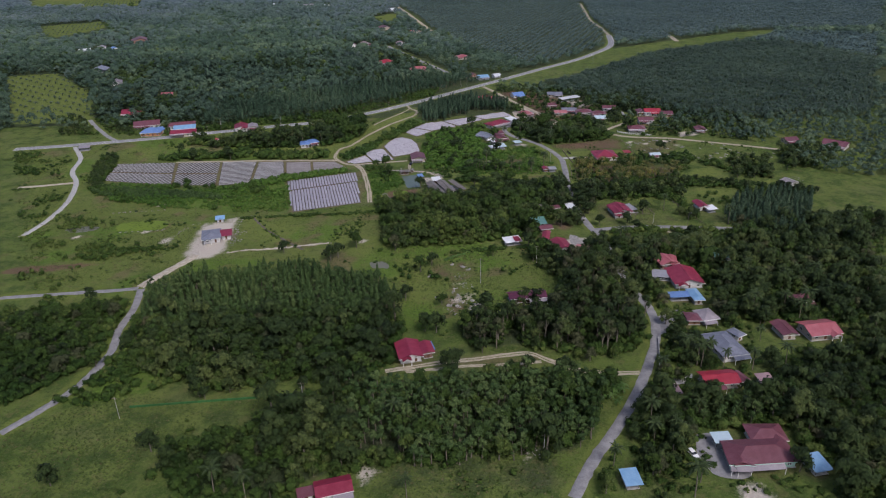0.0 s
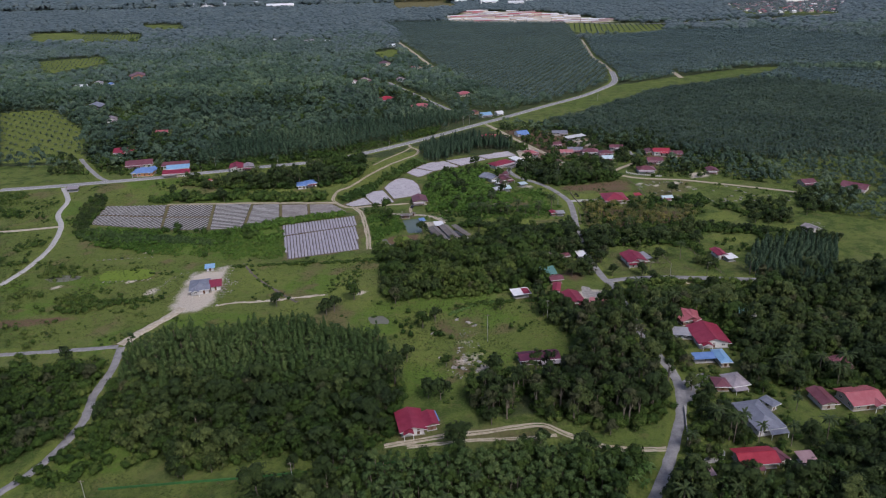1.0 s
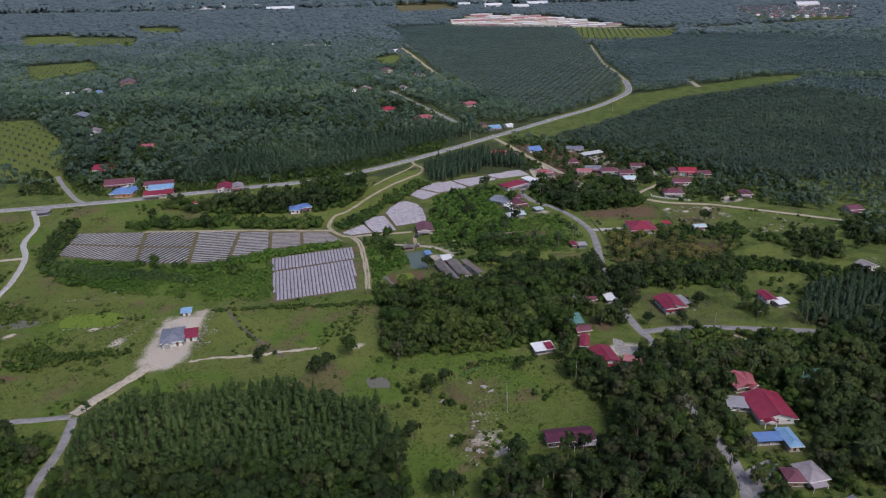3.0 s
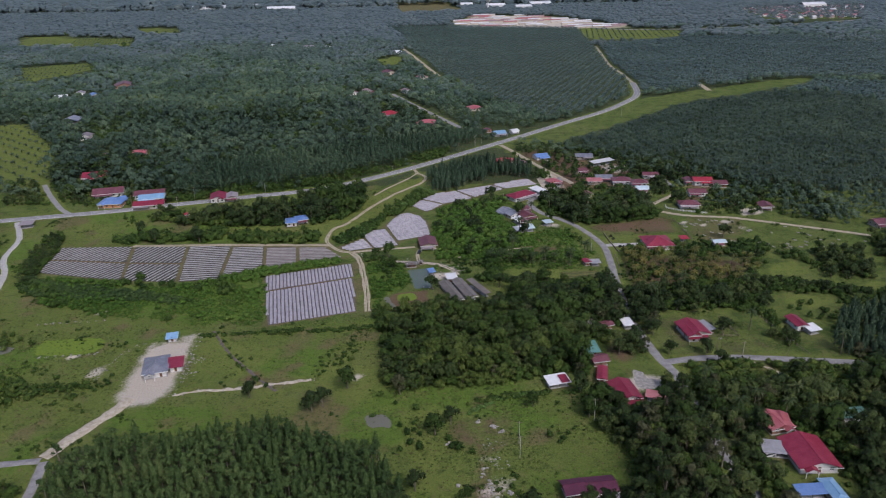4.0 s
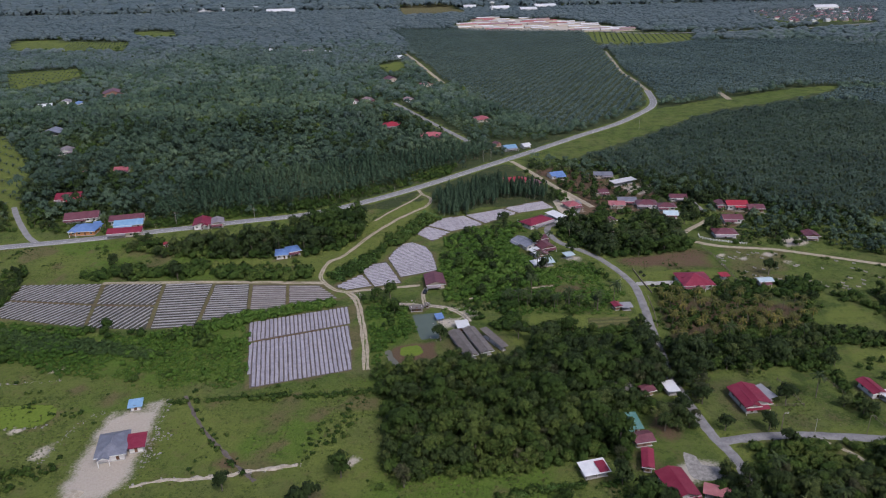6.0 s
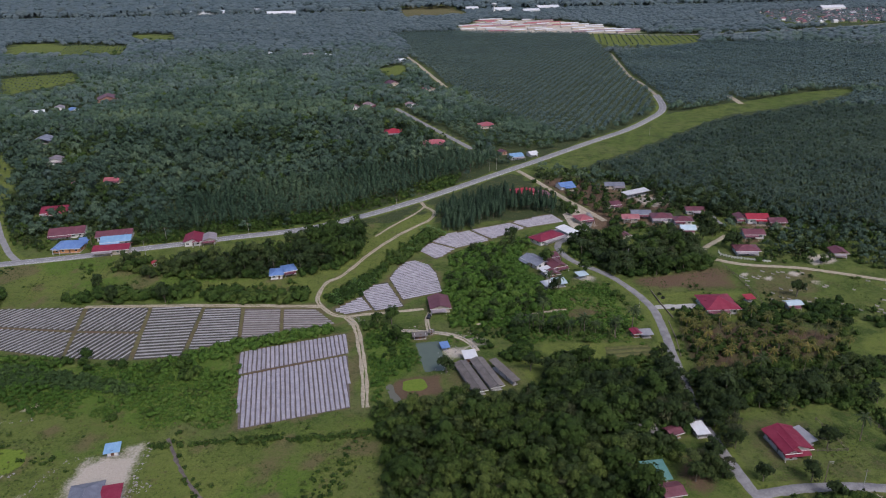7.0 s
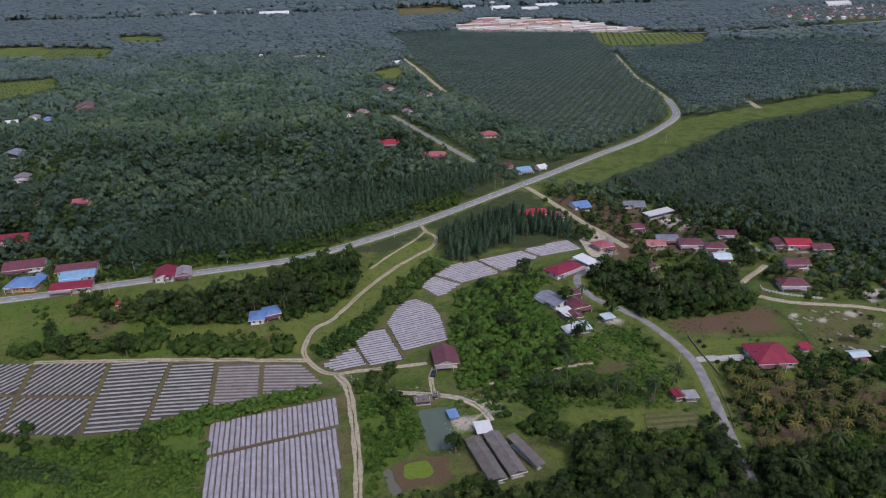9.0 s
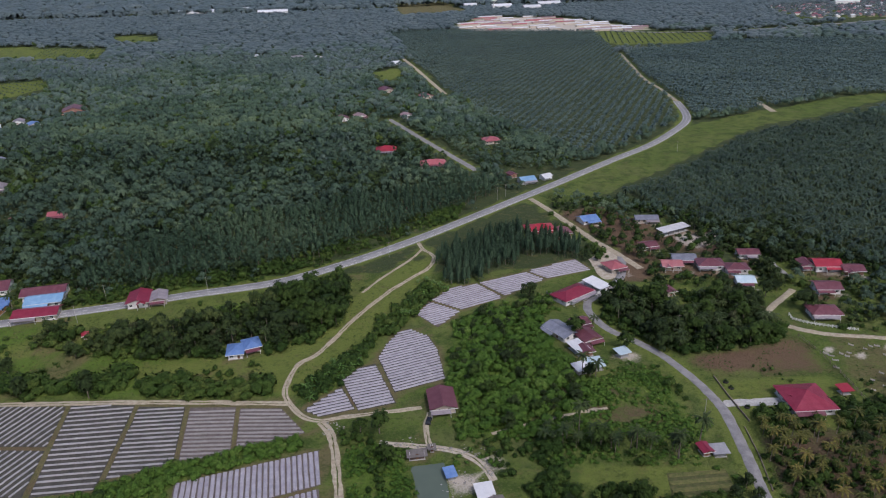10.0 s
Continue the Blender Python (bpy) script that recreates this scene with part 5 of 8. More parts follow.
# dry strips across the wet western fields
for strip in ([(-215, 392), (-185, 398), (-150, 403)], [(-210, 349), (-170, 352), (-140, 358)], [(-205, 312), (-165, 316), (-150, 318)], [(-230, 420), (-190, 414)],
              [(-130, 303), (-100, 311), (-60, 312), (-30, 318)], [(-20, 330), (10, 337), (34, 343)]):
    lay_line("dry", strip, 1.4, 2.0, 0.75)
nx, ny = len(gx), len(gy)
idx = np.arange(nx * ny).reshape(ny, nx)
a, b, c, d = idx[:-1, :-1].ravel(), idx[:-1, 1:].ravel(), idx[1:, 1:].ravel(), idx[1:, :-1].ravel()
tris = np.vstack([np.column_stack([a, b, c]), np.column_stack([a, c, d])])
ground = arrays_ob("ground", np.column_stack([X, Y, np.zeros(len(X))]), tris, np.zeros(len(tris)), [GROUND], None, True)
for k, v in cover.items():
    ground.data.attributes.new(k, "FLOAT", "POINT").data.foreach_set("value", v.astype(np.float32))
tagged(ground, "green grassland with bare earth, forest floor and fields", "ground", "", "structure")

# ---- ponds ----
def flat_patch(name, poly, z, material, label, category, wobble=0.6):
    line = smooth_line(poly + poly[:1], 1.5)[:-1]
    line = line + rng.normal(0, wobble * 0.4, line.shape)
    bm = bmesh.new()
    f = bm.faces.new([bm.verts.new((x, y, z)) for x, y in line])
    if f.normal.z < 0 or f.calc_area() and sum(p[0] * q[1] - q[0] * p[1] for p, q in zip(line, np.roll(line, -1, 0))) < 0:
        f.normal_flip()
    bmesh.ops.triangulate(bm, faces=[f])
    return tagged(mesh_ob(name, bm, material), label, category, "", "structure")


POND_EDGE = [tuple(np.array(a) * (1 - k) + np.array(c) * k) for a, c in zip(POND, POND[1:] + POND[:1]) for k in (0.04, 0.3, 0.5, 0.7, 0.96)]
flat_patch("pond_water", POND_EDGE, 0.05, WATER, "still green fish pond with grassy banks", "pond")
flat_patch("pond_water", POND2, 0.05, WATER_MUD, "shallow muddy puddle in the grass", "puddle")
flat_patch("pond_water", [(-34.5, 404), (-32.5, 405.5), (-30.5, 400), (-28, 395.5), (-31, 393)], 0.05, WATER_MUD, "narrow strip of dull standing water beside brown mud", "puddle")
flat_patch("pond_water", WATER_ROCK, 0.05, WATER_MUD, "small puddle between bushes", "puddle")

PADDY = plain("young_rice", (0.095, 0.150, 0.016), (0.150, 0.205, 0.028), 0.8, 0.9, 0.2, 0, 0.8, 0.0)
flat_patch("paddy_field", RICE, 0.06, PADDY, "small lime-green paddy field in the wet grass", "paddy field")
flat_patch("paddy_field", LIME_PATCH, 0.06, PADDY, "lime-green weedy patch beside the brown mud", "weeds")
for poly, m, lab in ((YARD_C, ASPHALT_OLD, "grey asphalt yard beside the maroon house"), (YARD_D, ASPHALT_OLD, "worn asphalt forecourt by the road bend"), (YARD_E, CONCRETE, "small concrete slab by the red house"),
                     (YARD_F, STONE, "pale gravel forecourt by the pink house"), (YARD_G, CONCRETE, "pale concrete drive to the red house"), (YARD_H, CONCRETE, "concrete yard in the white compound"), (YARD_I, SAND, "pale bare yard in the village")):
    flat_patch("paved_yard", poly, 0.035, m, lab, "yard", 0.3)

# ---- vegetable plots under silver film ----
def plot(poly, angle, spacing, width, label, bed="mulch_bed", film=None, soil=None):
    """A tilled plot whose raised, film-covered beds run at the angle."""
    base = bmesh.new()
    f = base.faces.new([base.verts.new((x, y, 0.02)) for x, y in poly])
    f.normal_update()
    if f.normal.z < 0:
        f.normal_flip()
    field = tagged(mesh_ob("vegetable_plot", base, soil or FIELD_SOIL), label, "field", "vegetable plots", "structure")
    ca, sa = math.cos(radians(angle)), math.sin(radians(angle))
    loc = [(x * ca + y * sa, -x * sa + y * ca) for x, y in poly]
    lo, hi = min(p[1] for p in loc), max(p[1] for p in loc)
    k = lo + spacing * 0.6
    while k < hi - spacing * 0.4:
        cuts = []
        for (x0, y0), (x1, y1) in zip(loc, loc[1:] + loc[:1]):
            if (y0 > k) != (y1 > k):
                cuts.append(x0 + (k - y0) * (x1 - x0) / (y1 - y0))
        cuts.sort()
        for u0, u1 in zip(cuts[::2], cuts[1::2]):
            u0, u1 = u0 + 0.15 + rng.uniform(0, 0.35), u1 - 0.15 - rng.uniform(0, 0.35)
            if u1 - u0 < 2:
                continue
            n = max(2, int((u1 - u0) / 4))
            bm = bmesh.new()
            rings = []
            for i in range(n + 1):
                u, c = u0 + (u1 - u0) * i / n, k + rng.normal(0, 0.05)
                h, w = 0.30 + rng.normal(0, 0.02), width / 2 + rng.normal(0, 0.03)
                pr = [(c - w, 0.02), (c - w * 0.75, h), (c + w * 0.75, h), (c + w, 0.02)]
                rings.append([bm.verts.new((u * ca - q * sa, u * sa + q * ca, z)) for q, z in pr])
            for r0, r1 in zip(rings, rings[1:]):
                for j in range(3):
                    bm.faces.new((r0[j], r1[j], r1[j + 1], r0[j + 1]))
            bm.faces.new(rings[0]), bm.faces.new(rings[-1][::-1])
            part(bed, bm, film or MULCH, field)
        k += spacing
    return field


LAB = "tilled vegetable plot with raised beds under silver plastic film"
def split(p):
    """A plot cut across by a path: its far and near halves."""
    (ax, ay), (bx, by), (cx, cy), (dx, dy) = p
    l0, r0 = (ax + (dx - ax) * 0.49, ay + (dy - ay) * 0.49), (bx + (cx - bx) * 0.49, by + (cy - by) * 0.49)
    l1, r1 = (ax + (dx - ax) * 0.53, ay + (dy - ay) * 0.53), (bx + (cx - bx) * 0.53, by + (cy - by) * 0.53)
    return [p[0], p[1], r0, l0], [l1, r1, p[2], p[3]]


for p, ang in ((P1, 58), (P2, 68)):
    for q in split(p):
        plot(q, ang, 2.55, 0.62, LAB, film=FILM_WHITE, soil=SOIL_DAMP)
for p, ang, gap in ((P3, 5, 2.7), (P4, 3, 2.4)):
    plot(p, ang, gap, 0.72, LAB, film=FILM_WHITE, soil=SOIL_DAMP)
for p, ang in ((P5, 0), (P6, -2)):
    plot(p, ang, 2.15, 0.85, LAB, film=MULCH_PALE)
low_a = [FIELD_LOW[0], FIELD_LOW[1], (-52.2, 429.5), (-93.6, 414.8)]
low_b = [(-93.2, 413.4), (-51.9, 428.0), FIELD_LOW[2], FIELD_LOW[3]]
plot(low_a, -78, 1.78, 1.28, LAB, film=MULCH), plot(low_b, -78, 1.78, 1.28, LAB, film=MULCH)
for p, ang in ((F_A, 18), (F_B, 17), (F_C, 23)):
    plot(p, ang, 1.85, 1.05, LAB, soil=SOIL_DAMP)
for p, ang in ((F_D1, 26), (F_D2, 28), (F_D3, 24), (F_D4, 20)):
    plot(p, ang, 1.85, 1.1, LAB)


GARDEN_BED = plain("garden_bed_grass", (0.070, 0.090, 0.028), (0.150, 0.135, 0.060), 0.95, 0.9, 0.1, 0, 0.6, 0.3)
plot(TERRACE_BEDS, 5, 3.2, 1.6, "terraced garden plot with low grassy beds", "garden_bed", GARDEN_BED, plain("garden_earth", (0.055, 0.070, 0.024), (0.110, 0.105, 0.050), 0.95, 0.6, 0.1, 0, 0.5, 0.0))


# ---- trees ----
ICO = [(0, 0, 1), (0.894, 0, 0.447), (0.276, 0.851, 0.447), (-0.724, 0.526, 0.447), (-0.724, -0.526, 0.447), (0.276, -0.851, 0.447),
       (0.724, 0.526, -0.447), (-0.276, 0.851, -0.447), (-0.894, 0, -0.447), (-0.276, -0.851, -0.447), (0.724, -0.526, -0.447), (0, 0, -1)]
ICO_UP = 15
ICO_F = [(0, 1, 2), (0, 2, 3), (0, 3, 4), (0, 4, 5), (0, 5, 1), (1, 6, 2), (2, 7, 3), (3, 8, 4), (4, 9, 5), (5, 10, 1),
         (6, 7, 2), (7, 8, 3), (8, 9, 4), (9, 10, 5), (10, 6, 1), (11, 7, 6), (11, 8, 7), (11, 9, 8), (11, 10, 9), (11, 6, 10)]


class Shape:
    """Vertices and triangles gathered for one plant; material 0 is the crown, 1 the trunk."""
    def __init__(self):
        self.v, self.t, self.m, self.w, self.n = [], [], [], [], 0

    def add(self, v, t, m=0, w=None):
        v, t = np.asarray(v, float), np.asarray(t, int)
        if w is None:
            w = np.zeros(v.shape)
            f = np.cross(v[t[:, 1]] - v[t[:, 0]], v[t[:, 2]] - v[t[:, 0]])
            for k in range(3):
                np.add.at(w, t[:, k], f)
        w = w / (np.linalg.norm(w, axis=1)[:, None] + 1e-9)
        self.w.append(w)
        self.v.append(v), self.t.append(t + self.n), self.m.append(np.full(len(t), m))
        self.n += len(v)

    def done(self):
        self.v, self.t, self.m, self.w = np.vstack(self.v), np.vstack(self.t), np.concatenate(self.m), np.vstack(self.w)
        return self


def stem(s, p0, p1, r0, r1, sides=5):
    p0, p1 = np.array(p0, float), np.array(p1, float)
    d = (p1 - p0) / np.linalg.norm(p1 - p0)
    u = np.cross(d, (0.3, 0.9, 0.1))
    u /= np.linalg.norm(u)
    w = np.cross(d, u)
    a = np.arange(sides) * 2 * np.pi / sides
    ring = np.cos(a)[:, None] * u + np.sin(a)[:, None] * w
    v = np.vstack([p0 + ring * r0, p1 + ring * r1])
    t = []
    for i in range(sides):
        j = (i + 1) % sides
        t += [(i, j, sides + j), (i, sides + j, sides + i)]
    s.add(v, t, 1)


def leaves(s, pts, outs, size, g, tilt=0.55, crown=None):
    """Leaf clumps: small sprays that lie roughly along the crown's skin."""
    n = len(pts)
    nor = outs + g.normal(0, tilt, (n, 3)) + (0, 0, 0.25)
    nor /= np.linalg.norm(nor, axis=1)[:, None]
    u = np.cross(nor, g.normal(0, 1, (n, 3)))
    u /= np.linalg.norm(u, axis=1)[:, None]
    w = np.cross(nor, u)
    sz = (size * g.uniform(0.55, 1.25, n))[:, None]
    k = g.uniform(0.5, 1.0, (n, 1))
    q = np.stack([pts - u * sz * 0.6 - w * sz * k * 0.35, pts + u * sz * 0.65 - w * sz * k * 0.25, pts + w * sz * k * 0.75], 1).reshape(-1, 3)
    soft = outs * 0.8 + (0, 0, 0.4) + nor * (0.75 if crown is None else 0.45) + (0 if crown is None else crown * 0.5)
    s.add(q, np.arange(n * 3).reshape(-1, 3), 0, np.repeat(soft, 3, 0))


def broad(seed, height, radius, lobes, clumps, size, trunk=True, low=0.35, core=True, limbs=False, even=0.0, squash=1.0):
    """A spreading tree: trunk, limbs, and an uneven crown of rounded lobes covered in leaf clumps."""
    g, s = np.random.default_rng(seed), Shape()
    zc = height * (low + (1 - low) * 0.5)
    half = height * (1 - low) * 0.5
    cs = []
    start = g.uniform(0, 6.28)
    for i in range(lobes):
        if lobes > 4:
            a, rr = start + i * 2.4 + g.normal(0, 0.25), radius * (g.uniform(0.38, 0.72) if i > 1 else g.uniform(0.0, 0.2))
            r = radius * (g.uniform(0.26, 0.46) if i > 1 else g.uniform(0.42, 0.56))
            z = zc + half * (g.uniform(-0.72, 0.42) if i > 1 else g.uniform(0.15, 0.55))
        else:
            a, rr = g.uniform(0, 6.28) if lobes > 1 else 0, radius * (0.62 * math.sqrt(g.uniform(0.05, 1)) if lobes > 1 else 0)
            r = radius * (g.uniform(0.38, 0.58) if lobes > 2 else 0.85)
            z = zc + half * g.uniform(-0.5, 0.62) * (1 - 0.45 * rr / radius)
        cs.append((rr * math.cos(a), rr * math.sin(a), z, r))
    if trunk:
        stem(s, (0, 0, -0.2), (g.normal(0, 0.2), g.normal(0, 0.2), zc - half * 0.2), height * 0.022 + 0.06, height * 0.012 + 0.03, 5)
        for x, y, z, r in cs[: 4 if limbs else 0]:
            stem(s, (0, 0, height * low * 0.75), (x, y, z), height * 0.011 + 0.02, 0.03, 4)
    for x, y, z, r in cs:
        if core:
            fill = 0.90 if even < 0.3 else 1.0
            v = np.array(ICO) * g.uniform(0.80, 1.0, (12, 1)) * (r * fill, r * fill, min(r, half) * fill * 0.95 * squash) + (x, y, z)
            s.add(v, ICO_F[: 10 if trunk is None or lobes > 4 else ICO_UP])
    per = max(1, clumps // lobes)
    for x, y, z, r in cs:
        d = g.normal(0, 1, (per, 3)) + (0, 0, 0.45)
        d /= np.linalg.norm(d, axis=1)[:, None]
        p = d * (r, r, min(r, half) * 0.92 * squash) * g.uniform(0.86, 1.14 if even < 0.3 else 1.06, (per, 1)) + (x, y, z)
        o = (p - (0, 0, zc - half * 0.3)) / (radius, radius, half)
        leaves(s, p, d, size, g, 0.34, o / (np.linalg.norm(o, axis=1)[:, None] + 1e-6))
    s.done()
    s.w = s.w * (1 - even) + np.array((0, 0, even))
    s.w /= np.linalg.norm(s.w, axis=1)[:, None] + 1e-9
    return s


def spire(seed, height, radius, clumps, size, trunk=True, low=0.3):
    """A tall narrow plantation tree with an upswept crown."""
    g, s = np.random.default_rng(seed), Shape()
    if trunk:
        stem(s, (0, 0, -0.2), (g.normal(0, 0.15), g.normal(0, 0.15), height * 0.9), height * 0.013 + 0.03, 0.02, 4)
    t = g.uniform(0, 1, clumps) ** 0.75
    prof = np.sin(np.clip(t * 0.92 + 0.12, 0, 1) * np.pi) ** 0.5 * (1.05 - 0.22 * t)
    a = g.uniform(0, 6.28, clumps)
    rr = radius * prof * np.sqrt(g.uniform(0.25, 1.1, clumps))
    p = np.column_stack([np.cos(a) * rr, np.sin(a) * rr, height * (low + (1 - low) * t)])
    leaves(s, p, np.column_stack([np.cos(a), np.sin(a), 0.5 + 0 * a]), size, g)
    v = np.array(ICO) * g.uniform(0.7, 0.95, (12, 1)) * (radius * 0.85, radius * 0.85, height * (1 - low) * 0.5) + (0, 0, height * (low + (1 - low) * 0.48))
    s.add(v, ICO_F[:ICO_UP])
    return s.done()


def palm(seed, height, frond, count, segs, droop, wide, lean=0.6, trunk_r=0.16, sides=5, fold=True):
    """A palm: bare stem and a rosette of arched, folded fronds with ragged edges."""
    g, s = np.random.default_rng(seed), Shape()
    tx, ty = g.normal(0, lean), g.normal(0, lean)
    if height > 0.5 and sides:
        mid = (tx * 0.35, ty * 0.35, height * 0.55)
        stem(s, (0, 0, -0.2), mid, trunk_r * 1.25, trunk_r, sides)
        stem(s, mid, (tx, ty, height), trunk_r, trunk_r * 0.9, sides)
    for i in range(count):
        a = i * 2.399 + g.normal(0, 0.15)
        up = 1.15 - 1.25 * (i / count) + g.normal(0, 0.08)
        L = frond * g.uniform(0.85, 1.1)
        d, n = np.array([math.cos(a), math.sin(a), 0]), np.array([-math.sin(a), math.cos(a), 0])
        v = []
        p, ang = np.array([tx, ty, height]), up
        for k in range(segs + 1):
            f = k / segs
            w = wide * (0.25 + 1.5 * f * (1 - f) * 1.6 + 0.05) * (1.0 if k % 2 else 0.8) * (0.15 if k == segs else 1)
            v += [p + n * w - (0, 0, w * 0.45), p, p - n * w - (0, 0, w * 0.45)]
            ang -= droop / segs * g.uniform(0.8, 1.2)
            p = p + (d * math.cos(ang) + np.array([0, 0, math.sin(ang)])) * L / segs
        t = []
        for k in range(segs):
            b = k * 3
            if fold:
                t += [(b, b + 4, b + 1), (b, b + 3, b + 4), (b + 1, b + 5, b + 2), (b + 1, b + 4, b + 5)]
            else:
                t += [(b, b + 5, b + 2), (b, b + 3, b + 5)]
        s.add(v, t)
    return s.done()


def banana(seed):
    return palm(seed, 1.6, 2.3, 7, 3, 1.5, 0.42, 0.1, 0.13, 4)


def plant(name, shapes, spots, crown, label, category, group="", kind="stuff", trunk=BARK):
    """Many plants in one object: spots are rows of x, y, scale, turn, tint, height factor."""
    vs, ts, ms, ti, ws, n = [], [], [], [], [], 0
    spots = np.asarray(spots, float)
    pick = np.random.default_rng(len(spots) + 3).integers(0, len(shapes), len(spots))
    for k, s in enumerate(shapes):
        sel = spots[pick == k]
        if not len(sel):
            continue
        c, si = np.cos(sel[:, 3])[:, None], np.sin(sel[:, 3])[:, None]
        sx = sel[:, 2][:, None]
        x = (s.v[None, :, 0] * c - s.v[None, :, 1] * si) * sx + sel[:, 0][:, None]
        y = (s.v[None, :, 0] * si + s.v[None, :, 1] * c) * sx + sel[:, 1][:, None]
        z = s.v[None, :, 2] * sx * sel[:, 5][:, None]
        vs.append(np.stack([x, y, z], 2).reshape(-1, 3))
        ws.append(np.stack([s.w[None, :, 0] * c - s.w[None, :, 1] * si, s.w[None, :, 0] * si + s.w[None, :, 1] * c, s.w[None, :, 2] + 0 * c], 2).reshape(-1, 3))
        ts.append((s.t[None] + (np.arange(len(sel)) * len(s.v))[:, None, None] + n).reshape(-1, 3))
        ms.append(np.tile(s.m, len(sel)))
        ti.append(np.repeat(sel[:, 4], len(s.v)))
        n += len(sel) * len(s.v)
    if not vs:
        return None
    ob = arrays_ob(name, np.vstack(vs), np.vstack(ts), np.concatenate(ms), [crown, trunk], np.concatenate(ti), True, np.vstack(ws))
    return tagged(ob, label, category, group, kind)


HOUSE_BOX = [(h[0], h[1], radians(h[2]), h[3] / 2, h[4] / 2) for h in HOUSES]
KEEP_OUT = PLOTS + [POND, MUD, SAND_YARD]


def clear_of(x, y, road=2.0, house=2.0, keep=()):
    """Which spots are free of roads, houses and fields."""
    ok = np.ones(len(x), bool)
    for nm, pts, w, m, rg, lab in ROADS:
        ok &= far_from(pts, x, y) > w / 2 + road
    for hx, hy, a, hw, hd in HOUSE_BOX:
        u, v = (x - hx) * math.cos(a) + (y - hy) * math.sin(a), -(x - hx) * math.sin(a) + (y - hy) * math.cos(a)
        ok &= (np.abs(u) > hw + house) | (np.abs(v) > hd + house)
        ok &= ~((np.abs(u) < hw + 1) & (v < 0) & (v > -hd - house * 2.8))
    for p in list(KEEP_OUT) + list(keep):
        ok &= ~inside(p, x, y)
    return ok


def lane_band(line, half):
    """A polygon along a line."""
    p = np.array(line, float)
    t = np.gradient(p, axis=0)
    t /= np.linalg.norm(t, axis=1)[:, None]
    n = np.column_stack([-t[:, 1], t[:, 0]]) * half
    return [tuple(q) for q in np.vstack([p + n, (p - n)[::-1]])]


def hides(x, y, polys, houses=False, top=8.0):
    """Which tall plants would stand before open ground or houses, seen along the flight line from afar."""
    bad = np.zeros(len(x), bool)
    eye = np.clip(y - 260, 0, 255)
    for k in (0.35, 0.7, 1.0):
        f = 150.0 / (150.0 - top * k)
        u, v = x * f, eye + (y - eye) * f
        for p in polys:
            bad |= inside(p, u, v)
        if houses:
            for hx, hy, a, hw, hd in HOUSE_BOX:
                if hy > 640:
                    bad |= np.hypot(u - hx, v - hy) < max(hw, hd) * 0.55
    return bad


def scatter(poly, gap, jitter=0.45, seed=1, turn=0.0, road=2.0, house=2.0, keep=(), ragged=0.0, before=(), tall=8.0):
    """Spots in a polygon, on a loose staggered grid."""
    g = np.random.default_rng(seed)
    p = np.array(poly) * 1.0
    c, s = math.cos(radians(turn)), math.sin(radians(turn))
    q = np.column_stack([p[:, 0] * c + p[:, 1] * s, -p[:, 0] * s + p[:, 1] * c])
    m = ragged * 1.5
    ys = np.arange(q[:, 1].min() - m, q[:, 1].max() + m, gap * 0.87)
    xs = np.arange(q[:, 0].min() - gap - m, q[:, 0].max() + gap + m, gap)
    u, v = np.meshgrid(xs, ys)
    u = u + (np.arange(len(ys)) % 2 * gap / 2)[:, None]
    u, v = u.ravel() + g.uniform(-1, 1, u.size) * jitter * gap, v.ravel() + g.uniform(-1, 1, u.size) * jitter * gap
    x, y = u * c - v * s, u * s + v * c
    edge = signed(poly, x, y)
    if ragged:
        edge = edge + ragged * patchy(x, y, 9.0, seed + 40) + ragged * 0.25
    ok = (edge > 0) & (np.abs(x) < 0.65 * y + 30)
    x, y = x[ok], y[ok]
    ok = clear_of(x, y, road, house, keep)
    if before:
        ok &= ~hides(x, y, before, True, tall)
    return x[ok], y[ok]


def spots(x, y, g, scale=(0.75, 1.25), tall=(0.85, 1.15), tint=(0.0, 1.0)):
    n = len(x)
    return np.column_stack([x, y, g.uniform(*scale, n), g.uniform(0, 6.28, n), np.clip(g.beta(1.3, 1.7, n) * 0.9 + 0.15 * patchy(x, y, 28.0, 5) + 0.12 * patchy(x, y, 75.0, 6) + 0.07, 0, 1) * (tint[1] - tint[0]) + tint[0], g.uniform(*tall, n)])


NEAR_BROAD = [broad(s, 9.0, 4.0, 11, 330, 0.62, True, 0.03) for s in (11, 12, 13)] + [broad(16, 10.5, 3.3, 10, 310, 0.6, True, 0.03), broad(17, 7.6, 4.6, 12, 350, 0.62, True, 0.03), broad(18, 9.4, 4.2, 8, 320, 0.66, True, 0.03)]
NEAR_TALL = [broad(s, 15.5, 3.4, 9, 260, 0.7, True, 0.42, limbs=True) for s in (19, 20, 29)]
NEAR_BUSH = [broad(s, 2.4, 1.6, 2, 40, 0.7, False, 0.0) for s in (21, 22, 23, 24)]
NEAR_SPIRE = [spire(s, 11.5, 1.9, 150, 0.72, True, 0.05) for s in (31, 32, 33, 34)]
NEAR_SLIM = [broad(s, 10.5, 2.4, 6, 120, 0.72, True, 0.22) for s in (35, 36, 37, 38)]
TUFT = []
for k in (55, 56, 57):
    sh, tg = Shape(), np.random.default_rng(k)
    td = tg.normal(0, 1, (7, 3)) * (1, 1, 0.35) + (0, 0, 0.5)
    td /= np.linalg.norm(td, axis=1)[:, None]
    leaves(sh, td * (0.55, 0.55, 0.35), td, 0.75, tg, 0.3)
    TUFT.append(sh.done())
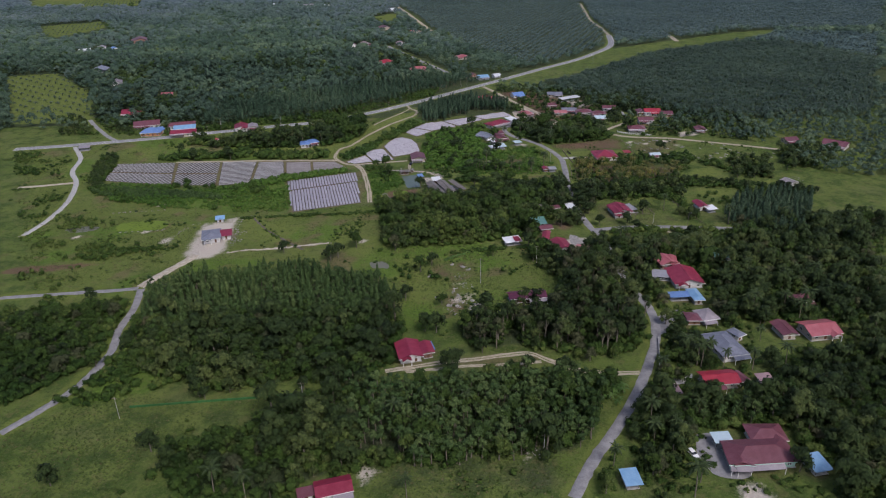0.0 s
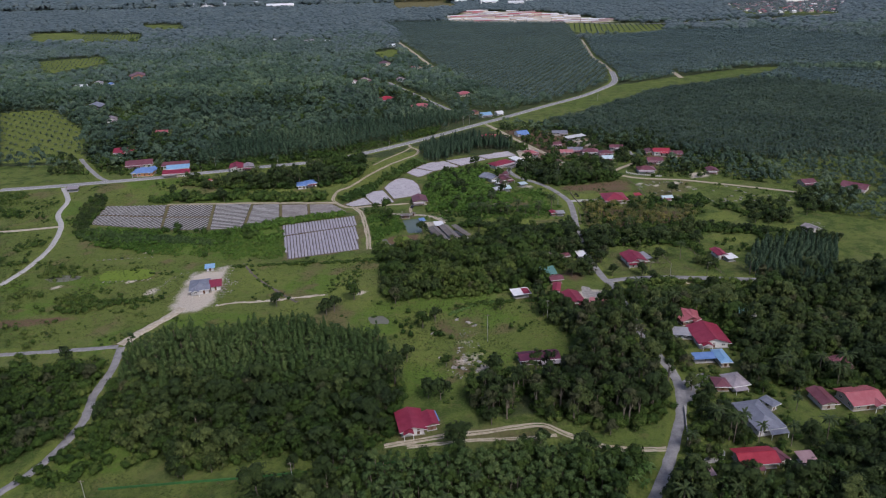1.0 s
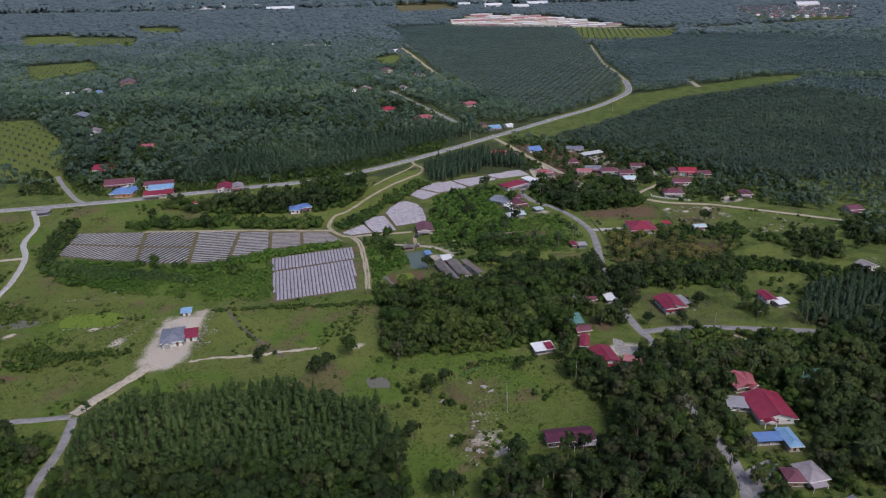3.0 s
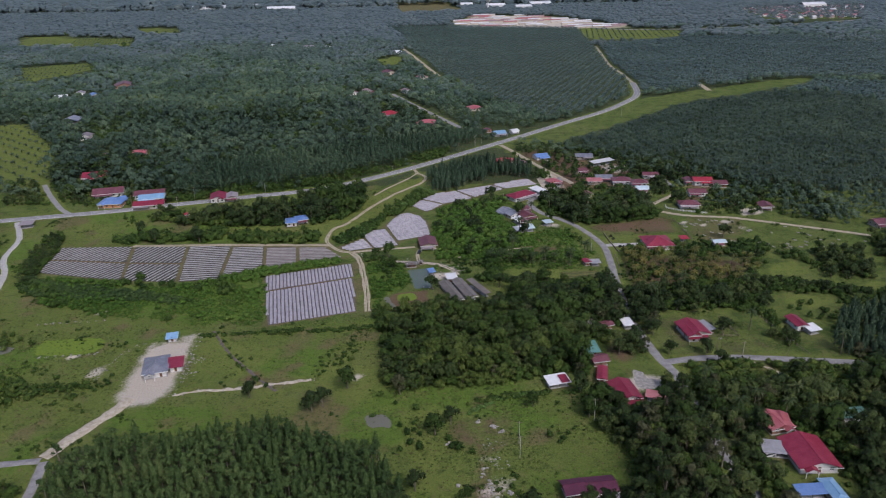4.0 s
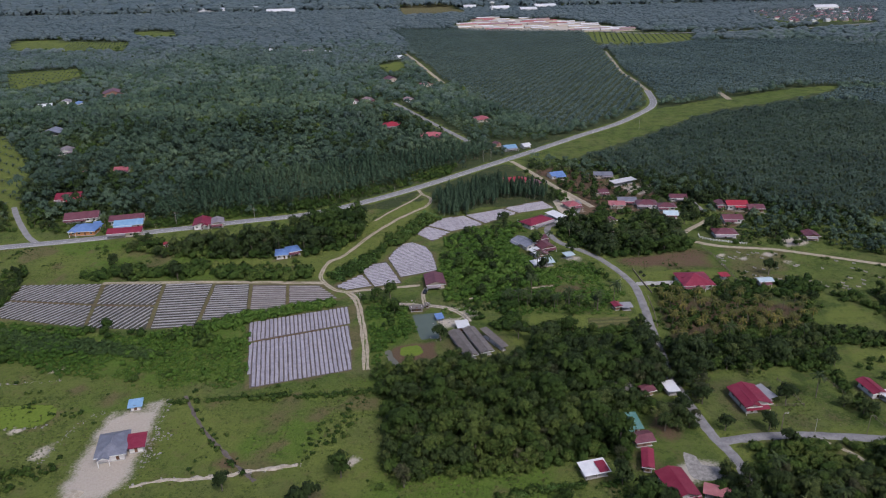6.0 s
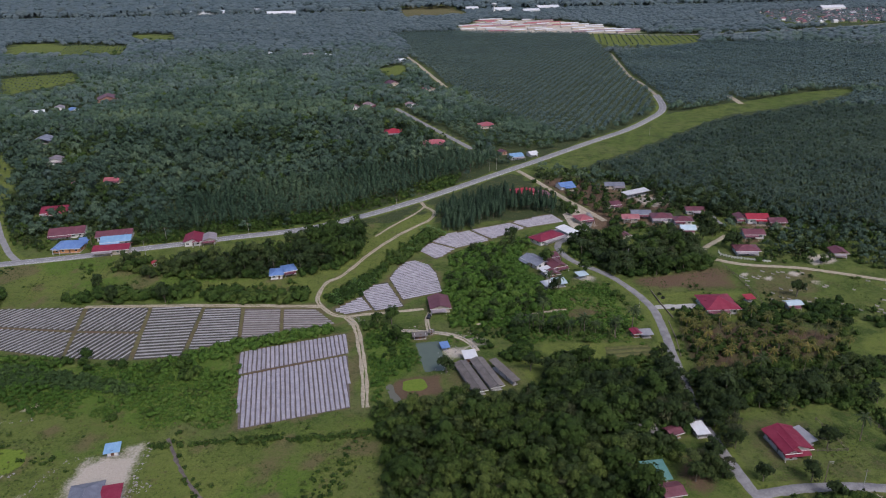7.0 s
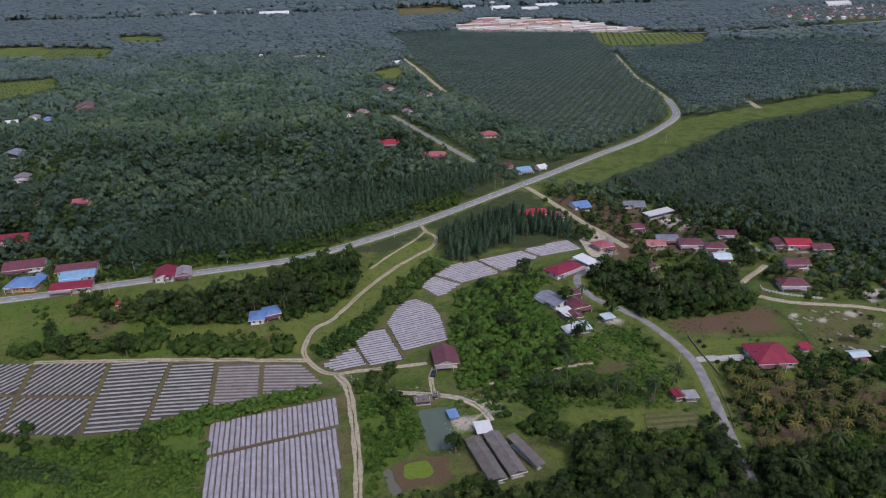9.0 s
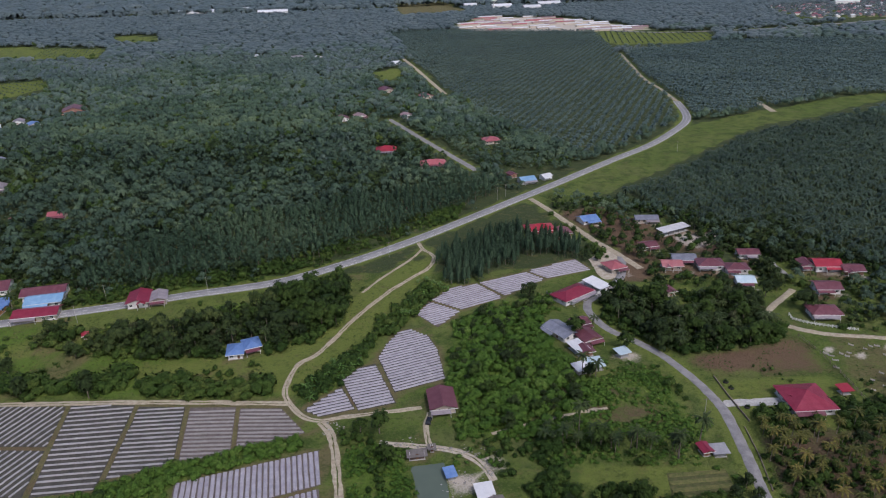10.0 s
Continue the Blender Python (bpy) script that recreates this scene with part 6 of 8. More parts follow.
LOW_BUSH = [broad(s, 1.5, 1.7, 1, 16, 0.9, False, 0.0) for s in (25, 26, 27, 28)]
NEAR_COCO = [palm(s, 8.5, 4.1, 16, 4, 1.5, 0.55) for s in (41, 42, 43)]
NEAR_OIL = [palm(s, 5.6, 5.7, 16, 2, 1.5, 0.72, 0.1, 0.35, 0) for s in (44, 45, 46, 47)]
BANANAS = [banana(s) for s in (51, 52, 53)]
MID_BROAD = [broad(s, 9.5, 4.3, 6, 72, 0.8, False, 0.06, even=0.2) for s in (61, 62, 63, 64)]
MID_SLIM = [broad(s, 12.5, 2.4, 6, 48, 0.75, False, 0.02) for s in (74, 75, 76)]
MID_SPIRE = [spire(s, 13, 2.0, 84, 1.05) for s in (71, 72, 73)]
FAR_BROAD = [broad(s, 9.0, 6.8, 3, 18, 1.3, None, 0.05, even=0.3) for s in (81, 82, 83, 84, 85)]
FAR_CANOPY = [broad(s, 9.0, 8.0, 2, 6, 3.2, None, 0.1, even=0.5) for s in (86, 87, 88, 89)]
FAR_OIL = [palm(s, 5.4, 5.2, 9, 2, 1.35, 1.05, 0.0, 0.3, 0, False) for s in (91, 92, 93)]
TALL = "dense dark green mixed woodland of broad-crowned trees"


def wood(name, poly, gap, seed, crown, shapes, label, scale=(0.7, 1.25), road=2.5, house=2.5, jitter=0.45, turn=0.0, keep=(), category="woodland", tint=(0.0, 1.0), thin=0.0, clump=None, patch=14.0, ragged=2.5, before=(), tall=8.0):
    g = np.random.default_rng(seed)
    x, y = scatter(poly, gap, jitter, seed, turn, road, house, keep, ragged, before, tall)
    ok = g.uniform(0, 1, len(x)) >= thin
    if clump is not None:
        ok &= patchy(x, y, patch, seed + 900) + g.normal(0, 0.3, len(x)) > clump
    return plant(name, shapes, spots(x[ok], y[ok], g, scale, tint=tint), crown, label, category)


SEEN = PLOTS + [SAND_YARD, POND] + [lane_band(p, 2.0) for p in (DRIVE, LANE_Y, LANE_W, HOUSE_TRACK, BRANCH_ROAD, TRACK, FIELD_TRACK, YARD_PATH, FENCED_LANE)] + [TERRACE_BEDS, GRASS_G, GRASS_STRIP, W_COCO, CLAY, LAWN_V, lane_band(MAIN_ROAD, 5.5)]
OPEN_EAST = [GRASS_R, ROAD_VERGE, lane_band(BRANCH_ROAD, 3), LAWN_E, LAWN_F, LAWN_G]
SEEN = SEEN + OPEN_EAST
wood("rubber_plantation", W_RUBBER, 3.2, 101, LEAF_RUBBER, NEAR_SLIM + NEAR_SPIRE[:3], "even stand of tall narrow dark green rubber trees", (0.7, 0.95), jitter=0.3, category="plantation", before=SEEN)
NEAR_WOODS = [("mixed_wood", W_MIX_SW, 5.0), ("mixed_wood", W_LEFT, 5.0), ("mixed_wood", W_FRONT, 4.8), ("mixed_wood", W_FRONT_L, 5.5), ("mixed_wood", W_CENTRE, 4.8),
              ("mixed_wood", W_MID_R, 5.4), ("mixed_wood", W_RIGHT, 5.2), ("mixed_wood", W_RIGHT2, 5.4), ("mixed_wood", W_BELOW_R, 5.4), ("roadside_wood", W_ROADSIDE, 5.6),
              ("village_wood", W_VILLAGE, 5.2), ("garden_wood", W_GARDEN_S, 5.2), ("roadside_wood", W_HEDGE_R, 5.6)]
for i, (nm, poly, gap) in enumerate(NEAR_WOODS):
    out = [W_FRONT_P] if poly is W_FRONT else []
    low = 0.6 if poly in (W_FRONT_L, W_LEFT) else 1.0
    wood(nm, poly, gap * 1.1, 110 + i, LEAF_BROAD, NEAR_BROAD, TALL, (0.5 * low, 1.15 * low), 2.5, 3.0, clump=-0.7 if poly in (W_FRONT, W_FRONT_L, W_LEFT) else -0.95 if poly in (W_RIGHT, W_RIGHT2, W_BELOW_R, W_MID_R) else -1.5, patch=10.0, before=SEEN, tall=7.0, keep=out)
    wood("bright_trees", poly, gap * 1.75, 140 + i, LEAF_BRIGHT, NEAR_BROAD, "lighter green broad-leaved trees among the dark wood", (0.5, 0.9), 3.0, 3.0, before=SEEN, tall=6.0, keep=out)
    wood("olive_trees", poly, gap * 3.0, 190 + i, LEAF_OLIVE, NEAR_BROAD, "dull olive-brown trees in the wood", (0.5, 0.95), 3.0, 3.0, before=SEEN, tall=6.0, keep=out)
    wood("emergent_trees", poly, gap * 2.7, 510 + i, LEAF_BRIGHT if i % 3 == 1 else LEAF_BROAD, NEAR_BROAD, "large round-crowned trees standing above the wood", (1.15 * low, 1.7 * low), 3.5, 4.0, before=SEEN, tall=10.0, keep=out, tint=(0.25, 1.0))
    wood("wood_edge", lane_band(poly + poly[:1], 2.6), 2.5, 540 + i, LEAF_BUSH, NEAR_BUSH, "leafy green shrubs and creepers along the edge of the wood", (0.6, 1.7), 1.5, 1.5, category="shrubs", clump=-0.9, patch=8.0, ragged=0.8, before=[lane_band(p, 1.5) for p in (LANE_Y, LANE_W, HOUSE_TRACK, BRANCH_ROAD)], tall=2.0)
    wood("undergrowth", poly, 4.2, 170 + i, LEAF_BUSH, NEAR_BUSH, "green shrubs at the foot of the trees", (0.6, 1.3), 1.5, 1.5, category="shrubs", thin=0.5)
wood("rubber_plantation", W_FRONT_P, 3.5, 102, LEAF_RUBBER, NEAR_SLIM, "dense stand of tall slim dark green trees", (0.65, 1.0), jitter=0.4, category="plantation", before=SEEN, tall=5.0)
wood("front_bright_trees", W_FRONT_P, 9.0, 113, LEAF_BRIGHT, NEAR_BROAD, "bright green leafy trees among the slim stand", (0.75, 1.15), 3.0, 3.0, before=SEEN, tall=6.0)
wood("roadside_wood_end", ROADSIDE_END, 6.0, 103, LEAF_BRIGHT, NEAR_BROAD, "bright feathery green trees beside the road", (0.95, 1.55), 2.0, 3.0, before=[lane_band(MAIN_ROAD, 5.0), lane_band(TRACK, 3.0)])
wood("bright_trees", W_MIX_SW, 6.5, 160, LEAF_BRIGHT, NEAR_BROAD, "lighter green broad-leaved trees at the edge of the plantation", (0.6, 1.05), 3.0, 3.0, before=SEEN, tall=6.0)
wood("verge_trees", VERGE_TREES, 4.6, 104, LEAF_BROAD, NEAR_BROAD, "dark bushy trees overhanging the village road", (0.5, 0.85), 0.6, 2.5)
wood("verge_trees", VERGE_TREES_B, 5.0, 105, LEAF_BROAD, NEAR_BROAD, "dark bushy trees beside the village road", (0.6, 0.95), 0.6, 2.5)
wood("village_yard_trees", VILLAGE_TREES, 5.6, 106, LEAF_BROAD, NEAR_BROAD, "dark trees between the village houses", (0.5, 1.0), 2.0, 3.0, before=[lane_band(STREET, 2)])
wood("village_yard_trees", VILLAGE_TREES_B, 5.0, 107, LEAF_BROAD, NEAR_BROAD, "dark trees between the village houses", (0.5, 0.95), 2.0, 3.0)
wood("village_palms", W_VILLAGE, 8.5, 108, LEAF_PALM, NEAR_COCO, "green palms rising from the village wood", (0.7, 1.0), 2.5, 3.0, category="palms", thin=0.3)
NORTH_HOUSES = [(-300, 560), (-262, 552), (-190, 552), (-140, 568), (-138, 588), (-200, 596), (-270, 612), (-310, 600)]
wood("north_house_trees", NORTH_HOUSES, 6.0, 114, LEAF_BROAD, NEAR_BROAD, "dark green trees crowding round the roadside houses", (0.35, 0.8), 3.0, 1.5, thin=0.25)
wood("north_house_shrubs", NORTH_HOUSES, 4.0, 115, LEAF_BUSH, NEAR_BUSH, "green shrubs round the roadside houses", (0.6, 1.4), 2.0, 1.0, category="shrubs", thin=0.4)
VILLAGE_N = [(55, 690), (110, 690), (250, 560), (240, 500), (150, 520), (140, 560), (95, 560), (60, 600)]
wood("house_trees", VILLAGE_N, 7.4, 109, LEAF_BROAD, MID_BROAD, "small dark trees between the village houses", (0.3, 0.75), 2.0, 2.5, before=[lane_band(STREET, 2)], tall=4.0, keep=[CLAY, LAWN_V])
wood("house_trees_bright", VILLAGE_N, 15.0, 110, LEAF_BRIGHT, MID_BROAD, "bright green fruit trees between the village houses", (0.3, 0.6), 2.0, 2.5, before=[lane_band(STREET, 2)], tall=4.0, keep=[CLAY, LAWN_V])
wood("casuarina_stand", W_PINE, 3.8, 201, LEAF_PINE, NEAR_SPIRE, "tall narrow stand of feathery trees beside the field", (0.75, 1.0), 1.5, 2.0, category="woodland")
for i, (poly, gap, sc, cl) in enumerate([(W_SHRUB, 2.9, (0.5, 1.3), -0.1), (SCRUB_W, 3.0, (0.4, 1.1), 0.35), (SCRUB_P, 2.8, (0.3, 0.9), 0.8), (W_HEDGE_W, 2.3, (0.9, 2.0), -1.5),
                                         (W_BANANA, 2.1, (0.6, 1.4), -1.6), (W_COCO, 3.6, (0.4, 1.0), 0.6), (W_COCO_EDGE, 2.7, (0.8, 1.6), -1.2), (lane_band(BUSH_LINE, 4.0), 2.4, (0.8, 1.6), -1.5),
                                         (OPEN_W, 3.4, (0.3, 1.0), 1.6), (CLEARING, 2.6, (0.3, 0.95), 1.75), (OPEN_S, 4.4, (0.3, 0.9), 1.3), (OPEN_SW, 4.0, (0.3, 0.7), 1.2),
                                         (GRAVE2, 4.5, (0.3, 0.8), 1.2), (GRASS_R2, 4.0, (0.4, 1.0), 0.8), (MARSH, 3.0, (0.4, 1.2), 1.0), (CLAY, 4.0, (0.2, 0.6), 0.9)]):
    wood("shrubs", poly, gap, 210 + i, LEAF_SCRUB if i < 3 else LEAF_BUSH, NEAR_BUSH, "leafy green shrubs and tall weeds in rough grass", sc, 1.2, 1.5, category="shrubs", clump=cl, thin=0.08)
for i, (poly, gap, sc, cl) in enumerate([(SCRUB_W, 1.7, (0.25, 0.75), -0.6), (SCRUB_P, 1.6, (0.25, 0.7), 0.1), (W_SHRUB, 2.0, (0.4, 1.1), -0.8), (OPEN_W, 2.6, (0.25, 0.8), 1.6), (CLEARING, 2.3, (0.25, 0.6), 1.75),
                                         (W_COCO, 2.6, (0.4, 0.9), 0.3), (CREEPER, 1.5, (0.35, 0.9), -0.7), (MARSH, 2.6, (0.3, 0.8), 0.9), (N_BAND, 3.2, (0.5, 1.2), 0.0), (OPEN_S, 3.6, (0.3, 0.7), 1.2),
                                         (VILLAGE_S, 3.0, (0.4, 1.0), 0.3)]):
    wood("weeds", poly, gap, 250 + i, LEAF_SCRUB if i < 3 or poly is CREEPER else LEAF_BUSH, LOW_BUSH, "low leafy weeds and creepers over rough ground", sc, 0.8, 0.8, category="weeds", clump=cl, patch=9.0)
wood("yard_trees", VILLAGE_S, 5.6, 270, LEAF_BROAD, NEAR_BROAD, "dark green trees crowding round the village houses", (0.45, 1.1), 2.5, 3.2, keep=[LAWN_A, LAWN_B, LAWN_C], clump=0.0, patch=13.0, before=OPEN_EAST, tall=8.0)
wood("yard_trees_bright", VILLAGE_S, 8.0, 271, LEAF_BRIGHT, NEAR_BROAD, "lighter green fruit trees in the village yards", (0.45, 0.85), 2.5, 3.5, keep=[LAWN_A, LAWN_B, LAWN_C], before=OPEN_EAST, tall=8.0)
wood("yard_bushes", VILLAGE_S, 4.0, 272, LEAF_BUSH, NEAR_BUSH, "green shrubs in the village yards", (0.5, 1.2), 1.5, 1.5, category="shrubs", thin=0.5, keep=[LAWN_A, LAWN_B, LAWN_C])
wood("yard_trees_olive", VILLAGE_S, 13.0, 274, LEAF_OLIVE, NEAR_BROAD, "olive-brown trees in the village yards", (0.45, 0.85), 2.5, 3.5, keep=[LAWN_A, LAWN_B, LAWN_C], before=OPEN_EAST, tall=8.0)
wood("yard_palms", VILLAGE_S, 19.0, 273, LEAF_PALM, NEAR_COCO, "green coconut palms among the village trees", (0.6, 0.95), 2.5, 3.0, category="palms", before=OPEN_EAST, tall=8.0)
wood("banana_plants", W_BANANA, 3.2, 231, LEAF_BANANA, BANANAS, "row of bright green banana plants along the field", (0.8, 1.3), 1.0, 1.0, category="banana plants", thin=0.3)
wood("coconut_grove", W_COCO, 6.0, 232, LEAF_COCO, NEAR_COCO, "grove of yellow-green young coconut palms", (0.5, 0.8), 2.0, 3.0, category="palms", thin=0.1, jitter=0.4)
wood("coconut_row", lane_band(PALM_ROW, 4.5), 4.0, 233, LEAF_PALM, NEAR_COCO, "row of short dark green coconut palms behind the garden", (0.5, 0.78), 2.0, 2.0, category="palms", thin=0.15, ragged=0.5)
wood("verge_shrubs", N_BAND, 3.0, 235, LEAF_BUSH, NEAR_BUSH, "green shrubs between road and plantation", (0.6, 1.7), 1.5, 2.0, category="shrubs", clump=0.1, patch=14.0)
wood("shrub_trees", W_SHRUB, 5.5, 234, LEAF_BROAD, NEAR_BROAD, "scattered green trees above the scrub", (0.4, 0.75), 2.0, 3.0, clump=0.7, patch=12.0)

BAND_BRANCH = lane_band(BRANCH_ROAD, 2)
wood("garden_trees", EAST_FILL, 5.4, 281, LEAF_BROAD, NEAR_BROAD, "clumps of dark trees between gardens and lanes", (0.4, 0.8), 3.0, 3.5, before=[W_COCO, BAND_BRANCH] + OPEN_EAST, tall=6.0, keep=[LAWN_E, LAWN_F, LAWN_G, ROAD_VERGE, GRASS_R, GRAVE, YARD_RED, CLAY, W_COCO, GRASS_G, GRASS_STRIP, CREEPER], clump=1.2, patch=16.0)
wood("garden_trees_bright", EAST_FILL, 7.5, 282, LEAF_BRIGHT, NEAR_BROAD, "lighter green trees between gardens and lanes", (0.4, 0.8), 3.0, 3.5, keep=[LAWN_E, LAWN_F, LAWN_G, ROAD_VERGE, GRASS_R, GRAVE, YARD_RED, CLAY, W_COCO, GRASS_G, GRASS_STRIP, CREEPER], clump=1.3, patch=16.0, before=OPEN_EAST, tall=8.0)
wood("garden_shrubs", EAST_FILL, 3.2, 283, LEAF_BUSH, NEAR_BUSH, "green shrubs along gardens and lanes", (0.5, 1.4), 1.5, 1.5, keep=[GRASS_R, ROAD_VERGE, LAWN_E, LAWN_F, LAWN_G, GRAVE, YARD_RED, CLAY, GRASS_G, GRASS_STRIP, CREEPER], category="shrubs", clump=0.9, patch=12.0)
TALL_WEST = [(12, 231), (30, 234), (46, 230), (58, 224), (74, 236), (81, 256), (81, 300), (74, 320), (58, 308), (56, 278), (46, 254), (28, 250), (10, 246)]
wood("tall_trees", TALL_WEST, 7.0, 275, LEAF_BROAD, NEAR_TALL, "tall slim dark trees on bare trunks beside the village road", (0.75, 1.05), 1.2, 2.5)
wood("tall_trees_olive", TALL_WEST, 11.0, 276, LEAF_OLIVE, NEAR_TALL, "tall dull olive trees on pale bare trunks", (0.7, 1.0), 1.2, 2.5)
wood("tall_trees_bright", TALL_WEST, 14.0, 277, LEAF_BRIGHT, NEAR_BROAD, "tall bright green trees by the village road", (1.0, 1.35), 2.0, 2.5)
# hedges and clumps between the eastern lawns
HEDGE_E = [(150, 409), (170, 406), (195, 397), (219, 386)]
HEDGE_F = [(134, 392), (137, 378), (138, 353)]
CLUMP_E = [(190, 446), (217, 448), (206, 420), (183, 418)]
CLUMP_F = [(222, 424), (236, 477), (268, 467), (250, 436)]
ROW_N = [(79, 402), (101, 403), (126, 402), (145, 396), (141, 384), (120, 384), (104, 388), (79, 386)]
wood("hedge_trees", lane_band(HEDGE_E, 3.5), 4.0, 701, LEAF_BROAD, NEAR_BROAD, "row of dark bushy trees between two lawns", (0.35, 0.65), 1.0, 1.5, ragged=0.8)
wood("hedge_shrubs", lane_band(HEDGE_E, 4.5), 2.6, 702, LEAF_BUSH, NEAR_BUSH, "green shrubs along the hedge between two lawns", (0.6, 1.4), 1.0, 1.0, category="shrubs", ragged=0.8)
wood("hedge_shrubs", lane_band(HEDGE_F, 2.2), 2.0, 703, LEAF_BUSH, NEAR_BUSH, "green hedge along the yard fence", (0.5, 1.1), 0.8, 1.0, category="hedge", ragged=0.5)
for i, zone in enumerate((CLUMP_E, CLUMP_F)):
    wood("clump_trees", zone, 5.0, 704 + i, LEAF_BROAD, NEAR_BROAD, "clump of dark green trees beside the lawns", (0.45, 0.95), 2.0, 2.5)
    wood("clump_bright_trees", zone, 9.0, 706 + i, LEAF_BRIGHT, NEAR_BROAD, "lighter green trees in the clump beside the lawns", (0.5, 0.9), 2.0, 2.5)
wood("lawn_row_trees", ROW_N, 6.0, 708, LEAF_BROAD, NEAR_BROAD, "row of round dark trees behind the lawn", (0.5, 0.95), 2.0, 2.5)
for i, zone in enumerate((ROAD_TREES_A, ROAD_TREES_B)):
    wood("roadside_trees", zone, 4.8, 291 + i, LEAF_BROAD, NEAR_BROAD, "tall dark trees overhanging the village road", (0.6, 1.1), 0.2, 2.0, before=[TERRACE_BEDS, ROAD_VERGE, GRASS_R], tall=6.0)
    wood("roadside_trees_olive", zone, 9.5, 295 + i, LEAF_OLIVE, NEAR_BROAD, "olive-brown trees beside the village road", (0.5, 0.95), 0.5, 2.0)
for i, line in enumerate((HEDGE_1, HEDGE_2, HEDGE_3, HEDGE_4, DITCH)):
    wood("hedge", lane_band(line, 1.3), 1.5, 298 + i, LEAF_BUSH, LOW_BUSH, "low straggling hedge line across the grass", (0.4, 0.95), 0.5, 1.0, category="hedge", clump=-1.0, patch=8.0, ragged=0.3)
wood("centre_bright_trees", W_CENTRE, 5.2, 284, LEAF_BRIGHT, NEAR_BROAD, "bright green leafy trees of the central wood", (0.55, 1.0), 3.0, 3.0)

wood("garden_weeds", GARDEN, 2.2, 285, LEAF_SCRUB, LOW_BUSH, "low bright green creepers and weeds over a rough garden", (0.3, 0.9), 0.8, 1.0, category="weeds", clump=0.3, patch=8.0, keep=[TERRACE_BEDS, GRASS_G, GRASS_STRIP])
wood("garden_bushes", GARDEN, 3.4, 286, LEAF_BUSH, NEAR_BUSH, "green bushes in a rough garden", (0.4, 1.3), 1.2, 1.5, category="shrubs", clump=0.7, patch=10.0, keep=[TERRACE_BEDS, GRASS_G, GRASS_STRIP, CREEPER])

# scrub, reeds and rough growth round the fields
wood("slim_plantation", SLIM_R, 3.2, 601, LEAF_PINE, NEAR_SPIRE, "dense stand of slim feathery dark green trees", (0.6, 0.85), category="plantation", ragged=1.0)
wood("reeds", REEDS, 1.5, 602, LEAF_RUBBER, NEAR_BUSH, "tall dark green reeds along a ditch", (0.5, 0.95), 0.8, 1.0, category="reeds", ragged=1.0)
wood("field_hedge", FIELD_HEDGE, 1.9, 603, LEAF_SCRUB, NEAR_BUSH, "bright green leafy hedge between the vegetable plots", (0.5, 1.2), 0.6, 1.0, category="hedge", ragged=0.8)
wood("west_hedge_trees", WEST_TREES, 3.2, 604, LEAF_BROAD, NEAR_BROAD, "straggling dark green trees at the end of the plots", (0.3, 0.6), 1.0, 1.0, ragged=1.0)
wood("west_hedge", WEST_TREES, 2.2, 605, LEAF_BUSH, NEAR_BUSH, "green shrubs at the end of the plots", (0.6, 1.3), 1.0, 1.0, category="shrubs", ragged=2.0)
wood("scrub_mounds", SCRUB_W, 2.4, 606, LEAF_SCRUB, NEAR_BUSH, "mounded bright green creepers over wet ground", (0.4, 1.0), 1.0, 1.0, category="shrubs", clump=0.25, patch=11.0)
wood("scrub_dark", SCRUB_W, 4.4, 607, LEAF_BUSH, NEAR_BUSH, "dark green bushes in the scrub", (0.8, 1.7), 1.0, 1.0, category="shrubs", clump=0.8, patch=16.0)
wood("pond_weeds", POND_GREEN, 1.7, 608, LEAF_SCRUB, LOW_BUSH, "bright green weeds on the pond bank", (0.35, 0.9), 0.6, 0.8, category="weeds", clump=-0.4, patch=8.0, keep=[MUD])
wood("pond_shrubs", POND_GREEN, 3.0, 609, LEAF_BUSH, NEAR_BUSH, "green shrubs on the pond bank", (0.5, 1.1), 0.8, 1.0, category="shrubs", clump=0.2, patch=10.0)
wood("lane_scrub", LANE_SCRUB, 2.2, 610, LEAF_BUSH, NEAR_BUSH, "dense dark scrub beside the farm lane", (0.5, 1.4), 0.9, 1.0, category="shrubs", clump=-1.0, patch=9.0)
wood("left_scrub", W_LEFT, 2.4, 611, LEAF_BUSH, NEAR_BUSH, "dense green scrub filling the field corner", (0.5, 1.4), 0.9, 1.0, category="shrubs", clump=-0.9, patch=10.0)
wood("crop_row", lane_band(CROP_LINE, 0.9), 1.0, 612, LEAF_BANANA, LOW_BUSH, "bright green row of leafy crops across the grass", (0.35, 0.65), 0.4, 0.8, category="hedge", ragged=0.2)
wood("marsh_hedge", lane_band(MARSH_HEDGE, 2.6), 1.8, 613, LEAF_BUSH, NEAR_BUSH, "low green hedge along a field drain", (0.4, 0.95), 0.6, 1.0, category="hedge", clump=-0.7, patch=8.0, ragged=0.8)
wood("road_bananas", ROAD_BANANAS, 2.4, 614, LEAF_BANANA, BANANAS, "clump of bright green banana plants by the road", (0.8, 1.4), 1.0, 1.0, category="banana plants", ragged=0.5)
wood("yard_bananas", YARD_BANANAS, 2.0, 615, LEAF_BANANA, BANANAS, "clump of bright green banana plants behind the house", (0.7, 1.2), 0.8, 1.0, category="banana plants", ragged=0.5)
wood("yard_grove", RUB_TREES, 3.6, 616, LEAF_RUBBER, NEAR_SLIM, "grove of slim green trees behind the maroon house", (0.55, 0.85), 1.5, 1.5, category="woodland", ragged=1.0)
wood("shrub_thicket", W_SHRUB, 3.0, 617, LEAF_SCRUB, NEAR_BUSH, "dense bright green thicket between plots and houses", (0.7, 1.7), 1.2, 1.5, category="shrubs", clump=-0.6, patch=9.0)
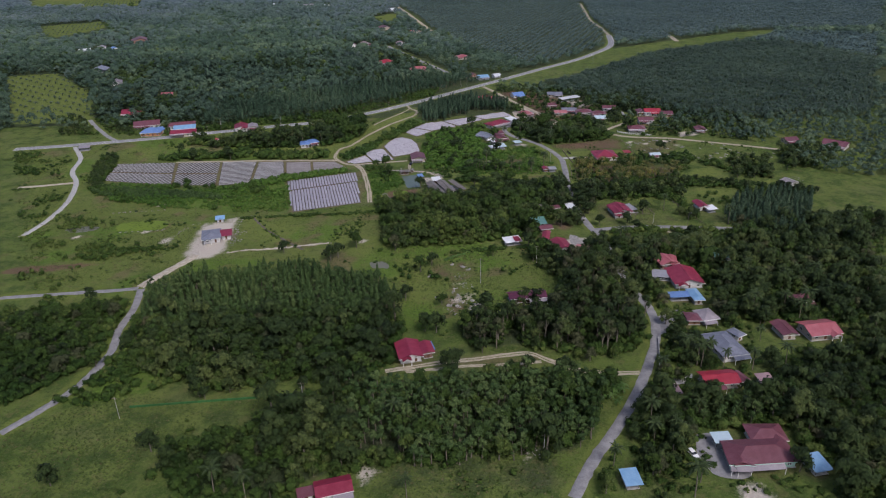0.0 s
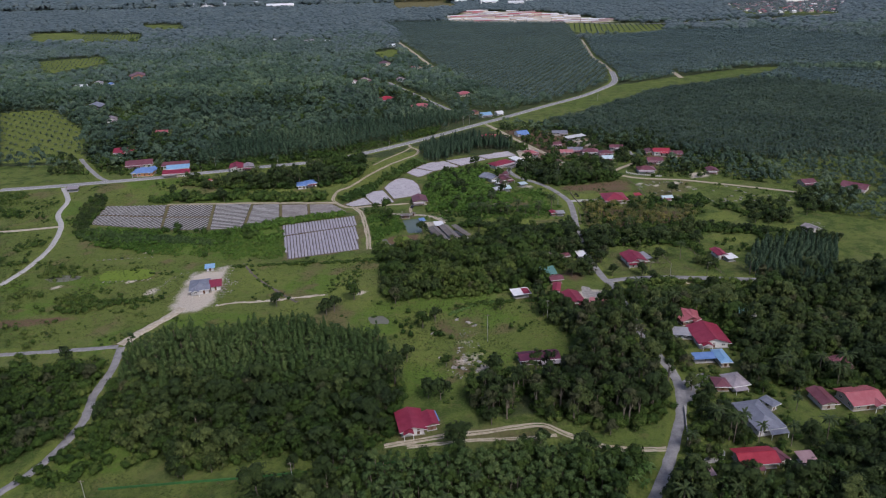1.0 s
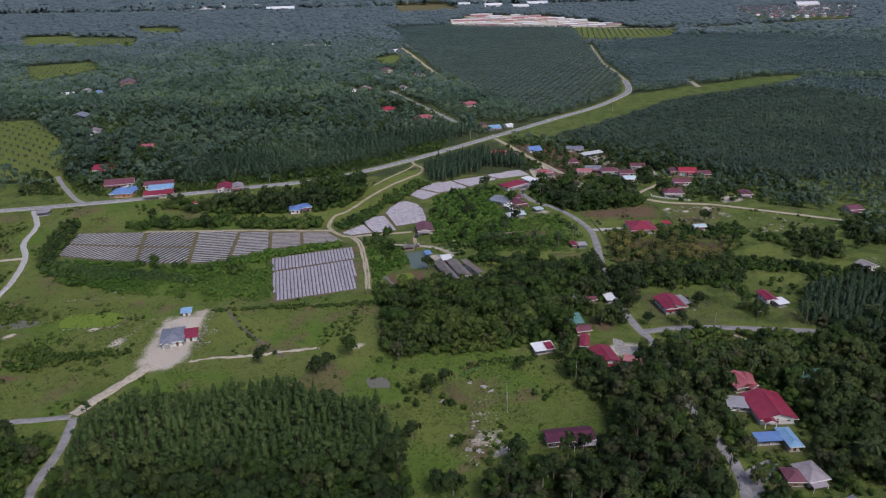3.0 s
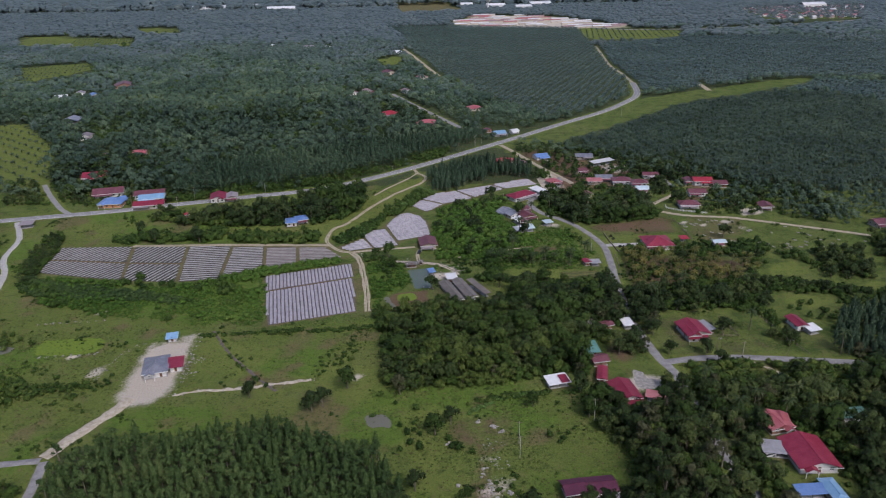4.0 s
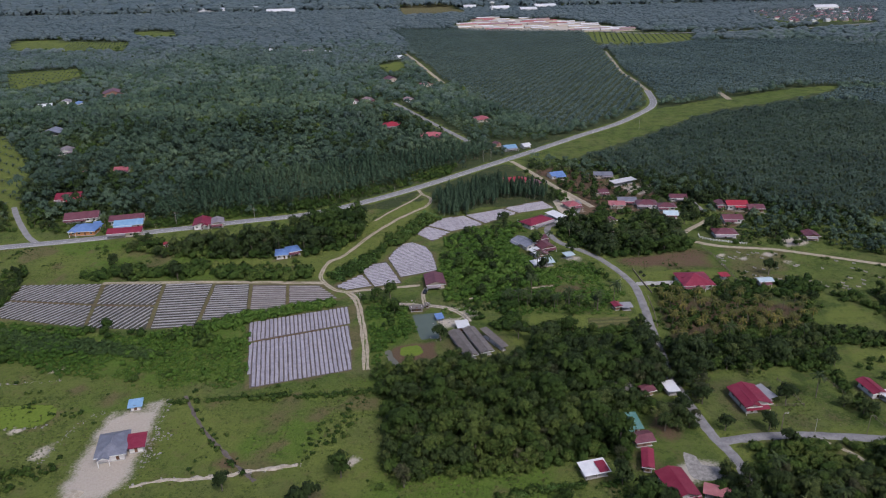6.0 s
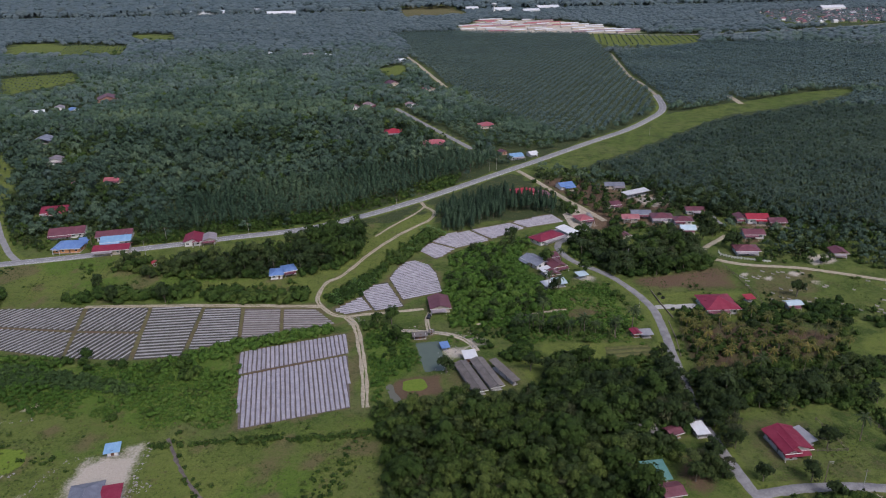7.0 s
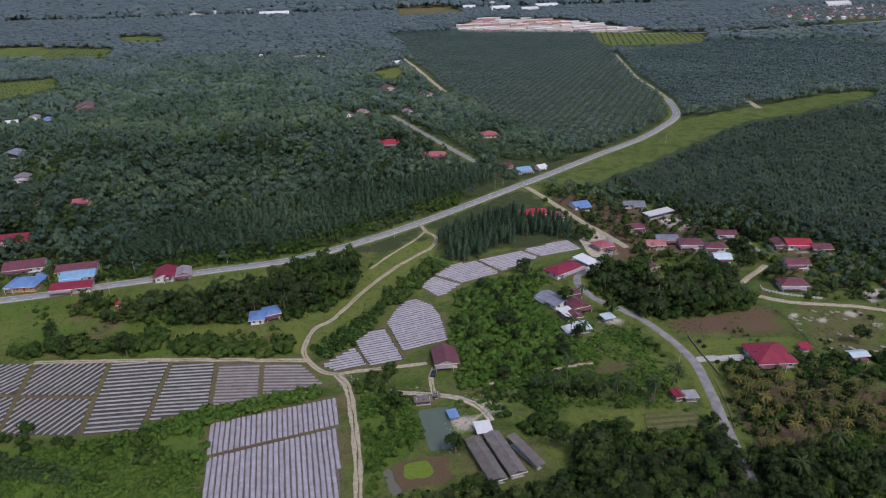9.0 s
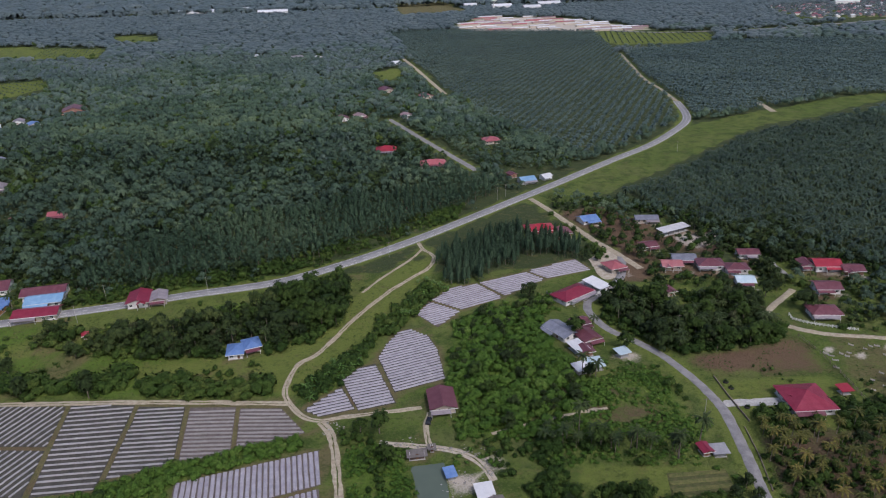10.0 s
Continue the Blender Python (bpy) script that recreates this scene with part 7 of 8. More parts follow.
wood("thicket_trees", W_SHRUB, 6.4, 618, LEAF_BROAD, NEAR_BROAD, "small dark green trees above the thicket", (0.3, 0.55), 2.0, 2.5, clump=0.7, patch=10.0)
for i, (poly, gap, cl) in enumerate([(OPEN_W, 1.9, 0.2), (OPEN_SW, 1.3, -1.2), (OPEN_S, 1.5, -0.8), (CLEARING, 1.7, 0.0), (GRASS_R, 1.7, 0.2), (GRAVE2, 2.2, 0.5), (CLAY, 2.0, 0.2), (MARSH, 2.4, 0.0), (MEADOW_S, 2.6, 0.3)]):
    wood("grass_tufts", poly, gap, 620 + i, LEAF_GRASS, TUFT, "rough green grass tufts over the field", (0.3, 0.75), 0.4, 0.6, category="grass", clump=cl, patch=7.0, ragged=0.5, tint=(0.1, 0.9))
    wood("dry_grass", poly, gap * 2.2, 640 + i, LEAF_HAY, TUFT, "dry yellowish grass tufts in the field", (0.3, 0.8), 0.4, 0.6, category="grass", clump=0.4, patch=13.0, ragged=0.5)

# beyond the road
N_WOOD = [(-520, 590), (-300, 575), (-190, 562), (-95, 592), (-60, 615), (0, 675), (40, 715), (20, 770), (-10, 815), (-30, 900), (-80, 900), (-620, 900)]
wood("roadside_plantation", [(-190, 562), (-95, 592), (-60, 615), (0, 675), (35, 712), (0, 740), (-60, 700), (-190, 640)], 4.0, 301, LEAF_PINE, MID_SLIM + MID_SPIRE[:1],
     "tall even-aged plantation trees behind the road", (0.7, 1.0), 12.0, 4.0, 0.35, category="plantation")
g = np.random.default_rng(302)
stand = [(-190, 562), (-95, 592), (-60, 615), (0, 675), (35, 712), (0, 740), (-60, 700), (-190, 640)]
x, y = scatter(N_WOOD, 6.3, 0.45, 302, 0.0, 4.0, 4.0, [FAR_FIELD5, stand], 2.5, [FAR_FIELD5, lane_band(FAR_LANE, 4)])
# further off, pick leaf colours with more haze painted in
haze_step = np.clip(np.clip((y + 90 * patchy(x, y, 60.0, 8) - 800) / 850, 0, 1) * 2 + g.uniform(0, 1, len(x)), 0, 2.99).astype(int)
for k, m in enumerate((LEAF_NORTH, LEAF_HAZE_MID, LEAF_HAZE_FAR)):
    sel = haze_step == k
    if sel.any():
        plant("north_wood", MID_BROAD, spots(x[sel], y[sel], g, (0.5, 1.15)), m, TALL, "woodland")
LANE_EAST = [(22, 775), (62, 766), (82, 764), (104, 798), (78, 850), (46, 935), (0, 1000), (-60, 975), (-40, 935), (-22, 880), (-2, 830)]
wood("lane_wood", LANE_EAST, 6.2, 307, LEAF_NORTH, MID_BROAD, "mixed dark trees between the far lane and the palms", (0.45, 0.95), 3.0, 3.5, before=[lane_band(FAR_LANE, 3)], tall=5.0)
wood("lane_bushes", LANE_EAST, 7.0, 308, LEAF_BUSH, MID_BROAD, "bright green small trees beside the far lane", (0.3, 0.6), 3.0, 3.0, thin=0.3)
wood("roadside_edge", N_BAND, 4.4, 309, LEAF_BUSH, NEAR_BROAD, "rounded green trees at the foot of the plantation", (0.3, 0.62), 4.0, 2.5, clump=-0.3, patch=12.0)
wood("north_emergents", N_WOOD, 19.0, 306, LEAF_NORTH, MID_BROAD, "large dark round crowns above the northern wood", (1.2, 1.8), 8.0, 6.0, keep=[FAR_FIELD5, stand], tint=(0.0, 0.8), before=[lane_band(FAR_LANE, 4)], tall=12.0)
wood("north_wood_bright", N_WOOD, 7.0, 303, LEAF_BRIGHT, MID_BROAD, "lighter green trees in clumps through the wood", (0.6, 1.15), 5.0, 5.0, keep=[FAR_FIELD5, stand], clump=0.75, patch=30.0)
wood("north_wood_dark", N_WOOD, 8.0, 319, LEAF_BROAD, MID_BROAD, "groups of taller dark trees in the northern wood", (0.9, 1.4), 6.0, 5.0, keep=[FAR_FIELD5, stand], clump=0.8, patch=24.0, tint=(0.0, 0.6), before=[lane_band(FAR_LANE, 4)], tall=10.0)
wood("north_feathery_stand", N_WOOD, 5.0, 318, LEAF_PINE, MID_SLIM, "even feathery stands inside the northern wood", (0.75, 1.0), 6.0, 5.0, keep=[FAR_FIELD5, stand], clump=1.05, patch=40.0, before=[lane_band(FAR_LANE, 4)], tall=10.0)
E_WOOD = [(60, 705), (110, 680), (145, 636), (200, 592), (245, 553), (330, 600), (420, 720), (420, 420), (320, 400), (245, 420), (236, 446), (246, 480), (215, 500), (185, 515), (160, 525), (150, 600), (95, 640)]
wood("village_trees", E_WOOD, 6.4, 304, LEAF_NORTH, MID_BROAD, "mixed trees round the village houses", (0.5, 0.95), 2.5, 4.5, before=[lane_band(STREET, 2), LAWN_E, LAWN_F, LAWN_G], keep=[GRAVE, GRAVE2, PALM3, LAWN_E, LAWN_F, LAWN_G], thin=0.12)
wood("village_bushes", [(55, 690), (110, 690), (250, 560), (240, 500), (150, 520), (140, 560), (95, 560), (60, 600)], 5.0, 305, LEAF_BUSH, NEAR_BUSH, "green shrubs between the houses", (0.7, 1.6), 2.0, 2.0, category="shrubs", thin=0.45)
OPEN_SEEN = [MEADOW_N, FAR_FIELD1, FAR_FIELD2, FAR_FIELD3, FAR_FIELD4, FAR_FIELD5, YOUNG_PALM, YOUNG_PALM2, FAR_GREEN, SITE, TOWN, lane_band(FAR_LANE, 5), lane_band(FAR_LANE_B, 5), lane_band(FAR_HIGHWAY, 9)]
FAR_KEEP = [PALM1, PALM2, PALM3, PALM4, MEADOW_N] + OPEN_FAR


def far_wood(poly, gap, seed, scale, shapes):
    """Distant forest whose leaf colours carry more painted haze the further off it stands."""
    g = np.random.default_rng(seed)
    x, y = scatter(poly, gap, 0.42, seed, 0.0, 5.0, 5.0, FAR_KEEP, 0.0, OPEN_SEEN)
    haze_step = np.clip((y + 110 * patchy(x, y, 90.0, 8) - 880) / 850, 0, 1) * np.where((x > 60) & (y < 1300), 0.25, 1.0)
    haze_step = np.clip(haze_step * 2 + g.uniform(0, 1, len(x)), 0, 2.99).astype(int)
    for k, m in enumerate((LEAF_NORTH, LEAF_HAZE_MID, LEAF_HAZE_FAR)):
        sel = haze_step == k
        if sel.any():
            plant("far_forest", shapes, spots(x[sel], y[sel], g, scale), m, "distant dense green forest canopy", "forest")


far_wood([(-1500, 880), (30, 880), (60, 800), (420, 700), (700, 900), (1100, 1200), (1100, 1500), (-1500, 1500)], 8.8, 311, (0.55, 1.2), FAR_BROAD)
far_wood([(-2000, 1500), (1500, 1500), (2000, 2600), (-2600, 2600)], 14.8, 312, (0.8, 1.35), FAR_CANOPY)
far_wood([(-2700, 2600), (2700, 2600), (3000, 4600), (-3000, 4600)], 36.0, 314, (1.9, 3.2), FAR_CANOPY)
wood("town_trees", TOWN, 16.0, 315, LEAF_HAZE_FAR, FAR_BROAD, "trees between the distant town houses", (0.7, 1.1), 3.0, 1.0)
wood("far_bright_trees", [(-1500, 880), (30, 880), (60, 1300), (0, 1900), (-1900, 1900)], 30.0, 313, LEAF_BRIGHT, FAR_BROAD, "lighter crowns in the distant forest", (0.6, 0.9), 6.0, 6.0, keep=FAR_KEEP)
# far palms take the fronds with painted haze, nearer PALM3 the plain ones
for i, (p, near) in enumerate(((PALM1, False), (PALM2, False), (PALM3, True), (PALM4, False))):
    wood("oil_palm_plantation", p, 8.8 if i else 9.6, 320 + i, LEAF_OIL if near else LEAF_OIL_HAZE, NEAR_OIL if near else FAR_OIL, "rows of dark green oil palms", (0.88, 1.12) if i else (0.78, 0.92), 2.0, 4.0, before=[MEADOW_N], jitter=0.10 if i else 0.03, turn=8 if i == 0 else -22, category="plantation", ragged=0.0)
for i, p in enumerate((YOUNG_PALM, YOUNG_PALM2, FAR_GREEN, FAR_FIELD5)):
    wood("young_palms", p, 13.0, 330 + i, LEAF_OIL, FAR_OIL, "rows of young oil palms on green grass", (0.5, 0.65), 4.0, 4.0, 0.04, 20, category="plantation", ragged=0.0)

# single trees, each with trunk and crown
def tree_thing(shape, crown, name, label, category, group):
    base = new(name)
    tagged(base, label, category, group)
    for k, nm, m in ((1, "trunk", BARK), (0, "crown", crown)):
        sel = shape.t[shape.m == k]
        use, inv = np.unique(sel, return_inverse=True)
        ob = arrays_ob(nm, shape.v[use], inv.reshape(-1, 3), np.zeros(len(sel)), [m], np.full(len(use), 0.35 if k == 0 else 0.5), True, shape.w[use])
        ob.parent = base
    return base


TREES = [tree_thing(broad(401, 8, 3.6, 8, 260, 0.9, limbs=True), LEAF_BROAD, "broad_tree", "dark green broad-crowned tree standing in grass", "tree", "single trees"),
         tree_thing(broad(402, 7, 3.2, 7, 220, 0.85, limbs=True), LEAF_BROAD, "broad_tree", "dark green round-crowned tree standing in grass", "tree", "single trees"),
         tree_thing(broad(403, 7.5, 3.4, 8, 240, 0.9, limbs=True), LEAF_BRIGHT, "fruit_tree", "bright green leafy fruit tree in a yard", "tree", "fruit trees"),
         tree_thing(palm(404, 9.5, 3.8, 16, 5, 1.6, 0.48), LEAF_PALM, "coconut_palm", "slender coconut palm with a tuft of green fronds", "palm", "coconut palms")]
placed = [False] * len(TREES)


def put_tree(kind, x, y, s=1.0):
    m = pose(x, y, 0, 0, 0, (x * 37 + y * 53) % 360)
    if not placed[kind]:
        placed[kind] = True
        TREES[kind].matrix_basis = m
    else:
        copy_thing(TREES[kind], m @ Matrix.Diagonal((s, s, s, 1)))


for kind, line in enumerate((LONE_DARK, LONE_ROUND, LONE_BRIGHT, LONE_PALM)):
    for j, (x, y) in enumerate(line):
        if any(signed(q, np.array([x]), np.array([y]))[0] > -2 for q in (POND, GRASS_G, TERRACE_BEDS, CLAY, YARD_RED)):
            continue
        put_tree(kind, x, y, 0.75 + 0.5 * ((x * 1.7 + y * 0.9) % 1.0))


# ---- houses and sheds ----
def window_meshes():
    fr = bmesh.new()
    for a in ((-0.7, 0.7, -0.05, 0.05, 0, 0.09), (-0.7, 0.7, -0.05, 0.05, 1.11, 1.2), (-0.7, -0.61, -0.05, 0.05, 0.09, 1.11), (0.61, 0.7, -0.05, 0.05, 0.09, 1.11), (-0.04, 0.04, -0.05, 0.05, 0.09, 1.11)):
        box(fr, *a)
    a = bpy.data.meshes.new("window_frame")
    fr.to_mesh(a), fr.free()
    a.materials.append(TRIM)
    gl = box_bm(-0.61, 0.61, -0.02, 0.02, 0.09, 1.11)
    b = bpy.data.meshes.new("pane")
    gl.to_mesh(b), gl.free()
    b.materials.append(GLASS)
    dr = box_bm(-0.48, 0.48, -0.03, 0.03, 0.0, 2.05)
    c = bpy.data.meshes.new("door")
    dr.to_mesh(c), dr.free()
    c.materials.append(DOOR)
    return a, b, c


W_FRAME, W_PANE, W_DOOR = window_meshes()


def add_child(name, me, parent, m):
    ob = new(name, me)
    ob.parent = parent
    ob.matrix_basis = m
    return ob


def slab(bm, pts, thick):
    """A roof plane with thickness below it."""
    top = [bm.verts.new(p) for p in pts]
    low = [bm.verts.new((p[0], p[1], p[2] - thick)) for p in pts]
    bm.faces.new(top)
    bm.faces.new(low[::-1])
    n = len(pts)
    for i in range(n):
        bm.faces.new((top[i], low[i], low[(i + 1) % n], top[(i + 1) % n]))


def house(x, y, turn, w, d, eave, kind, roof, wall, far):
    colour, rm = ROOFS[roof]
    wtext, wm = WALLS[wall]
    open_shed = wall == "post"
    base = new("shed" if open_shed else "house")
    base.matrix_basis = pose(x, y, 0, 0, 0, turn)
    where = "among trees" if (int(x) + int(y)) % 2 else "in a grassy yard"
    if open_shed:
        tagged(base, f"open-sided shed with a {colour} sheet roof on posts", "shed", "sheds")
    else:
        tagged(base, f"{wtext} house with {colour} {kind} roof {where}", "house", "village houses")
    over = 0.0 if far else 0.3
    eave *= 0.88
    hw, hd = w / 2, d / 2
    ix, iy = hw - 0.75, hd - 0.75
    pitch = 0.34 if kind != "shed" else 0.16
    along = w >= d
    run = min(hw, hd)
    rise = run * pitch * (1.15 if kind == "hip" else 1.0) if kind != "shed" else d * pitch * 0.6
    part("floor_slab", box_bm(-ix - 0.3, ix + 0.3, -iy - 0.3, iy + 0.3, -0.05, 0.22), CONCRETE, base)
    if open_shed:
        nx_, ny_ = max(2, int(w / 3.5) + 1), max(2, int(d / 4.5) + 1)
        for i in range(nx_):
            for j in range(ny_):
                if 0 < i < nx_ - 1 and 0 < j < ny_ - 1:
                    continue
                px, py = -ix + 2 * ix * i / (nx_ - 1), -iy + 2 * iy * j / (ny_ - 1)
                z = eave + (rise * (py + hd) / d if kind == "shed" else rise * (1 - abs(px if not along else py) / (hw if not along else hd))) - 0.12
                part("post", box_bm(px - 0.07, px + 0.07, py - 0.07, py + 0.07, 0.2, z), WOOD, base)
    else:
        bm = bmesh.new()
        th = 0.15
        for a in ((-ix, ix, -iy, -iy + th), (-ix, ix, iy - th, iy), (-ix, -ix + th, -iy + th, iy - th), (ix - th, ix, -iy + th, iy - th)):
            box(bm, *a, 0.2, eave)
        if kind == "gable":
            for s in (-1, 1):
                if along:
                    tri = [(s * (ix - 0.02), -iy, eave), (s * (ix - 0.02), iy, eave), (s * (ix - 0.02), 0, eave + rise - 0.25)]
                    off = Vector((-s * th, 0, 0))
                else:
                    tri = [(-ix, s * (iy - 0.02), eave), (ix, s * (iy - 0.02), eave), (0, s * (iy - 0.02), eave + rise - 0.25)]
                    off = Vector((0, -s * th, 0))
                va = [bm.verts.new(p) for p in tri]
                vb = [bm.verts.new(Vector(p) + off) for p in tri]
                bm.faces.new(va), bm.faces.new(vb[::-1])
                for i in range(3):
                    bm.faces.new((va[i], vb[i], vb[(i + 1) % 3], va[(i + 1) % 3]))
        bmesh.ops.recalc_face_normals(bm, faces=bm.faces)
        part("wall", bm, wm, base)
        n = max(1, int(w / 3.4))
        for i in range(n):
            px = -ix + 2 * ix * (i + 0.5) / n
            if i == n // 2:
                add_child("door", W_DOOR, base, pose(px, -iy - 0.02, 0.22))
            else:
                wi = add_child("window", W_FRAME, base, pose(px, -iy - 0.03, 1.0))
                add_child("pane", W_PANE, wi, pose(0, 0, 0))
        if not far:
            m = max(1, int(d / 4.0))
            for s in (-1, 1):
                for i in range(m):
                    py = -iy + 2 * iy * (i + 0.5) / m
                    wi = add_child("window", W_FRAME, base, pose(s * (ix + 0.03), py, 1.0, 0, 0, 90))
                    add_child("pane", W_PANE, wi, pose(0, 0, 0))
    bm = bmesh.new()
    e, t = eave, eave + rise
    a, b = hw + over, hd + over
    if kind == "shed":
        z0, z1 = e - over * 0.1, e + rise
        slab(bm, [(-a, -b, z0), (a, -b, z0), (a, b, z1), (-a, b, z1)], 0.1)
    elif kind == "gable":
        if along:
            slab(bm, [(-a, -b, e), (a, -b, e), (a, 0, t), (-a, 0, t)], 0.12)
            slab(bm, [(a, b, e), (-a, b, e), (-a, 0.0, t), (a, 0.0, t)], 0.12)
        else:
            slab(bm, [(-a, b, e), (-a, -b, e), (0, -b, t), (0, b, t)], 0.12)
            slab(bm, [(a, -b, e), (a, b, e), (0, b, t), (0, -b, t)], 0.12)
    else:
        r = abs(a - b)
        if along:
            p, q = (-r, 0, t), (r, 0, t)
            slab(bm, [(-a, -b, e), (a, -b, e), q, p], 0.12), slab(bm, [(a, b, e), (-a, b, e), p, q], 0.12)
            slab(bm, [(-a, b, e), (-a, -b, e), p], 0.12), slab(bm, [(a, -b, e), (a, b, e), q], 0.12)
        else:
            p, q = (0, -r, t), (0, r, t)
            slab(bm, [(-a, b, e), (-a, -b, e), p, q], 0.12), slab(bm, [(a, -b, e), (a, b, e), q, p], 0.12)
            slab(bm, [(-a, -b, e), (a, -b, e), p], 0.12), slab(bm, [(a, b, e), (-a, b, e), q], 0.12)
    roof_ob = part("roof", bm, rm, base, f"{colour} corrugated sheet roof")
    if kind != "shed":
        r = (abs(a - b) if kind == "hip" else max(a, b))
        k = (-r, r, -0.16, 0.16) if along else (-0.16, 0.16, -r, r)
        if r > 0.5:
            part("ridge_cap", box_bm(*k, t - 0.05, t + 0.07), rm, roof_ob)
        if not far:
            part("fascia", box_bm(-a, a, -b - 0.06, -b - 0.005, e - 0.3, e - 0.02), wm if wall == "green" else TRIM, base)
    if not open_shed and w > 6.5 and int(x * 7) % 3 != 1:
        # a lower lean-to roof over the front veranda
        vw, vd = w * (0.55 + 0.1 * (int(x) % 4)), 1.9
        vx = (w - vw) / 2 * (1 if int(y) % 2 else -1)
        vr = bmesh.new()
        slab(vr, [(vx - vw / 2, -b - vd, e - 0.75), (vx + vw / 2, -b - vd, e - 0.75), (vx + vw / 2, -b + 0.25, e - 0.16), (vx - vw / 2, -b + 0.25, e - 0.16)], 0.08)
        part("veranda_roof", vr, ROOFS[("greypink", "maroon", roof, roof)[int(x + y) % 4]][1], base)
        for sx in (-1, 1):
            part("veranda_post", box_bm(vx + sx * (vw / 2 - 0.2) - 0.06, vx + sx * (vw / 2 - 0.2) + 0.06, -b - vd + 0.1, -b - vd + 0.22, 0.0, e - 0.82), TRIM, base)
    elif not open_shed and not far and w > 8 and d > 6:
        pw = min(4.2, w * 0.4)
        px = -hw + pw * 0.75 if (int(x * 3) % 2) else hw - pw * 0.75
        pr = bmesh.new()
        hz = e - 0.12
        rz = hz + pw * 0.24
        slab(pr, [(px - pw / 2, -b - 1.5, hz), (px, -b - 1.5, rz), (px, -b * 0.35, rz), (px - pw / 2, -b * 0.35, hz)][::-1], 0.1)
        slab(pr, [(px + pw / 2, -b - 1.5, hz), (px, -b - 1.5, rz), (px, -b * 0.35, rz), (px + pw / 2, -b * 0.35, hz)], 0.1)
        bmesh.ops.recalc_face_normals(pr, faces=pr.faces)
        part("porch_roof", pr, rm, base)
        gb = bmesh.new()
        va = [gb.verts.new(p) for p in ((px - pw / 2 + 0.2, -b - 1.3, hz - 0.1), (px + pw / 2 - 0.2, -b - 1.3, hz - 0.1), (px, -b - 1.3, rz - 0.2))]
        vb = [gb.verts.new(v.co + Vector((0, 0.12, 0))) for v in va]
        gb.faces.new(va), gb.faces.new(vb[::-1])
        for q in range(3):
            gb.faces.new((va[q], vb[q], vb[(q + 1) % 3], va[(q + 1) % 3]))
        part("gable_panel", gb, TRIM, base)
        for sx in (-1, 1):
            part("porch_post", box_bm(px + sx * (pw / 2 - 0.2) - 0.09, px + sx * (pw / 2 - 0.2) + 0.09, -b - 1.45, -b - 1.27, 0.0, e - 0.22), TRIM, base)
    return base


for h in HOUSES:
    made = house(*h, h[1] > 640)
    if h[7] == "whitetin" and abs(h[0] - 36.2) < 1:
        # a red sheet over the right end of the white shed
        bm = bmesh.new()
        q0, q1, b, z1 = h[3] * 0.08, h[3] * 0.47, h[4] / 2 + 0.2, h[4] * 0.096
        slab(bm, [(q0, -b, h[5] + 0.05), (q1, -b, h[5] + 0.05), (q1, b * 0.6, h[5] + 0.05 + z1 * 0.8), (q0, b * 0.6, h[5] + 0.05 + z1 * 0.8)], 0.04)
        part("roof_sheet", bm, ROOFS["crimson"][1], made, "crimson roofing sheet")

# distant town and building site
def far_house(x, y, turn, w, d, h, roof, wall, label, cat, group):
    base = new("town_house" if cat == "house" else "warehouse")
    base.matrix_basis = pose(x, y, 0, 0, 0, turn)
    tagged(base, label, cat, group)
    part("wall", box_bm(-w / 2, w / 2, -d / 2, d / 2, 0, h), WALLS[wall][1], base)
    bm = bmesh.new()
    a, b, t = w / 2 + 0.5, d / 2 + 0.5, h + d * 0.2
    slab(bm, [(-a, -b, h), (a, -b, h), (a, 0, t), (-a, 0, t)], 0.2)
    slab(bm, [(a, b, h), (-a, b, h), (-a, 0, t), (a, 0, t)], 0.2)
    part("roof", bm, ROOFS[roof][1], base)
    return base


g = np.random.default_rng(77)
tx, ty = scatter(TOWN, 34, 0.3, 5)
for x, y in list(zip(tx, ty))[:150]:
    r = str(g.choice(["maroon", "salmon", "salmon", "crimson", "pinkgrey", "whitetin", "greypink"]))
    far_house(x, y, g.normal(15, 12), g.uniform(9, 17), g.uniform(8, 11), g.uniform(3, 5), r, "cream" if g.uniform() < 0.5 else "white", f"small distant town house with {ROOFS[r][0]} roof", "house", "distant town houses")
sx, sy = scatter(SITE, 42, 0.35, 6)
for x, y in list(zip(sx, sy))[:90]:
    if g.uniform() < 0.72:
        far_house(x, y, g.normal(12, 4), g.uniform(24, 48), g.uniform(7, 10), g.uniform(2.5, 4), str(g.choice(["pinkgrey", "salmon", "whitetin", "white_dark"])), "cream", "row of half-built pale terrace houses on bare earth", "building site", "half-built terraces")
for x, y, w, d in [(-780, 2640, 110, 40), (-520, 2560, 90, 30), (-640, 2700, 60, 40), (180, 2500, 60, 30), (260, 2420, 50, 26), (1080, 2260, 70, 30), (330, 2560, 70, 30), (90, 2600, 40, 24)]:
    far_house(x, y, 8, w, d, 11, "whitetin", "white", "large distant white-roofed warehouse", "warehouse", "distant warehouses")
tower = tagged(new("water_tower"), "distant white mushroom-shaped water tower", "water tower")
tower.matrix_basis = pose(150, 2420, 0)
bm = bmesh.new()
bmesh.ops.create_cone(bm, segments=16, radius1=2.6, radius2=2.2, depth=24, cap_ends=True, matrix=pose(0, 0, 12))
part("shaft", bm, WALLS["white"][1], tower)
bm = bmesh.new()
bmesh.ops.create_cone(bm, segments=20, radius1=2.6, radius2=9, depth=7, cap_ends=True, matrix=pose(0, 0, 27.5))
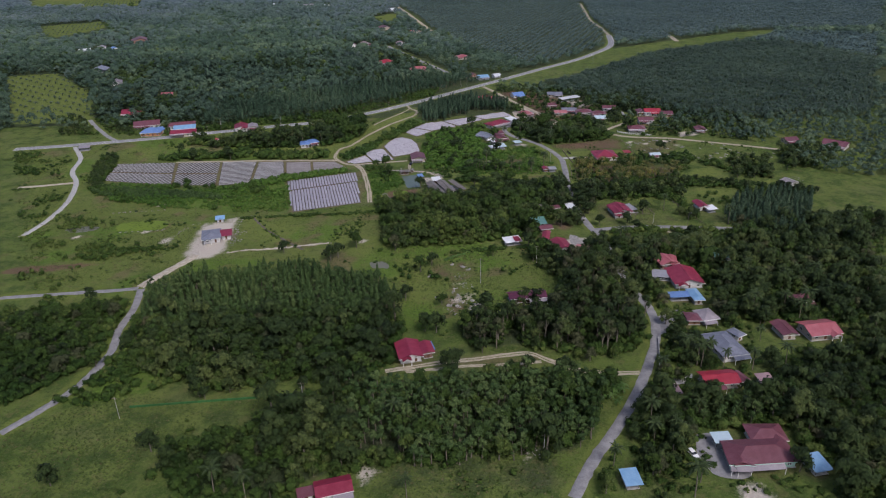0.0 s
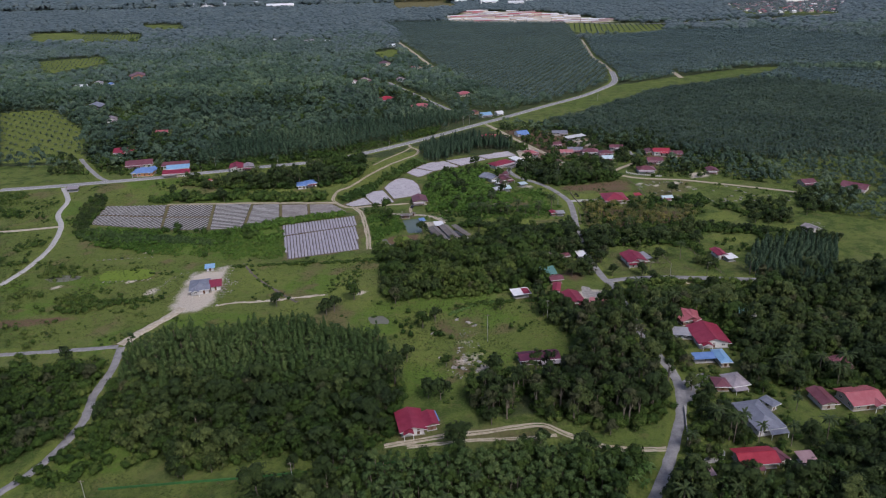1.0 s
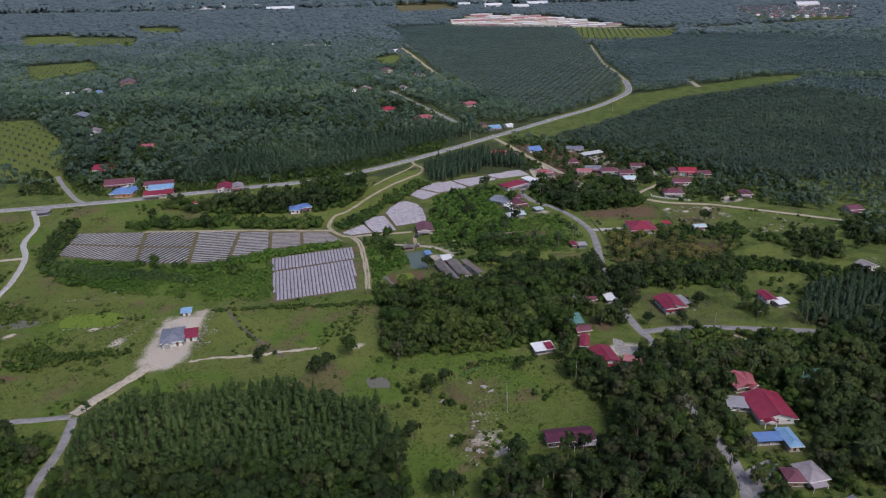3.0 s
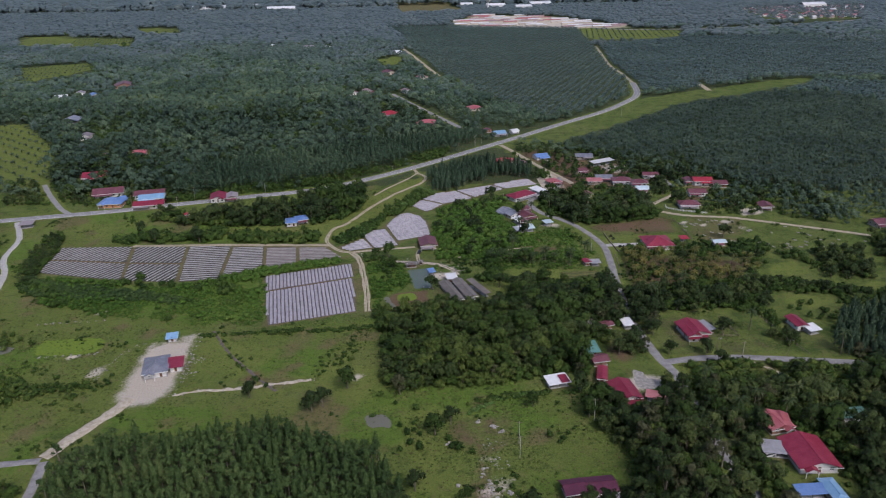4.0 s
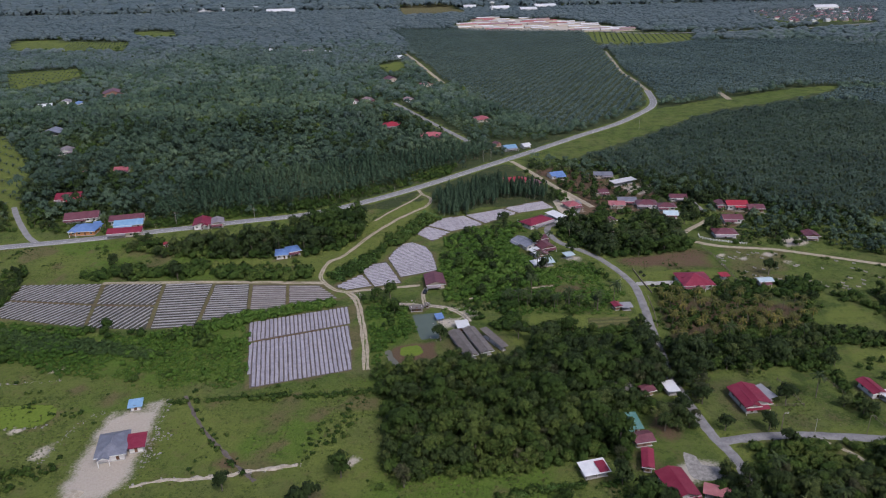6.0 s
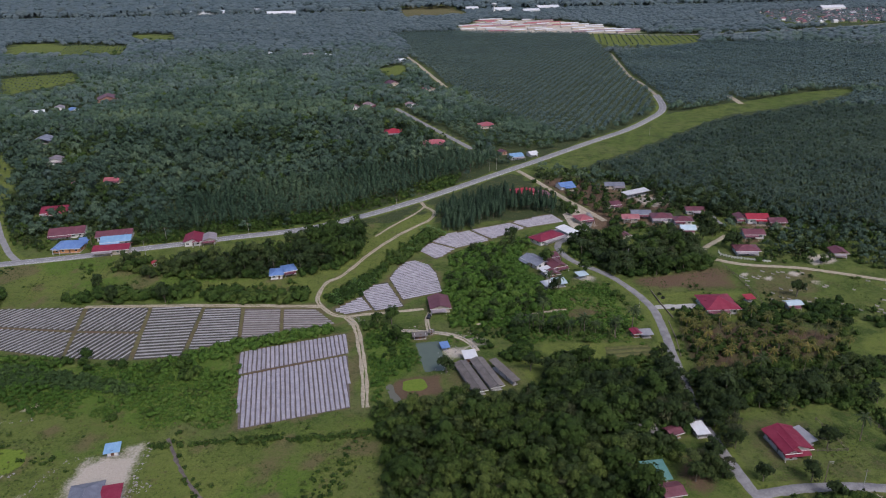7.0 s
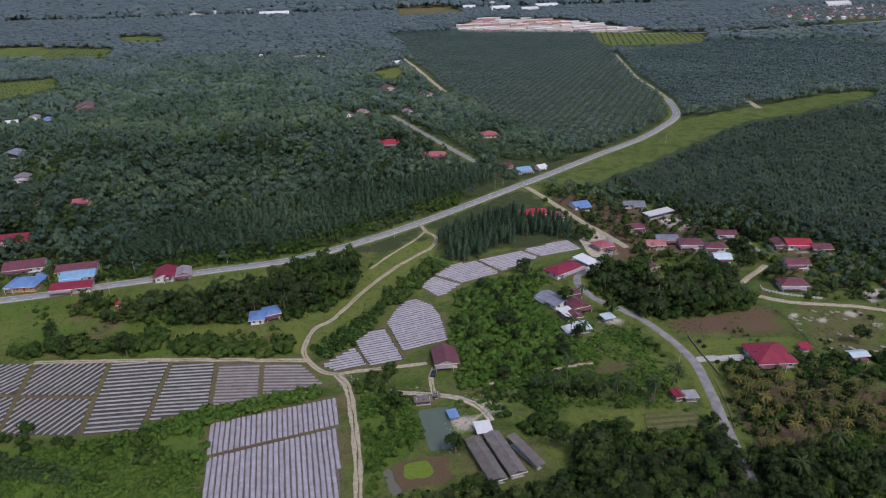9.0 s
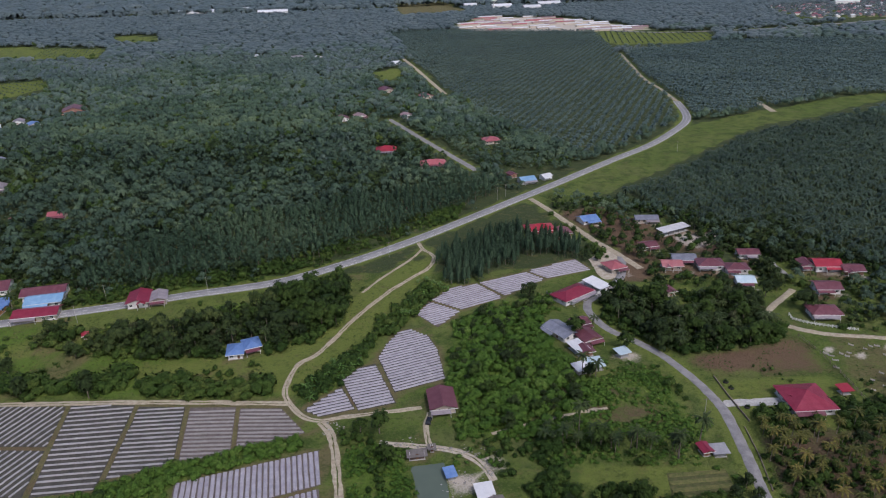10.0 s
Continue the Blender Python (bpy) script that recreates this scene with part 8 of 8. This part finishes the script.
bmesh.ops.create_cone(bm, segments=20, radius1=9, radius2=2, depth=3, cap_ends=True, matrix=pose(0, 0, 32.5))
part("tank", bm, WALLS["white"][1], tower)


# ---- cars ----
def paint(name, c):
    return plain(name, c, tuple(k * 1.1 for k in c), 0.25, 0.5, 0.5)


PAINTS = {"white": paint("paint_white", (0.72, 0.72, 0.72)), "black": paint("paint_black", (0.02, 0.02, 0.022)), "silver": paint("paint_silver", (0.45, 0.46, 0.47))}


def car(x, y, turn, colour):
    base = tagged(new("car"), f"{colour} car parked on bare ground by the trees", "car", "parked cars")
    base.matrix_basis = pose(x, y, 0.04, 0, 0, turn)
    bm = bmesh.new()
    prof = [(-2.1, 0.35), (-2.1, 0.85), (-1.9, 0.95), (1.1, 0.98), (2.05, 0.8), (2.15, 0.4)]
    L = [bm.verts.new((u, -0.85, z)) for u, z in prof]
    R = [bm.verts.new((u, 0.85, z)) for u, z in prof]
    bm.faces.new(L), bm.faces.new(R[::-1])
    for i in range(6):
        bm.faces.new((L[i], R[i], R[(i + 1) % 6], L[(i + 1) % 6]))
    bmesh.ops.recalc_face_normals(bm, faces=bm.faces)
    part("body", bm, PAINTS[colour], base)
    for nm, mm, z1, k0 in (("window", GLASS, 1.38, 0.0), ("roof", PAINTS[colour], 1.46, 0.075)):
        bm = bmesh.new()
        lo = [(-1.85, -0.8), (1.1, -0.8), (1.1, 0.8), (-1.85, 0.8)]
        hi = [(-1.45, -0.66), (0.45, -0.66), (0.45, 0.66), (-1.45, 0.66)]
        za = 0.95 if nm == "window" else 1.38
        A = [bm.verts.new((*(lo if nm == "window" else hi)[i], za)) for i in range(4)]
        B = [bm.verts.new((*hi[i], z1)) for i in range(4)]
        bm.faces.new(A[::-1]), bm.faces.new(B)
        for i in range(4):
            bm.faces.new((A[i], A[(i + 1) % 4], B[(i + 1) % 4], B[i]))
        part(nm, bm, mm, base)
    for sx_ in (-1.3, 1.35):
        for sy_ in (-0.82, 0.82):
            bm = bmesh.new()
            bmesh.ops.create_cone(bm, segments=10, radius1=0.33, radius2=0.33, depth=0.22, cap_ends=True, matrix=pose(sx_, sy_, 0.33, 90))
            part("wheel", bm, TYRE, base)


for x, y, a, c in CARS:
    car(x, y, a, c)


# ---- fences, walls, poles ----
def fence(name, pts, height, gap, material, label, rails=2, solid=False):
    top = tagged(new(name), label, "wall" if solid else "fence", "", "structure")
    for (x0, y0), (x1, y1) in zip(pts, pts[1:]):
        L = math.hypot(x1 - x0, y1 - y0)
        a = math.degrees(math.atan2(y1 - y0, x1 - x0))
        m = pose(x0, y0, 0, 0, 0, a)
        if solid:
            part("panel", box_bm(0, L, -0.09, 0.09, -0.05, height), material, top).matrix_basis = m
            part("coping", box_bm(0, L, -0.14, 0.14, height, height + 0.08), material, top).matrix_basis = m
        else:
            for r in range(rails):
                z = height * (0.35 + 0.55 * r / max(1, rails - 1))
                part("rail", box_bm(0, L, -0.03, 0.03, z, z + 0.1), material, top).matrix_basis = m
        n = max(1, int(L / gap))
        for i in range(n):
            part("post", box_bm(-0.09, 0.09, -0.115, 0.115, -0.05, height + 0.15), material, top).matrix_basis = m @ pose(i * L / n, 0, 0)


fence("white_fence", WHITE_FENCE, 1.3, 1.5, TRIM, "white-painted garden fence with square posts and rails", 4)
fence("compound_wall", COMPOUND, 1.4, 4.0, TRIM, "low white compound wall round the house", solid=True)
fence("garden_wall", DARK_WALL, 0.6, 4.0, WOOD, "dark weathered garden wall by the drive", solid=True)
fence("roadside_wall", ROADSIDE_WALL, 0.35, 5.0, WOOD, "low dark weathered wall beside the village road", solid=True)
fence("road_wall", ROAD_WALL, 1.0, 4.0, CONCRETE, "low pale concrete wall along the lane", solid=True)
fence("net_fence", NET_FENCE, 0.7, 4.0, NET, "low green net fence along the field", solid=True)
fence("wire_fence", WIRE_FENCE, 1.3, 4.0, WOOD, "thin post fence round the yard", 2)
fence("grave_fence", GRAVE_FENCE, 1.3, 3.0, WOOD, "dark weathered post fence beside the graves", 2)
fence("yard_fence", YARD_FENCE, 1.0, 3.0, WOOD, "low weathered fence round the lawn", 2)


def planter(x, y):
    """A round low planter: a dark ring holding a clump of leaves."""
    base = tagged(new("garden_planter"), "round dark planter with a low green bush on the lawn", "planter", "garden planters")
    base.matrix_basis = pose(x, y, 0)
    bm = bmesh.new()
    rings = [[bm.verts.new((r * math.cos(a * math.pi / 6), r * math.sin(a * math.pi / 6), z)) for a in range(12)] for r, z in ((0.95, -0.05), (1.0, 0.4), (0.8, 0.4), (0.75, 0.25))]
    for p, q in zip(rings, rings[1:]):
        for a in range(12):
            bm.faces.new((p[a], p[(a + 1) % 12], q[(a + 1) % 12], q[a]))
    bm.faces.new(rings[-1])
    part("ring", bm, TYRE, base)
    sh = broad(71 + int(x), 0.9, 0.8, 2, 30, 0.35, False, 0.0)
    ob = arrays_ob("bush", sh.v + (0, 0, 0.2), sh.t, np.zeros(len(sh.t)), [LEAF_BROAD], np.full(len(sh.v), 0.3), True, sh.w)
    ob.parent = base


for x, y in PLANTERS:
    planter(x, y)


def pole(x, y, h, lamp):
    base = tagged(new("street_lamp" if lamp else "utility_pole"), "grey street lamp on a slim roadside pole" if lamp else "tall pale concrete utility pole", "lamp" if lamp else "pole", "roadside poles")
    base.matrix_basis = pose(x, y, 0)
    bm = bmesh.new()
    bmesh.ops.create_cone(bm, segments=8, radius1=0.10, radius2=0.06, depth=h + 0.3, cap_ends=True, matrix=pose(0, 0, h / 2 - 0.15))
    part("shaft", bm, WOOD if lamp else CONCRETE, base)
    if lamp:
        part("lamp_arm", box_bm(-0.04, 1.3, -0.04, 0.04, h - 0.1, h - 0.02), CONCRETE, base)
        part("lamp_head", box_bm(1.0, 1.5, -0.1, 0.1, h - 0.18, h - 0.1), CONCRETE, base)
    else:
        part("cross_arm", box_bm(-0.9, 0.9, -0.06, 0.06, h - 0.6, h - 0.46), WOOD, base)


for x, y in POLES:
    pole(x, y, 9.0, False)
for x, y in LAMPS:
    pole(x, y, 7.5, True)


# ---- stones and rubble ----
def stones(centres, label, big=1.0):
    vs, ts, n = [], [], 0
    gg = np.random.default_rng(9)
    for x, y, r, k in centres:
        for _ in range(k):
            a, q, s = gg.uniform(0, 6.28), r * math.sqrt(gg.uniform(0, 1)), gg.uniform(0.12, 0.42) * (1.7 if gg.uniform() < 0.12 else 1.0) * big
            v = np.array(ICO) * gg.uniform(0.6, 1.1, (12, 1)) * (s, s * gg.uniform(0.6, 1), s * 0.5) + (x + q * math.cos(a), y + q * math.sin(a), s * 0.15)
            vs.append(v), ts.append(np.array(ICO_F) + n)
            n += 12
    return tagged(arrays_ob("rubble", np.vstack(vs), np.vstack(ts), np.zeros(len(vs) * 20), [STONE]), label, "stones", "", "stuff")


def along(line, gap, r, k):
    """Heaps of stones strung along a line."""
    return [(x, y, r, k) for x, y in smooth_line(line, gap)]


stones([(9, 272, 5, 34), (12, 283, 4, 26), (14, 255, 4, 20), (16, 266, 4, 26), (5, 262, 5, 20), (10, 292, 4, 20), (-8, 428, 7, 50), (2, 438, 6, 30), (-5, 444, 5, 26), (-25, 447, 6, 30),
        (-108, 340, 4, 30), (-107, 350, 3, 30), (-40, 336, 3, 8), (27, 172, 3, 20), (-52, 458, 4, 30), (-12, 416, 5, 20), (24, 471, 5, 16), (220, 412, 5, 30)]
       + along(YARD_PATH, 4.0, 1.4, 7) + along([(-112, 372), (-110, 352), (-108, 334)], 3.0, 1.2, 9) + along([(-34, 449), (-21, 446), (-13, 445), (-3, 442), (1, 433)], 3.0, 1.6, 14)
       + along([(-189, 384), (-161, 387)], 3.0, 1.0, 5) + along([(-174, 355), (-151, 357)], 3.0, 1.0, 7) + along([(-143, 338), (-139, 359), (-134, 365)], 3.0, 1.5, 7) + along(LEFT_LANE[3:], 4.0, 3.0, 5),
       "pale stones and rubble scattered in the grass")


stones([(x, y, 1.1, 5) for x, y in ROCKS], "flat pale rocks cropping out of bare ground", 2.3)


def grave_slab(x, y, turn, w, d):
    base = tagged(new("grave_slab"), "low pale stone grave surround lying in the grass", "grave", "grave slabs")
    base.matrix_basis = pose(x, y, 0, 0, 0, turn)
    bm = bmesh.new()
    for a in ((-w, w, -d, -d + 0.2), (-w, w, d - 0.2, d), (-w, -w + 0.2, -d + 0.2, d - 0.2), (w - 0.2, w, -d + 0.2, d - 0.2)):
        box(bm, *a, -0.05, 0.28)
    part("kerb", bm, STONE, base)
    part("bed", box_bm(-w + 0.2, w - 0.2, -d + 0.2, d - 0.2, -0.05, 0.16), SAND, base)
    part("headstone", box_bm(-w - 0.12, -w + 0.06, -0.16, 0.16, 0.0, 0.7), CONCRETE, base)


g = np.random.default_rng(88)
qx, qy = scatter(GRAVE2, 5.6, 0.8, 21, -25.0, 2.5, 3.0, [YARD_RED, CLAY])
for x, y in zip(qx, qy):
    if g.uniform() < 0.4:
        grave_slab(x, y, g.normal(-24, 16), g.uniform(0.6, 1.1), g.uniform(0.35, 0.6))
